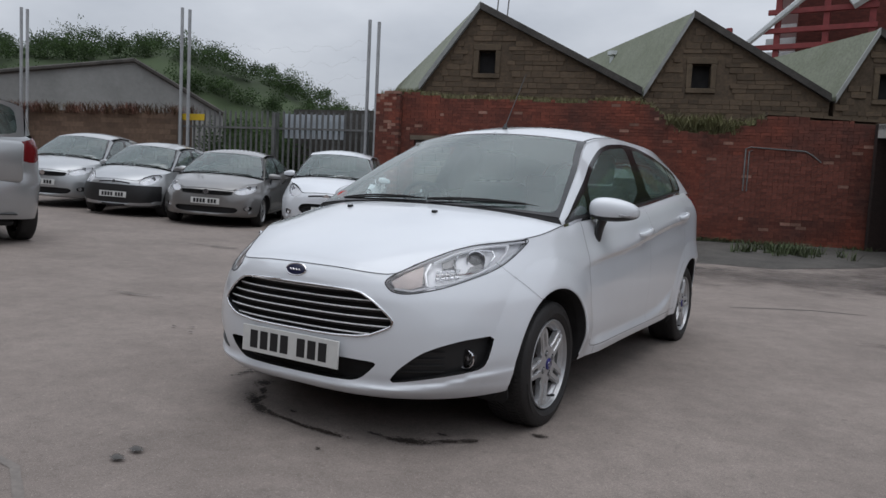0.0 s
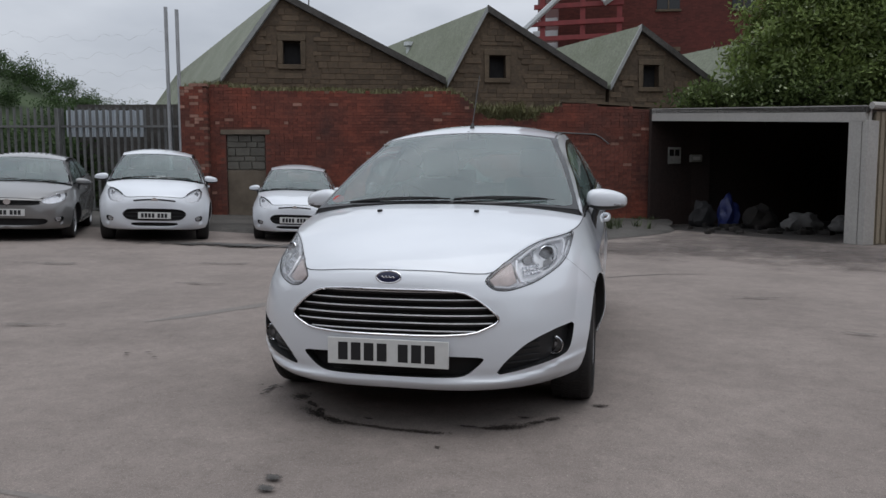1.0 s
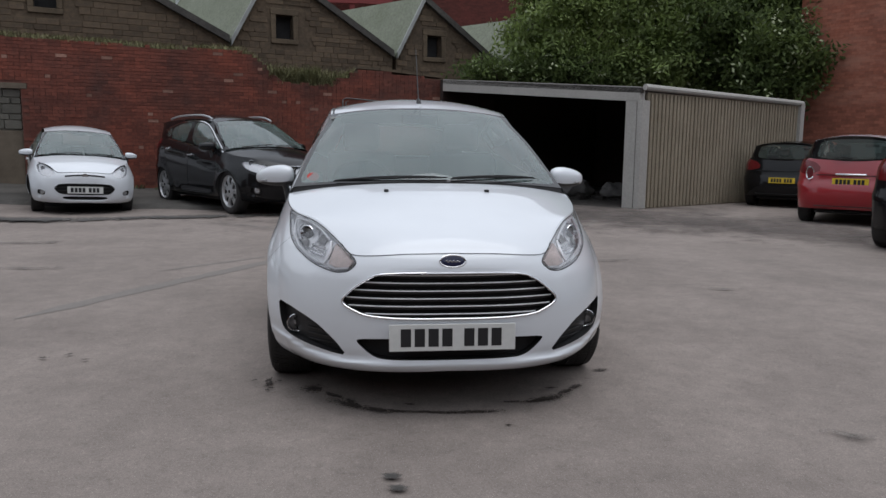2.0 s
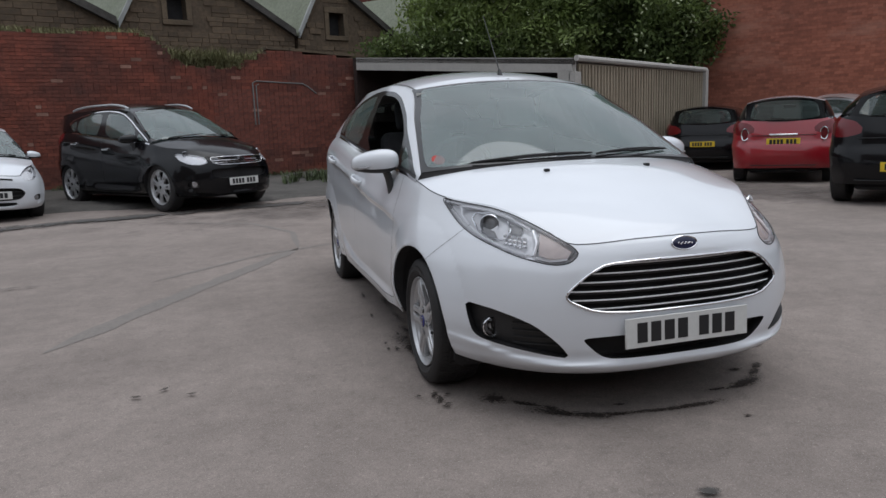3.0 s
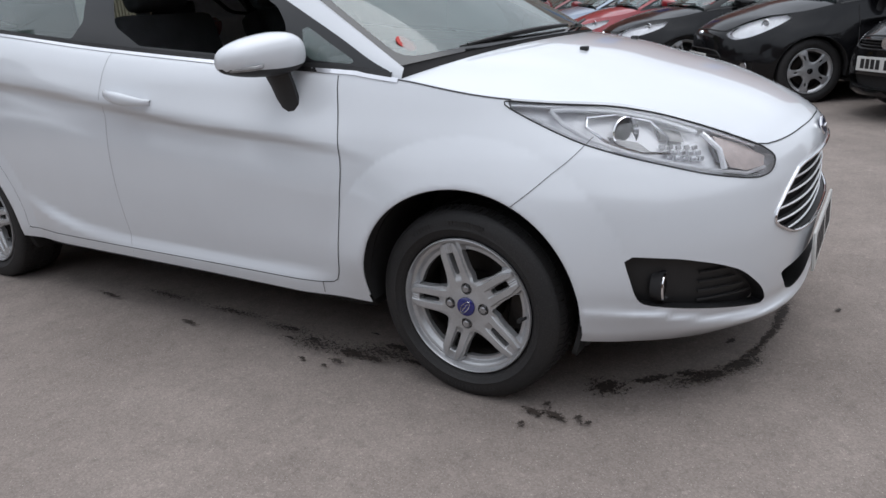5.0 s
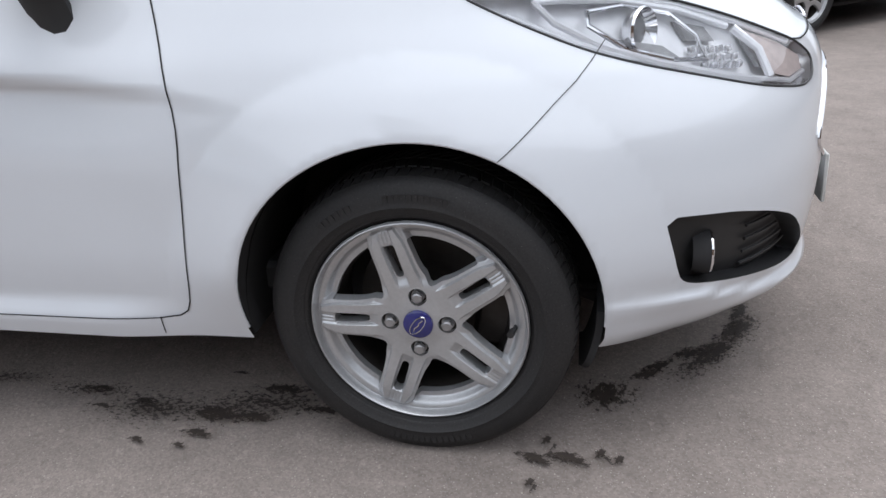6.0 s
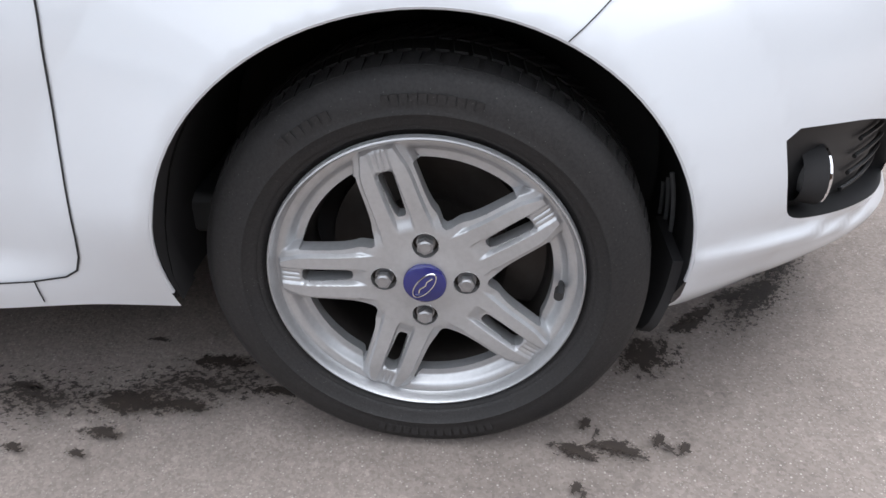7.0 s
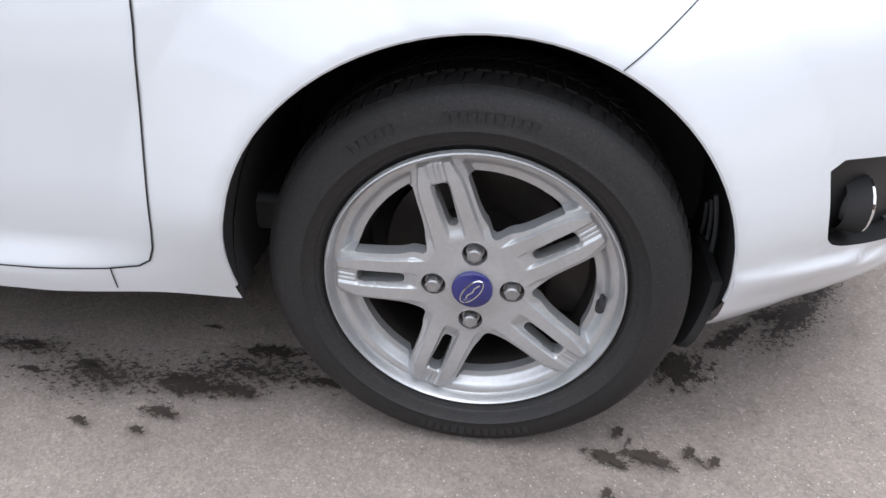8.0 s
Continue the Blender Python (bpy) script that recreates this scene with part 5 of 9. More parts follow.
# ---- red brick mill and steel stair behind ----
far = tagged(empty("red_mill"), "tall red brick mill building behind the gables", "building")
bm = bmesh.new()
A, B = Vector((-1.9, 32.9, 0)), Vector((30, 39, 0))
slab(bm, A, B, 0, 19, 0, 19, 12)
plane_uv(part("wall", bm, M["far_red"], far, "dark red brick wall", shade=False))
fd = (B - A).normalized()
fang = math.atan2(fd.y, fd.x)
for i in range(6):
    for j in range(3):
        p = A + fd * (5.3 + 3.6 * i)
        m = Matrix.Translation((p.x, p.y, 5.6 + 3.9 * j)) @ Matrix.Rotation(fang, 4, "Z")
        w = empty("window")
        w.parent = far
        bm = bmesh.new()
        box(bm, (-0.55, -0.03, 0), (0.55, 0.02, 1.9), 0, m)
        part("pane", bm, M["gloss_black"], w, "dark window glass", shade=False)
        bm = bmesh.new()
        for a, b in (((-0.62, -0.08, -0.1), (0.62, 0.0, 0.0)), ((-0.62, -0.06, 1.9), (0.62, 0.0, 2.1)), ((-0.03, -0.06, 0), (0.03, -0.02, 1.9)), ((-0.55, -0.06, 0.9), (0.55, -0.02, 0.96))):
            box(bm, a, b, 0, m)
        part("window_frame", bm, M["dressed"], w, "stone sill, lintel and bars", shade=False)
stair = tagged(empty("steel_stair"), "red-painted steel frame and stair beside the mill", "steel frame")
for x in (-4.6, -2.6, -0.7, 1.0):
    bm = bmesh.new()
    box(bm, (x - 0.12, 32.0, 0), (x + 0.12, 32.25, 12.0 if x > -3 else 9.0), 0.01)
    part("column", bm, M["red_steel"], stair)
for j, z in enumerate((5.2, 6.4, 7.2, 7.9, 8.6, 9.4, 10.2)):
    bm = bmesh.new()
    box(bm, (-4.4 + 0.28 * j, 31.9, z), (1.2, 32.05, z + 0.22), 0.01)
    part("beam", bm, M["red_steel"], stair)
for j, z in enumerate((7.0, 7.7, 8.3, 8.9)):
    bm = bmesh.new()
    box(bm, (-3.9 + 0.35 * j, 33.2, z), (-1.2, 33.3, z + 0.35), 0.01)
    part("louvre", bm, M["white_sheet"], stair, "white louvre sheet")
bm = bmesh.new()
rod(bm, (-5.2, 31.9, 7.0), (-1.0, 31.9, 10.6), 0.14, 6)
part("brace", bm, M["white_sheet"], stair, "pale sloping handrail")
bm = bmesh.new()
rod(bm, (0.2, 31.8, 9.6), (2.2, 31.8, 10.9), 0.28, 6)
part("canopy", bm, M["white_sheet"], stair, "white canopy edge")

# ---- tall brick wall to the east, its low terrace wall, fence and flags ----
E0, E1 = Vector((11.6, 15.4, 0)), Vector((25.5, -3.2, 0))
bm = bmesh.new()
slab(bm, E1, E0, 0, 7.0, 0, 7.0, -0.6)
tagged(plane_uv(part("wall_east", bm, M["orange_brick"], shade=False)), "tall weathered orange-red brick mill wall", kind="structure")
ed = (E1 - E0).normalized()
en = Vector((ed.y, -ed.x, 0))
for s in (9.5, 11.2):
    p = E0 + ed * s + en * 0.1
    bm = bmesh.new()
    rod(bm, (p.x, p.y, 0), (p.x, p.y, 6.9), 0.06, 8)
    tagged(part("drainpipe", bm, M["bank"]), "dark iron drainpipe on the brick wall", "drainpipe")
T0, T1 = E0 + ed * 9.2 + en * 1.2, E0 + ed * 23 + en * 2.4
bm = bmesh.new()
slab(bm, T1, T0, 0, 1.95, 0, 1.55, -0.3)
tagged(part("wall_terrace", bm, M["block"], shade=False), "low grey concrete terrace wall", kind="structure")
palisade("terrace_fence", "grey steel palisade fence on the terrace wall", T0 + ed * 4.5 - en * 0.1, T1 - en * 0.1, 1.75, 2.75, 0.18)
for s, g in ((2.2, 1), (2.55, 0), (6.2, 1), (6.55, 0)):
    p = T0 + ed * s + en * 0.5
    bm = bmesh.new()
    rod(bm, (p.x, p.y, 0), (p.x, p.y, 5.2), 0.03, 8)
    fp = tagged(empty("flag_pole"), "thin pale flag pole beside the terrace wall", "flag pole", group="flag poles")
    part("pole", bm, M["white_sheet"], fp)
    if g:
        v, f = [], []
        for i in range(8):
            for j in range(6):
                v.append((p.x + ed.x * 0.09 * i + 0.05 * math.sin(i + j * 0.4), p.y + ed.y * 0.09 * i, 5.1 - 0.32 * j - 0.03 * i))
        f = [(i * 6 + j, i * 6 + 6 + j, i * 6 + 7 + j, i * 6 + 1 + j) for i in range(7) for j in range(5)]
        solid("flag", v, f, M["flag_blue"], fp, "limp blue cloth flag")
# unseen closing walls behind the camera, added to cut low sky light
bm = bmesh.new()
slab(bm, Vector((-19, -19, 0)), Vector((26, -19, 0)), 0, 8, 0, 8, -0.4)
tagged(plane_uv(part("wall_south", bm, M["far_stone"], shade=False)), "plain stone wall closing the yard", kind="structure")
bm = bmesh.new()
slab(bm, Vector((-18.6, -19, 0)), Vector((-18.6, 1.5, 0)), 0, 11, 0, 11, 0.4)
tagged(plane_uv(part("wall_yard_side", bm, M["far_stone"], shade=False)), "plain stone wall closing the yard's side", kind="structure")


# ---- cars: one family of bodies, shaped by smooth profiles ----
def step(a, b, x):
    t = np.clip((np.asarray(x, float) - a) / (b - a), 0, 1)
    return t * t * (3 - 2 * t)


Y0, Y1, WB = 0.35, 2.45, 2.489
ARCH_Z, ARCH_R = 0.29, 0.328
nose = spline((0.15, -0.69), (0.19, -0.735), (0.215, -0.768), (0.24, -0.782), (0.27, -0.772), (0.31, -0.778), (0.41, -0.788), (0.50, -0.792), (0.58, -0.790), (0.64, -0.782), (0.68, -0.764), (0.72, -0.72), (0.9, -0.5))
tail = spline((0.15, 3.0), (0.22, 3.06), (0.35, 3.12), (0.5, 3.14), (0.62, 3.12), (0.7, 3.08), (0.85, 3.05), (1.1, 2.98))
side_door = spline((0.12, 0.74), (0.17, 0.772), (0.20, 0.79), (0.23, 0.802), (0.27, 0.812), (0.32, 0.820), (0.40, 0.829), (0.50, 0.834), (0.60, 0.832), (0.66, 0.829), (0.70, 0.828), (0.725, 0.827), (0.75, 0.824), (0.80, 0.812), (0.86, 0.778), (0.885, 0.752), (0.95, 0.72))
side_wing = spline((0.12, 0.74), (0.2, 0.798), (0.3, 0.827), (0.42, 0.840), (0.55, 0.840), (0.65, 0.831), (0.72, 0.815), (0.80, 0.785), (0.86, 0.76), (0.885, 0.748), (0.95, 0.72))
power = spline((0.15, 2.6), (0.3, 3.0), (0.45, 2.9), (0.58, 2.65), (0.68, 2.35), (0.8, 2.2), (0.95, 2.2))
belt = spline((0.2, 0.885), (0.8, 0.937), (1.47, 0.995), (2.27, 1.078), (2.7, 1.10), (3.0, 1.06))
lift = spline((0.2, 0.0), (0.8, 0.052), (1.47, 0.11), (2.27, 0.193), (3.0, 0.2))

_phi = np.linspace(0, math.pi / 2, 2000)
_cx, _cy = 0.83 * np.sin(_phi) ** (2 / 2.75), 1.14 * np.cos(_phi) ** (2 / 2.75)
_arc = np.concatenate(([0], np.cumsum(np.hypot(np.diff(_cx), np.diff(_cy)))))
S1 = _arc[-1]
S2 = S1 + Y1 - Y0
_rx, _ry = 0.8 * np.sin(_phi) ** (2 / 3.4), 0.68 * np.cos(_phi) ** (2 / 3.4)
_rarc = np.concatenate(([0], np.cumsum(np.hypot(np.diff(_rx), np.diff(_ry)))))
S3 = S2 + _rarc[-1]


LIP_S, LIP_Z = (0.32, 0.44, 0.57, 0.70, 0.80, 0.865, 0.93), (0.237, 0.24, 0.251, 0.27, 0.290, 0.298, 0.306)


shoulder = spline((0.20, 0.67), (0.30, 0.695), (0.45, 0.720), (0.65, 0.738), (1.0, 0.766), (1.43, 0.820), (2.03, 0.888), (2.4, 0.905))
swage = spline((0.40, 0.335), (0.85, 0.328), (1.30, 0.328), (1.64, 0.348), (1.86, 0.392), (2.1, 0.47))


def half_width(y, z):
    k = step(0.45, 1.1, y)
    zz = z - lift(y) * np.clip((z - 0.28) / 0.6, 0, 1)
    w = side_wing(zz) * (1 - k) + side_door(zz) * k
    # the shoulder crease, undercut below, and the swage that kicks out above the sill
    d = z - shoulder(y)
    crest = np.where(d > 0, np.exp(-(np.maximum(d, 0) / 0.055) ** 2), 1 - 1.45 * step(0, 0.034, -d) + 0.45 * step(0.034, 0.17, -d))
    w = w + 0.013 * crest * step(0.22, 0.62, y) * (1 - step(2.05, 2.45, y))
    d = z - swage(y)
    w = w + 0.019 * step(0, 0.055, -d) * step(0.40, 0.60, y) * (1 - step(1.85, 2.12, y))
    for yc in (0.0, WB):
        r = np.hypot(y - yc, z - ARCH_Z)
        flare = np.exp(-((np.minimum(r, 0.335) - 0.335) / 0.05) ** 2) * (1 - np.clip((r - 0.335) / 0.118, 0, 1))
        w = w + (0.017 + 0.006 * (yc == 0.0) * step(0.62, 0.45, z)) * flare * np.where(y > yc, step(0.23, 0.40, z), z > 0.14)
    return w


def arch_ring(yc, t):
    """The wheel arch's edge, drawn in a little low down behind the front wheel."""
    dy, z = ARCH_R * np.cos(t), ARCH_Z + ARCH_R * np.sin(t)
    if yc == 0.0:
        dy = np.where(dy > 0, dy - 0.022 * np.clip(((0.6 - z) / 0.3) ** 2, 0, 0.45), dy)
    return np.stack((yc + dy, z), -1)


def wrap(s, z):
    """The lower body: s runs round the plan from the middle of the nose to the middle of the tail."""
    s, z = np.broadcast_arrays(np.asarray(s, float), np.asarray(z, float))
    n = power(z)
    ph = np.interp(s, _arc, _phi)
    yf = nose(z)
    y = np.where(s < S1, Y0 - (Y0 - yf) * np.cos(ph) ** (2 / n), np.minimum(Y0 + s - S1, Y1))
    pr = np.interp(S3 - s, _rarc, _phi)
    rear = s > S2
    y = np.where(rear, Y1 + (tail(z) - Y1) * np.cos(pr) ** (2 / 3.4), y)
    w = half_width(np.where(s < S1, y, np.minimum(y, Y1)), z)
    w1 = half_width(np.full_like(y, Y1), z)
    x = np.where(s < S1, w * np.sin(ph) ** (2 / n), np.where(rear, w1 * np.sin(pr) ** (2 / 3.4), w))
    # the jutting lip along the foot of the front bumper
    up = z - np.interp(s, LIP_S, LIP_Z)
    out = np.where(up < 0, 0.008 * step(-0.055, 0.0, up), 0.008 - 0.011 * step(0.0, 0.016, up) + 0.003 * step(0.018, 0.06, up))
    k = 1 + np.interp(s, (0.0, 0.25, 0.4, 0.85, 0.95, 1.02), (0.2, 0.5, 1.0, 1.0, 0.5, 0.0)) * out / np.maximum(np.hypot(x, y - Y0), 0.2)
    return np.stack((x * k, Y0 + (y - Y0) * k, z), -1)


_ss = np.linspace(0, S3, 900)


def s_at_y(y, z):
    out = []
    for a, b in zip(*np.broadcast_arrays(np.atleast_1d(y).astype(float), np.atleast_1d(z).astype(float))):
        out.append(np.interp(a, wrap(_ss, np.full_like(_ss, b))[:, 1], _ss))
    return np.array(out)


def s_at_x(x, z):
    out = []
    k = np.linspace(0, S1, 500)
    for a, b in zip(*np.broadcast_arrays(np.atleast_1d(x).astype(float), np.atleast_1d(z).astype(float))):
        out.append(np.interp(a, wrap(k, np.full_like(k, b))[:, 0], k))
    return np.array(out)


def sz_from_xz(pts):
    p = np.array(pts, float)
    return np.stack((s_at_x(p[:, 0], p[:, 1]), p[:, 1]), 1)


def sz_from_yz(pts):
    p = np.array(pts, float)
    return np.stack((s_at_y(p[:, 0], p[:, 1]), p[:, 1]), 1)


# the top edge of the lower body: bonnet seam, lamp tops, wing and belt line
_tops = [(0.0, 0.703), (0.21, 0.70), (0.458, 0.686), (0.568, 0.745), (0.66, 0.785), (0.754, 0.809), (0.91, 0.822), (1.04, 0.836)]
_tops += [(s_at_y(y, z)[0], z) for y, z in ((0.2, 0.885), (0.8, 0.937), (1.47, 0.995), (2.27, 1.078))]
_tops += [(S2 + 0.3, 1.10), (S2 + 0.7, 1.06), (S3, 1.03)]
top = spline(*_tops)
sill = spline((0, 0.205), (0.4, 0.197), (0.75, 0.195), (1.0, 0.215), (1.3, 0.235), (S1, 0.24), (S2, 0.242), (S2 + 0.4, 0.25), (S3, 0.26))
S_CORNER = _tops[2][0]
S_COWL = float(s_at_y(0.2, 0.885)[0])


def edge(s):
    return wrap(s, top(s))


def bow(c, e, a, ky=2.0, kz=2.2):
    """A curve from the centre line c out to e, at a from 0 to 1."""
    c, e, a = np.asarray(c, float), np.asarray(e, float), np.asarray(a, float)[..., None]
    x = c[..., :1] + (e[..., :1] - c[..., :1]) * a
    y = c[..., 1:2] + (e[..., 1:2] - c[..., 1:2]) * np.abs(a) ** ky
    z = c[..., 2:] + (e[..., 2:] - c[..., 2:]) * np.abs(a) ** kz
    return np.concatenate((x, y, z), -1)


bonnet_z = spline((-0.735, 0.703), (-0.69, 0.738), (-0.6, 0.783), (-0.45, 0.838), (-0.3, 0.882), (-0.155, 0.920), (0.0, 0.948), (0.1, 0.96))


def bonnet(a, q):
    a, q = np.broadcast_arrays(np.asarray(a, float), np.asarray(q, float))
    yc = -0.722 + 0.732 * q
    c = np.stack((0 * q, yc, bonnet_z(yc)), -1)
    c0 = edge(0 * q)
    c = np.where(q[..., None] <= 0, c0, c)
    e = edge(S_CORNER + q * (S_COWL - S_CORNER))
    p = bow(c, e, a, 2.0, 2.6)
    first = edge(a * S_CORNER)
    base = bow(np.broadcast_to(edge(np.zeros(1)), first.shape), np.broadcast_to(edge(np.array([S_CORNER])), first.shape), a, 2.0, 2.6)
    return p + (first - base) * ((1 - q) ** 8)[..., None]


# the cabin: belt line below, pillar and roof rail above
rail_z = spline((0.2, 0.912), (0.4, 1.027), (0.6, 1.140), (0.8, 1.247), (0.975, 1.330), (1.2, 1.368), (1.47, 1.385), (2.0, 1.380), (2.65, 1.332), (2.95, 1.27))
rail_x = spline((0.2, 0.725), (0.6, 0.638), (0.975, 0.552), (1.2, 0.558), (1.47, 0.568), (2.0, 0.570), (2.65, 0.53), (2.95, 0.495))


def belt_point(y):
    y = np.asarray(y, float)
    k = np.linspace(S_COWL - 0.05, S3 - 0.02, 400)
    e = edge(k)
    return np.stack((np.interp(y, e[:, 1], e[:, 0]), y, np.interp(y, e[:, 1], e[:, 2])), -1)


def rail_point(y):
    return np.stack((rail_x(y), y, rail_z(y)), -1)


def cabin(y, z):
    y, z = np.broadcast_arrays(np.asarray(y, float), np.asarray(z, float))
    b, t = belt_point(y), rail_point(y)
    w = np.clip((z - b[..., 2]) / np.maximum(t[..., 2] - b[..., 2], 1e-4), 0, 1)
    h = np.clip((t[..., 2] - b[..., 2]) / 0.35, 0, 1)
    x = b[..., 0] + (t[..., 0] - b[..., 0]) * w + 0.022 * h * 4 * w * (1 - w)
    return np.stack((x, y, z), -1)


ROOF_END = 2.99
roof_z = spline((0.86, 1.368), (1.0, 1.405), (1.3, 1.450), (1.7, 1.472), (2.3, 1.455), (2.8, 1.405), (3.0, 1.375))


def screen(a, r):
    """The windscreen, a from the middle to the pillar, r from the cowl to the roof."""
    a, r = np.broadcast_arrays(np.asarray(a, float), np.asarray(r, float))
    c = np.stack((0 * r, 0.035 + 0.825 * r, 0.957 + 0.411 * r + 0.05 * 4 * r * (1 - r) * 0.5), -1)
    return bow(c, rail_point(0.21 + 0.765 * r), a, 2.0, 2.2)


def roof(a, q):
    a, q = np.broadcast_arrays(np.asarray(a, float), np.asarray(q, float))
    yc = 0.86 + (ROOF_END + 0.03 - 0.86) * q
    return bow(np.stack((0 * q, yc, roof_z(yc)), -1), rail_point(0.975 + 1.925 * q), a, 2.0, 2.2)


def hatch(a, r):
    """The tailgate glass, r from the tailgate up to the roof."""
    a, r = np.broadcast_arrays(np.asarray(a, float), np.asarray(r, float))
    e = edge(np.array([S3]))[0]
    c = np.stack((0 * r, e[1] + (ROOF_END - e[1]) * r, e[2] + (float(roof_z(3.0)) - 0.015 - e[2]) * r), -1)
    b, t = belt_point(np.array([2.9]))[0], rail_point(np.array([2.9]))[0]
    q = b + (t - b) * r[..., None]
    return bow(c, q, a, 3.0, 2.2)


def ribbon(surf, path, width, lift_by=0.0012, mirror=True):
    """A narrow strip along a path on a surface."""
    p = np.array(path, float)
    k = max(6, int(np.hypot(*np.diff(p, axis=0).T).sum() / 0.03))
    t = np.linspace(0, 1, k)
    u = np.linspace(0, 1, len(p))
    s, z = np.interp(t, u, p[:, 0]), np.interp(t, u, p[:, 1])
    e = 1e-3
    c = surf(s, z)
    du, dv = surf(s + e, z) - surf(s - e, z), surf(s, z + e) - surf(s, z - e)
    n = np.cross(du, dv)
    n /= np.maximum(np.linalg.norm(n, axis=1, keepdims=True), 1e-9)
    n *= np.where((n * (c - np.array([0, 1.2, 0.6]))).sum(1, keepdims=True) < 0, -1, 1)
    g = np.gradient(c, axis=0)
    w = np.cross(n, g)
    w /= np.maximum(np.linalg.norm(w, axis=1, keepdims=True), 1e-9)
    c = c + n * lift_by
    v = np.concatenate((c - w * width / 2, c + w * width / 2))
    f = [(i, i + 1, k + i + 1, k + i) for i in range(k - 1)]
    if mirror:
        m = len(v)
        v = np.vstack((v, v * np.array([-1, 1, 1])))
        f = f + [tuple(reversed([i + m for i in q])) for q in f]
    return v, f


def spaced(a, b, cell):
    return np.linspace(a, b, max(3, int(round((b - a) / cell)) + 1))


GRILLE = outline([(-0.29, 0.624), (0.29, 0.624), (0.375, 0.58), (0.452, 0.512), (0.445, 0.485), (0.33, 0.435), (-0.33, 0.435), (-0.445, 0.485), (-0.452, 0.512), (-0.375, 0.58)], 0.012, 2)
INTAKE = outline([(-0.40, 0.352), (0.40, 0.352), (0.385, 0.325), (0.315, 0.262), (0.2, 0.258), (-0.2, 0.258), (-0.315, 0.262), (-0.385, 0.325)], 0.012, 2)


def half_outline(poly):
    """The part of a mirror-alike outline with x from 0 outwards, closed a little past the middle."""
    p = poly[poly[:, 0] >= -1e-6]
    a = np.arctan2(p[:, 1] - p[:, 1].mean(), p[:, 0] - 0.1)
    p = p[np.argsort(a)]
    lo, hi = p[p[:, 1] < p[:, 1].mean()], p[p[:, 1] >= p[:, 1].mean()]
    zb, zt = lo[np.argmin(lo[:, 0]), 1], hi[np.argmin(hi[:, 0]), 1]
    s = sz_from_xz(p)
    k = int(np.argmax(np.diff(np.append(a[np.argsort(a)], a.min() + 2 * math.pi))))
    s = np.roll(s, -(k + 1), 0)
    return np.vstack(([[-0.05, zb]], s, [[-0.05, zt]]))


LAMP = outline([(1.045, 0.829), (0.91, 0.815), (0.754, 0.802), (0.66, 0.778), (0.568, 0.738), (0.463, 0.679), (0.433, 0.652), (0.457, 0.619), (0.515, 0.612), (0.64, 0.635), (0.756, 0.671), (0.83, 0.696), (0.89, 0.724), (0.957, 0.769)], 0.01, 2)
FOG_SZ = outline([(0.877, 0.440), (0.876, 0.452), (0.862, 0.4535), (0.80, 0.449), (0.73, 0.442), (0.63, 0.42), (0.55, 0.391), (0.462, 0.326), (0.425, 0.274), (0.435, 0.268), (0.50, 0.276), (0.61, 0.293), (0.76, 0.311), (0.823, 0.321), (0.848, 0.338)], 0.012, 1)
HATCH_FACE = (GRILLE, INTAKE, LAMP)
HATCH_FOG = FOG_SZ
SMALL_FOG = outline([(0.79, 0.402), (0.70, 0.402), (0.61, 0.388), (0.585, 0.345), (0.62, 0.318), (0.74, 0.318), (0.80, 0.34)], 0.014, 1)
WIDE_FACE = (outline([(-0.37, 0.515), (0.37, 0.515), (0.455, 0.445), (0.44, 0.405), (0.36, 0.338), (-0.36, 0.338), (-0.44, 0.405), (-0.455, 0.445)], 0.014, 2),
             outline([(-0.34, 0.310), (0.34, 0.310), (0.36, 0.288), (0.31, 0.254), (-0.31, 0.254), (-0.36, 0.288)], 0.014, 1),
             outline([(1.00, 0.822), (0.91, 0.812), (0.754, 0.792), (0.66, 0.764), (0.56, 0.722), (0.50, 0.688), (0.485, 0.652), (0.53, 0.615), (0.60, 0.602), (0.70, 0.618), (0.80, 0.658), (0.88, 0.71), (0.95, 0.77)], 0.014, 1))
SLIM_FACE = (outline([(-0.40, 0.662), (0.40, 0.662), (0.425, 0.635), (0.40, 0.600), (0.30, 0.588), (-0.30, 0.588), (-0.40, 0.600), (-0.425, 0.635)], 0.014, 1),
             outline([(-0.48, 0.375), (0.48, 0.375), (0.52, 0.34), (0.47, 0.275), (0.3, 0.262), (-0.3, 0.262), (-0.47, 0.275), (-0.52, 0.34)], 0.014, 1),
             outline([(0.99, 0.785), (0.87, 0.770), (0.72, 0.748), (0.57, 0.712), (0.475, 0.672), (0.465, 0.622), (0.56, 0.603), (0.70, 0.622), (0.84, 0.66), (0.93, 0.715)], 0.014, 1))
TALL_FACE = (outline([(-0.40, 0.695), (0.40, 0.695), (0.43, 0.665), (0.405, 0.615), (0.30, 0.595), (-0.30, 0.595), (-0.405, 0.615), (-0.43, 0.665)], 0.014, 1),
             outline([(-0.44, 0.545), (0.44, 0.545), (0.47, 0.51), (0.42, 0.435), (0.3, 0.425), (-0.3, 0.425), (-0.42, 0.435), (-0.47, 0.51)], 0.014, 1),
             outline([(0.93, 0.765), (0.80, 0.752), (0.62, 0.722), (0.505, 0.690), (0.50, 0.630), (0.58, 0.598), (0.72, 0.606), (0.84, 0.648), (0.91, 0.70)], 0.014, 1))
FACE_PLATE, FACE_BARS = 0.362, 6


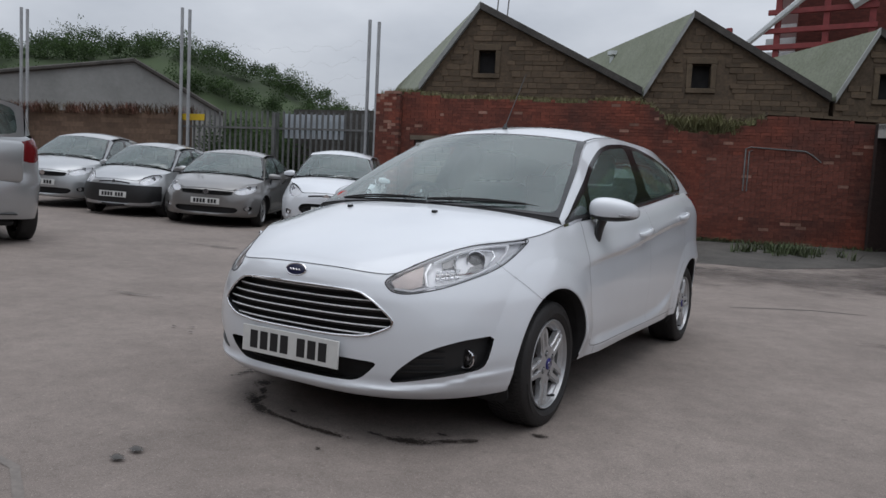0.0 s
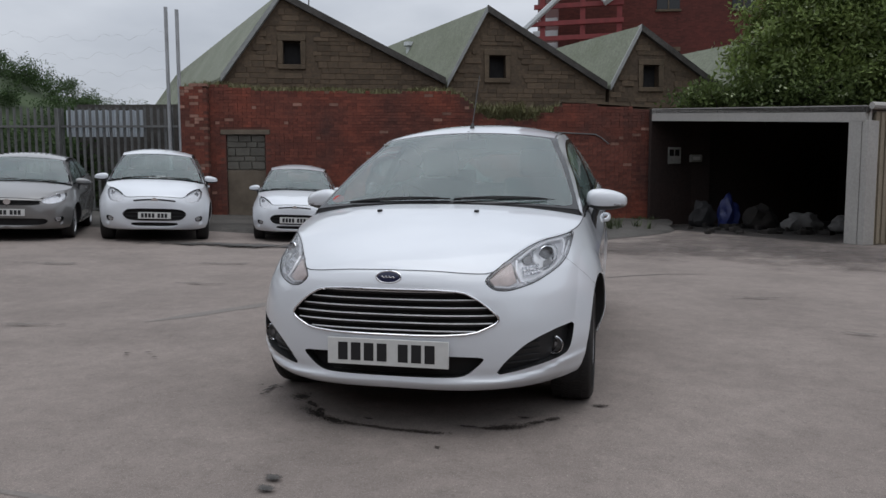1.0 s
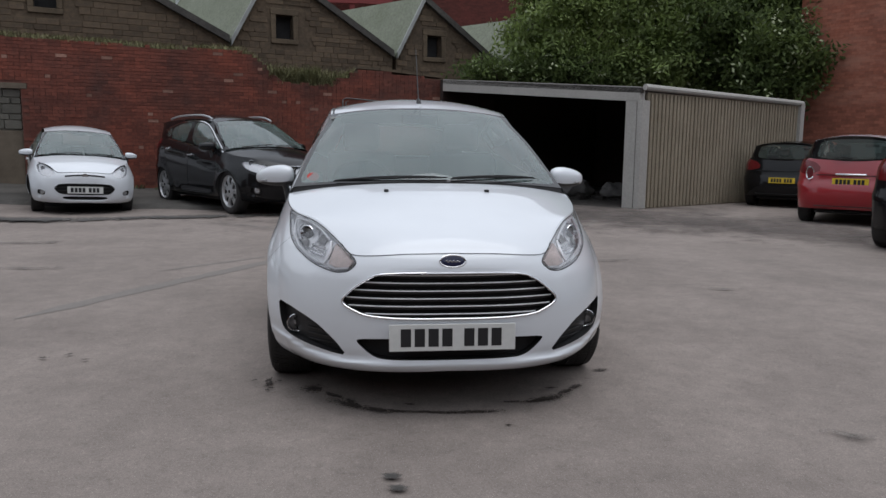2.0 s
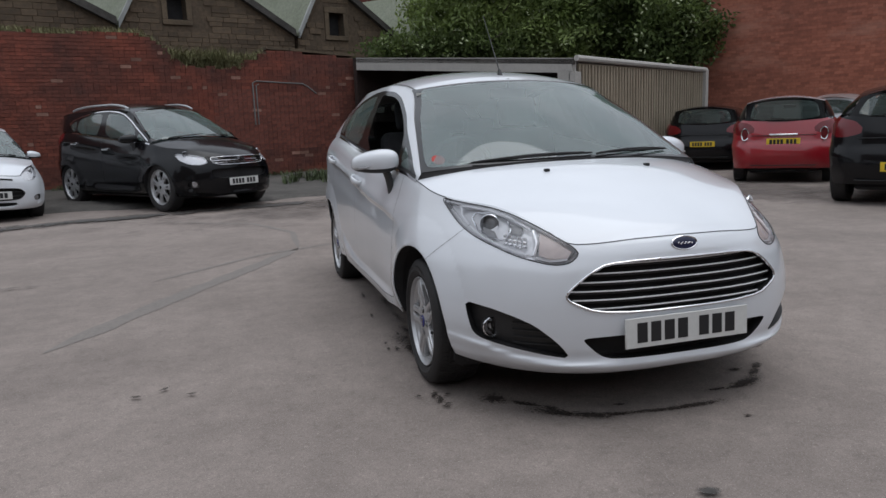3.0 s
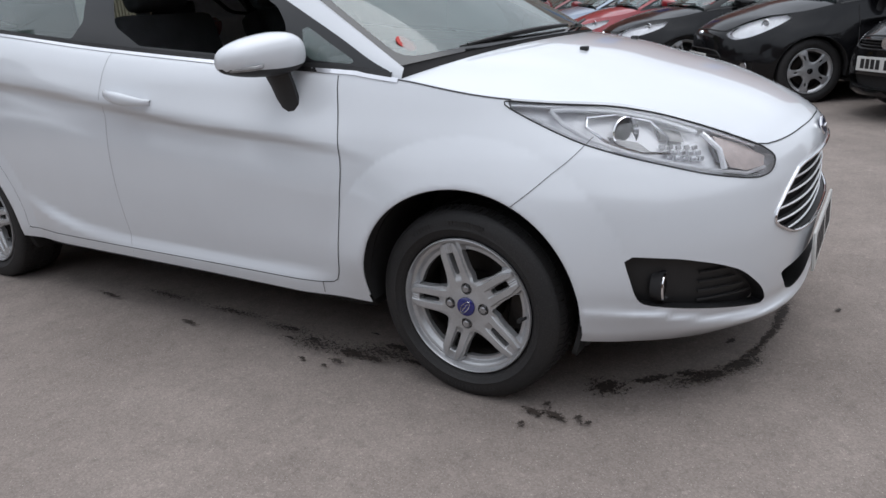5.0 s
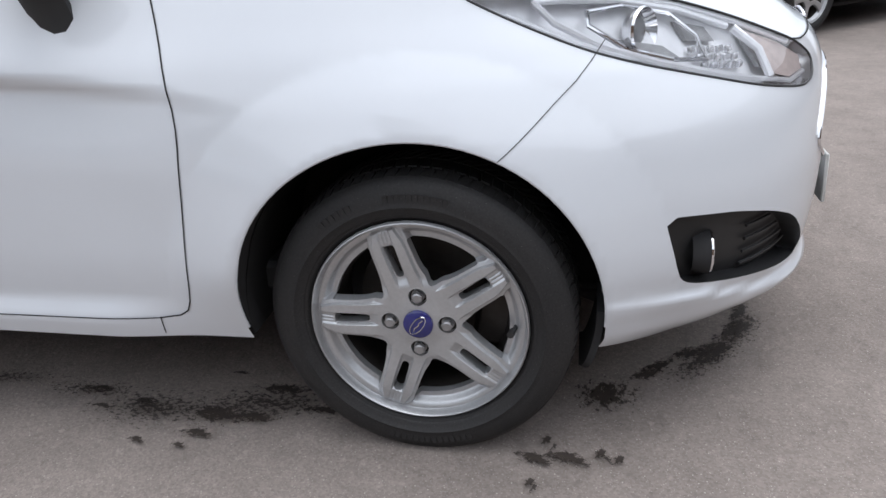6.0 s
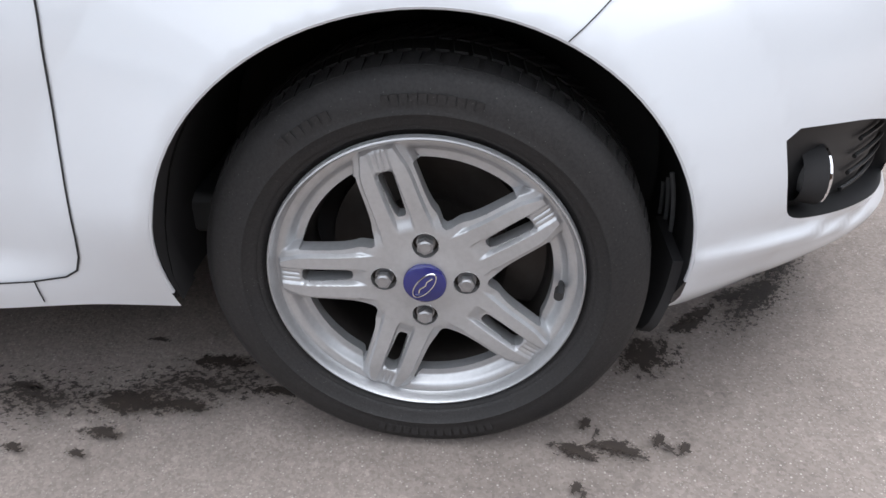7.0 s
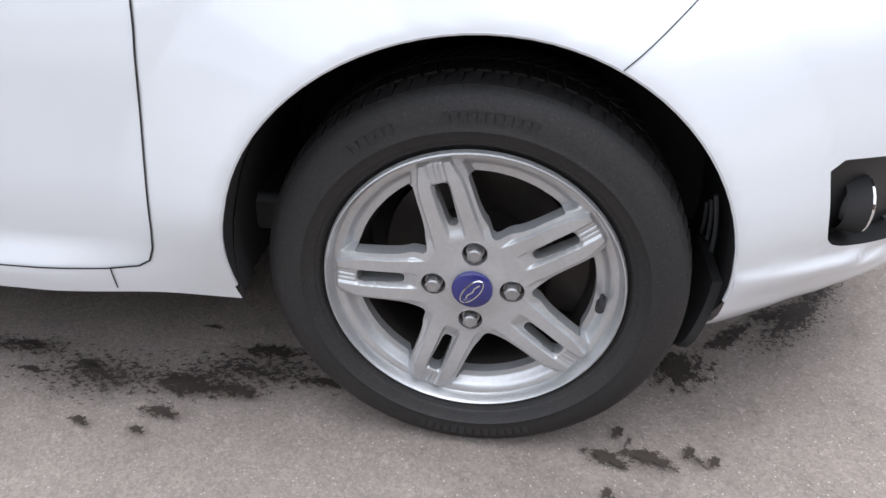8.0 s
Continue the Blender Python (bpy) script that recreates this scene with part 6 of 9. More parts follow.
def family(kind, face="hatch"):
    """Switches the upper body between the sleek and the upright kind, and the front between four faces."""
    global roof_z, rail_z, rail_x, ROOF_END, GRILLE, INTAKE, LAMP, FOG_SZ, FACE_PLATE, FACE_BARS
    FOG_SZ = HATCH_FOG if face == "hatch" else SMALL_FOG
    GRILLE, INTAKE, LAMP = {"hatch": HATCH_FACE, "wide": WIDE_FACE, "slim": SLIM_FACE, "tall": TALL_FACE}[face]
    FACE_PLATE, FACE_BARS = {"hatch": (0.362, 6), "wide": (0.415, 2), "slim": (0.47, 2), "tall": (0.375, 3)}[face]
    low = kind == "sleek"
    ROOF_END = 2.99 if low else 3.06
    end = ((2.0, 1.380), (2.65, 1.332), (2.95, 1.27)) if low else ((2.0, 1.385), (2.65, 1.37), (2.95, 1.345))
    rail_z = spline((0.2, 0.912), (0.4, 1.027), (0.6, 1.140), (0.8, 1.247), (0.975, 1.330), (1.2, 1.368), (1.47, 1.385), *end)
    wide = ((2.0, 0.570), (2.65, 0.53), (2.95, 0.495)) if low else ((2.0, 0.60), (2.65, 0.60), (2.95, 0.585))
    rail_x = spline((0.2, 0.725), (0.6, 0.638), (0.975, 0.552), (1.2, 0.558), (1.47, 0.568), *wide)
    back = ((2.3, 1.455), (2.8, 1.405), (3.0, 1.375)) if low else ((2.3, 1.47), (2.8, 1.45), (3.06, 1.43))
    roof_z = spline((0.86, 1.368), (1.0, 1.405), (1.3, 1.450), (1.7, 1.472), *back)


def wheel(name, radius, width, rim, paint, fine=1, spokes=5, twin=True, phase=-16.0, parent=None):
    """A wheel whose outer face looks along -x, its axle on the x axis: tyre, alloy, brake and nuts as parts."""
    w = empty(name)
    if parent is not None:
        w.parent = parent
    n = 96 if fine else 32
    hw = width / 2
    rs = radius - rim
    prof = [(hw * 0.72, rim - 0.012), (hw * 0.86, rim + 0.004), (hw * 0.97, rim + rs * 0.22), (hw * 1.02, rim + rs * 0.45), (hw * 0.99, rim + rs * 0.62), (hw * 0.93, rim + rs * 0.80), (hw * 0.84, rim + rs * 0.94), (hw * 0.70, radius - 0.003), (hw * 0.35, radius)]
    out = [(-a, r) for a, r in prof]
    if fine:
        lip = [(-hw * 0.90, rim + 0.006), (-hw * 0.915, rim + 0.010), (-hw * 0.93, rim + 0.0105), (-hw * 0.945, rim + 0.014)]
        mould = [(-hw * 1.006, rim + rs * 0.32), (-hw * 1.024, rim + rs * 0.335), (-hw * 1.024, rim + rs * 0.36), (-hw * 1.018, rim + rs * 0.37)]
        out = out[:2] + lip + out[2:3] + mould + out[3:]
    full = out + [(a, r) for a, r in reversed(prof)]
    v, f = lathe(full, n)
    tyre = solid("tyre", v, f, M["rubber"], w, "black rubber tyre with worn tread", 50)
    if fine:
        # worn moulded marks on the sidewall
        for a0, a1, count in ((-38, -24, 6), (-8, 16, 11), (160, 196, 14)):
            for i in range(count):
                bm = bmesh.new()
                box(bm, (-0.0006, -0.0042, -0.0065), (0.0006, 0.0042, 0.0065), 0.0, Matrix.Rotation(radians(a0 + (a1 - a0) * i / (count - 1)), 4, "X") @ Matrix.Translation((-hw * 1.012, 0, rim + rs * 0.55)))
                part("sidewall_mark", bm, M["rubber"], tyre, "raised worn mark")
        # tread blocks over the shoulder, with real grooves between them
        bm = bmesh.new()
        count = 84
        for i in range(count):
            t = 2 * math.pi * i / count
            m = Matrix.Rotation(t, 4, "X")
            for a0, a1 in ((-0.82, -0.52), (-0.44, -0.05), (0.05, 0.44), (0.52, 0.96)):
                sk = 0.006 if abs(a0) > 0.5 and a0 < 0 else -0.004
                drop = 0.006 if min(a0, -a1) < -0.8 else 0.0
                vs = []
                for a, lo in ((a0, a0 < -0.8), (a1, a1 > 0.9)):
                    r = radius + 0.002 - (drop if lo else 0)
                    for yy in (-0.0075, 0.0075):
                        for rr in (r - 0.012, r):
                            vs.append(bm.verts.new(m @ Vector((a * hw, yy + sk * (a / a0 if a0 else 1), rr))))
                for q in ((1, 3, 7, 5), (0, 1, 5, 4), (2, 6, 7, 3), (0, 2, 3, 1), (4, 5, 7, 6)):
                    bm.faces.new([vs[j] for j in q])
        part("tread", bm, M["rubber"], tyre, "tread blocks with grooves", 30)
    # rim: flange, well and barrel
    v, f = lathe([(-hw * 0.87, rim - 0.001), (-hw * 0.93, rim - 0.003), (-hw * 0.94, rim - 0.005), (-hw * 0.90, rim - 0.0075), (-hw * 0.83, rim - 0.008), (-hw * 0.70, rim - 0.014), (-hw * 0.60, rim - 0.030)], n)
    alloy = solid("rim", v, f, paint, w, "silver painted alloy rim", 35)
    v, f = lathe([(-hw * 0.60, rim - 0.030), (-hw * 0.4, rim - 0.042), (-hw * 0.2, rim - 0.046), (hw * 0.9, rim - 0.03)], n)
    solid("barrel", v, f, M["steel"], alloy, "brake-dusted inner barrel")
    # the face: spokes with slots, windows between them and pockets for the nuts
    deep = hw * 0.80
    wide = spline((0.06, 0.058), (0.0875, 0.0440), (0.10, 0.0405), (0.12, 0.0385), (0.150, 0.0375), (0.170, 0.0365)) if fine else spline((0.06, 0.027), (0.09, 0.0265), (0.13, 0.028), (0.165, 0.0345), (0.19, 0.044))

    def core(r):
        """Half the width of a spoke's raised top, drawn in towards its tip."""
        return np.interp(r, (0.06, 0.085, 0.11, 0.150, 0.165, 0.192), (0.0360, 0.0325, 0.0310, 0.0300, 0.0285, 0.0200))
    ax = [radians(phase + 360 / spokes * k) for k in range(spokes)]
    k_r = rim / 0.2095

    def polar(a, r, off=0.0):
        """(y, z) at radius r and sideways off along a spoke's axis; angles from the top towards -y."""
        return (-(r * math.sin(a) + off * math.cos(a)), r * math.cos(a) - off * math.sin(a))
    cuts = []
    r_in, r_out = (0.078 if twin else 0.07), (0.168 if fine else 0.182)
    steps = 22 if fine else 8
    for k in range(spokes):
        a0, a1 = ax[k], ax[k] + 2 * math.pi / spokes
        sh = 1.0 if twin else 0.62 * 5 / spokes + 0.1
        e0 = [polar(a0, r * k_r, float(wide(r)) * sh * k_r) for r in np.linspace(r_in + 0.010, r_out, steps)]
        e1 = [polar(a1, r * k_r, -float(wide(r)) * sh * k_r) for r in np.linspace(r_out, r_in + 0.010, steps)]
        t0 = a0 + math.asin(min(0.9, float(wide(r_out)) * sh / r_out)) + 0.02
        t1 = a1 - math.asin(min(0.9, float(wide(r_out)) * sh / r_out)) - 0.02
        arc = [polar(t, (r_out + 0.001) * k_r) for t in np.linspace(t0, t1, 9)]
        cuts.append(outline(e0 + arc + e1 + [polar((a0 + a1) / 2, r_in * k_r)], 0.006 if fine else 0.02, 1))
        if twin:
            cuts.append(outline([polar(a0, r * k_r, o * k_r) for r, o in ((0.100, -0.0072), (0.11, -0.0078), (0.13, -0.0088), (0.15, -0.0096), (0.158, -0.0098), (0.1625, -0.0080), (0.164, 0.0), (0.1625, 0.0080), (0.158, 0.0098), (0.15, 0.0096), (0.13, 0.0088), (0.11, 0.0078), (0.100, 0.0072), (0.0970, 0.0050), (0.0962, 0.0), (0.0970, -0.0050))], 0.005 if fine else 0.02, 1))
    if fine:
        for k in range(4):
            t = np.linspace(0, 2 * math.pi, 24, endpoint=False)
            c = polar(radians(90 * k + 2), 0.0522)
            cuts.append(np.stack((c[0] + 0.0165 * np.cos(t), c[1] + 0.0165 * np.sin(t)), 1))
    along_r = spline((0.0, 0.007), (0.03, 0.007), (0.055, 0.003), (0.085, 0.001), (0.12, 0.004), (0.155, 0.004), (0.18, 0.000), (0.195, -0.006), (0.203, -0.011))
    ring_r = spline((0.0, 0.0), (0.16, -0.028), (0.178, -0.024), (0.19, -0.012), (0.203, -0.006))

    def face(y, z):
        p = np.stack((np.asarray(y, float), np.asarray(z, float)), -1)
        r = np.hypot(p[:, 0], p[:, 1]) / k_r
        near = np.full(len(p), 9.0)
        for a in ax:
            u = -p[:, 0] * math.sin(a) + p[:, 1] * math.cos(a)
            w = np.abs(-p[:, 0] * math.cos(a) - p[:, 1] * math.sin(a)) / k_r
            near = np.minimum(near, np.where(u > 0, w - wide(r), 9.0))
        on = 1 - step(-0.001, 0.007, near)
        h = along_r(r) * on + np.where(r > 0.15, ring_r(r), along_r(r)) * (1 - on)
        gap = np.full(len(p), 9.0)
        for q in cuts:
            gap = np.minimum(gap, np.abs(signed(p, q)))
        h = h - 0.0045 * np.exp(-(gap / 0.0028) ** 2) * (r < 0.185)
        # a shallow groove frames each spoke's end
        if fine and twin:
            h = h - 0.0022 * np.exp(-((np.abs(near + 0.006)) / 0.0016) ** 2) * step(0.135, 0.16, r) * (r < 0.193)
        return np.stack((-deep - h, p[:, 0], p[:, 1]), -1)
    if fine and twin:
        arm = spline((0.0, 0.005), (0.03, 0.005), (0.055, 0.0025), (0.085, 0.003), (0.12, 0.0060), (0.16, 0.0075), (0.185, 0.0055), (0.203, 0.001))
        floor_r = spline((0.0, 0.006), (0.03, 0.006), (0.055, 0.003), (0.085, -0.002), (0.13, -0.010), (0.16, -0.0165), (0.172, -0.0180), (0.178, -0.0185), (0.183, -0.0130), (0.188, -0.0060), (0.196, -0.0030), (0.2055, -0.004))

        def face(y, z):
            """Proud straight spokes whose square ends lie over the rim, each with two ridges and a hollow between."""
            p = np.stack((np.asarray(y, float), np.asarray(z, float)), -1)
            r = np.hypot(p[:, 0], p[:, 1]) / k_r
            side, u = np.full(len(p), 9.0), np.zeros(len(p))
            for a in ax:
                d = (-p[:, 0] * math.sin(a) + p[:, 1] * math.cos(a)) / k_r
                o = np.abs(-p[:, 0] * math.cos(a) - p[:, 1] * math.sin(a)) / k_r
                hit = (d > 0) & (o < side)
                side, u = np.where(hit, o, side), np.where(hit, d, u)
            over = np.maximum(side - core(u), (u - 0.1905) * 0.9)
            on = 1 - np.clip(over / 0.0030, 0, 1)
            body = 1 - step(0.0105, 0.0145, over)
            root = 1 - step(0.070, 0.094, r)
            on, body = np.maximum(on, root), np.maximum(body, root)
            low = floor_r(r)
            # a hollow runs down each spoke: a ramp at the hub end, the slot, then three fine grooves to the tip
            ramp = step(0.074, 0.098, u) * (1 - step(0.160, 0.166, u)) * (1 - np.clip((side - 0.0095) / 0.0035, 0, 1))
            groove = 0.0030 * (1 - np.clip((side - 0.0095) / 0.0035, 0, 1)) * step(0.160, 0.166, u) + 0.0016 * np.exp(-((side - 0.0035) / 0.0014) ** 2) * step(0.164, 0.168, u)
            high = arm(r) - 0.0075 * ramp - groove
            mid = arm(r) - 0.0048 - 0.30 * np.maximum(over, 0)
            mid = np.maximum(mid, low)
            low = low * (1 - body) + mid * body
            h = low * (1 - on) + high * on
            return np.stack((-deep - h, p[:, 0], p[:, 1]), -1)
    nt, nr = (820, 40) if fine else (60, 14)
    th, rr = np.linspace(0, 2 * math.pi, nt + 1), np.linspace(0.001, 0.2055 * k_r, nr)
    if fine:
        rr = np.concatenate((np.linspace(0.001, 0.07, 16), np.linspace(0.072, 0.15, 42), np.linspace(0.1515, 0.2055, 40)))
    fs = Sheet(np.stack((rr[None] * np.cos(th[:, None]), rr[None] * np.sin(th[:, None])), -1), face)
    for q in cuts:
        fs.cut(q, 1)
    if fine and twin:
        # the grid follows the edges of each spoke's top, its bevel and its hollow
        us = np.linspace(0.088, 0.1905, 40)
        for a in ax:
            for grow in (0.0, 0.0030):
                half = [polar(a, u * k_r, (float(core(u)) + grow) * k_r) for u in us] + [polar(a, (0.1905 + grow / 0.9) * k_r, 0.0)]
                fs.cut(np.array(half + [polar(a, u * k_r, -(float(core(u)) + grow) * k_r) for u in us[::-1]]), 0)
            fs.cut(np.array([polar(a, u * k_r, o * k_r) for u, o in ((0.076, 0.0095), (0.13, 0.0095), (0.19, 0.0095), (0.19, -0.0095), (0.13, -0.0095), (0.076, -0.0095))]), 0)
    v, f = fs.build(0, mirror=False)
    v, f = list(map(tuple, v)), list(f)
    for q in cuts:
        rim0 = face(q[:, 0], q[:, 1])
        k = len(q)
        deepest = 0.022 if k != 24 else 0.016
        rim1 = rim0 + np.array([deepest, 0, 0])
        n0 = len(v)
        v += list(map(tuple, np.vstack((rim0, rim1))))
        f += [(n0 + i, n0 + (i + 1) % k, n0 + k + (i + 1) % k, n0 + k + i) for i in range(k)]
    hub = welded(v, f, paint, "wheel_face", alloy, "five split spokes in silver paint" if twin else "silver spoked wheel face", 35)
    v, f = lathe([(-deep - 0.004, 0.0275), (-deep - 0.0095, 0.0270), (-deep - 0.0115, 0.0245), (-deep - 0.0125, 0.0)], 32 if fine else 12)
    cap = solid("centre_cap", v, f, M["cap_blue"] if fine else M["gloss_black"], alloy, "dark blue round centre cap")
    if fine:
        ring = [( -deep - 0.0128, (0.021 * math.cos(t) * 0.62 - 0.0095 * math.sin(t) * 0.78) * -1, 0.021 * math.cos(t) * 0.78 + 0.0095 * math.sin(t) * 0.62) for t in [2 * math.pi * i / 40 for i in range(40)]]
        v, f = tube(ring, 0.0009, 5, True)
        v2, f2 = tube([(-deep - 0.0128, -(-0.009 + 0.0045 * i) + (0.0015 if i % 2 else -0.0015), -0.011 + 0.0055 * i) for i in range(5)], 0.0012, 5)
        solid("badge", list(v) + list(v2), f + [tuple(j + len(v) for j in q) for q in f2], M["chrome"], cap, "silver oval emblem")
    for k in range(4 if fine else 0):
        bm = bmesh.new()
        rod(bm, (-deep + 0.012, 0, 0.0522), (-deep + 0.004, 0, 0.0522), 0.0118, 20)
        rod(bm, (-deep + 0.0, 0, 0.0522), (-deep - 0.008, 0, 0.0522), 0.0108, 6)
        rod(bm, (-deep - 0.008, 0, 0.0522), (-deep - 0.0095, 0, 0.0522), 0.0088, 14, 0.007)
        bmesh.ops.transform(bm, matrix=Matrix.Rotation(radians(90 * k + 2), 4, "X"), verts=bm.verts)
        nut = part("wheel_nut", bm, M["nut"], alloy, "chrome wheel nut", 30)
        bm = bmesh.new()
        rod(bm, (-deep + 0.017, 0, 0.0522), (-deep + 0.0085, 0, 0.0522), 0.0163, 24)
        bmesh.ops.transform(bm, matrix=Matrix.Rotation(radians(90 * k + 2), 4, "X"), verts=bm.verts)
        part("nut_seat", bm, M["steel"], nut, "dark brake-dusted pocket", 30)
    # brake disc, drum face and caliper behind the spokes
    v, f = lathe([(0.0, 0.0), (0.0, 0.075), (0.012, 0.078), (0.013, 0.132), (0.03, 0.134), (0.03, 0.0)], 40 if fine else 14)
    disc = solid("brake_disc", v, f, M["steel"], w, "worn brake disc")
    v, f = lathe([(hw * 0.5, rim - 0.035), (hw * 0.5, 0.0)], 20)
    solid("backing_plate", v, f, M["void"], disc)
    if fine:
        bm = bmesh.new()
        box(bm, (-0.02, -0.165, -0.055), (0.06, -0.095, 0.06), 0.01, Matrix.Rotation(radians(10), 4, "X"))
        part("caliper", bm, M["steel"], disc)
        bm = bmesh.new()
        rod(bm, (-hw * 0.62, -0.172, -0.012), (-hw * 0.95, -0.166, -0.010), 0.0045, 8)
        rod(bm, (-hw * 0.80, -0.168, -0.010), (-hw * 0.98, -0.165, -0.009), 0.0062, 10)
        part("valve", bm, M["black_plastic"], alloy, "black tyre valve")
    return w


def letters(text, height, mat, parent, m, name="lettering", label=""):
    """Flat black letters as a mesh, at m."""
    c = bpy.data.curves.new(name, "FONT")
    c.body, c.size, c.extrude, c.align_x, c.align_y = text, height, 0.0008, "CENTER", "CENTER"
    tmp = bpy.data.objects.new("tmp", c)
    scene.collection.objects.link(tmp)
    me = bpy.data.meshes.new_from_object(tmp.evaluated_get(bpy.context.evaluated_depsgraph_get()))
    bpy.data.objects.remove(tmp)
    me.materials.clear()
    me.materials.append(mat)
    ob = new(name, me)
    ob.parent, ob.matrix_basis = parent, m
    return ob


def plate(parent, y, z, yellow=False, width=0.52, tilt=0.0, x=0.0, face=-1, scale=1.0):
    """A number plate with plain bars for its characters; face -1 looks along -y."""
    m = Matrix.Translation((x, y, z)) @ Matrix.Rotation(radians(tilt), 4, "X") @ Matrix.Rotation(0 if face < 0 else math.pi, 4, "Z")
    bm = bmesh.new()
    box(bm, (-width / 2, -0.004, -0.0555), (width / 2, 0.004, 0.0555), 0.002)
    p = part("number_plate", bm, M["plate_yellow" if yellow else "plate_white"], parent, ("yellow" if yellow else "white") + " number plate with black bars")
    p.matrix_basis = m
    k = width / 0.52
    for c in (0, 1, 2, 3, 4.6, 5.6, 6.6):
        x0 = (-0.213 + c * 0.0565) * k
        bm = bmesh.new()
        box(bm, (x0, -0.0052, -0.037), (x0 + 0.042 * k, -0.0042, 0.037))
        part("plate_bar", bm, M["ink"], p)
    return p


class Kit:
    """Scales the family body to one car and adds meshes to it."""

    def __init__(self, car, scale=(1, 1, 1)):
        self.car, self.k = car, np.array(scale, float)

    def add(self, name, vf, mat, label="", parent=None, angle=40, thick=0.0, weld=True):
        v, f = vf
        v = np.array([tuple(p) for p in v], float) * self.k
        if weld:
            return welded(v, f, mat, name, parent or self.car, label, angle, thick)
        return solid(name, v, f, mat, parent or self.car, label, angle)

    def sheet(self, name, sh, number, mat, label="", parent=None, sides=(1, -1)):
        """One region of a surface, with the surface's own normals."""
        v, f = sh.build(number, mirror=False)
        n = sh.normals(number)
        vs, fs, ns = [], [], []
        for sd in sides:
            k = sum(len(q) for q in vs)
            m = np.array([sd, 1, 1])
            vs.append(v * m * self.k)
            ns.append(n * m / self.k)
            pts, nor = v * m, n * m
            for q in f:
                a, b, c = (pts[q[i]] for i in range(3))
                if np.dot(np.cross(b - a, c - a), nor[list(q)].sum(0)) < 0:
                    q = tuple(reversed(q))
                fs.append(tuple(i + k for i in q))
        if not fs:
            return None
        ob = solid(name, np.vstack(vs), fs, mat, parent or self.car, label)
        nn = np.vstack(ns)
        nn[np.abs(np.vstack(vs)[:, 0]) < 1e-4, 0] = 0
        nn /= np.maximum(np.linalg.norm(nn, axis=1, keepdims=True), 1e-9)
        ob.data.normals_split_custom_set_from_vertices([tuple(map(float, q)) for q in nn])
        return ob

    def bm(self, name, bm, mat, label="", parent=None, angle=40):
        bmesh.ops.transform(bm, matrix=Matrix.Diagonal((*self.k, 1)), verts=bm.verts)
        return part(name, bm, mat, parent or self.car, label, angle)


def both(vf):
    v, f = vf
    v = np.array([tuple(p) for p in v], float)
    k = len(v)
    return np.vstack((v, v * np.array([-1, 1, 1]))), list(f) + [tuple(i + k for i in reversed(q)) for q in f]


def one_side(vf, side):
    v, f = vf
    v = np.array([tuple(p) for p in v], float)
    return (v, f) if side > 0 else (v * np.array([-1, 1, 1]), [tuple(reversed(q)) for q in f])


DLO = outline([(0.222, 0.897), (0.30, 0.930), (0.42, 0.995), (0.60, 1.085), (0.80, 1.183), (0.97, 1.262), (1.08, 1.304), (1.236, 1.338), (1.522, 1.361), (1.79, 1.356), (2.05, 1.325), (2.30, 1.281), (2.47, 1.243), (2.515, 1.225), (2.47, 1.165), (2.415, 1.098), (2.27, 1.082), (1.47, 1.002), (0.8, 0.944), (0.4, 0.909)], 0.014, 1)
W_QUARTER = outline([(0.34, 0.924), (0.45, 0.980), (0.572, 1.045), (0.535, 0.942), (0.45, 0.932)], 0.012, 1)
W_FRONT = outline([(0.590, 0.938), (0.645, 1.075), (0.80, 1.155), (0.97, 1.238), (1.08, 1.281), (1.2, 1.308), (1.475, 1.334), (1.468, 1.300), (1.385, 1.006), (0.8, 0.956)], 0.012, 1)
W_REAR = outline([(1.583, 1.024), (1.588, 1.332), (1.80, 1.330), (2.03, 1.296), (2.235, 1.258), (2.20, 1.092), (1.9, 1.056)], 0.012, 1)
W_FIX = outline([(2.245, 1.100), (2.27, 1.248), (2.36, 1.232), (2.455, 1.212), (2.39, 1.118), (2.33, 1.106)], 0.012, 1)


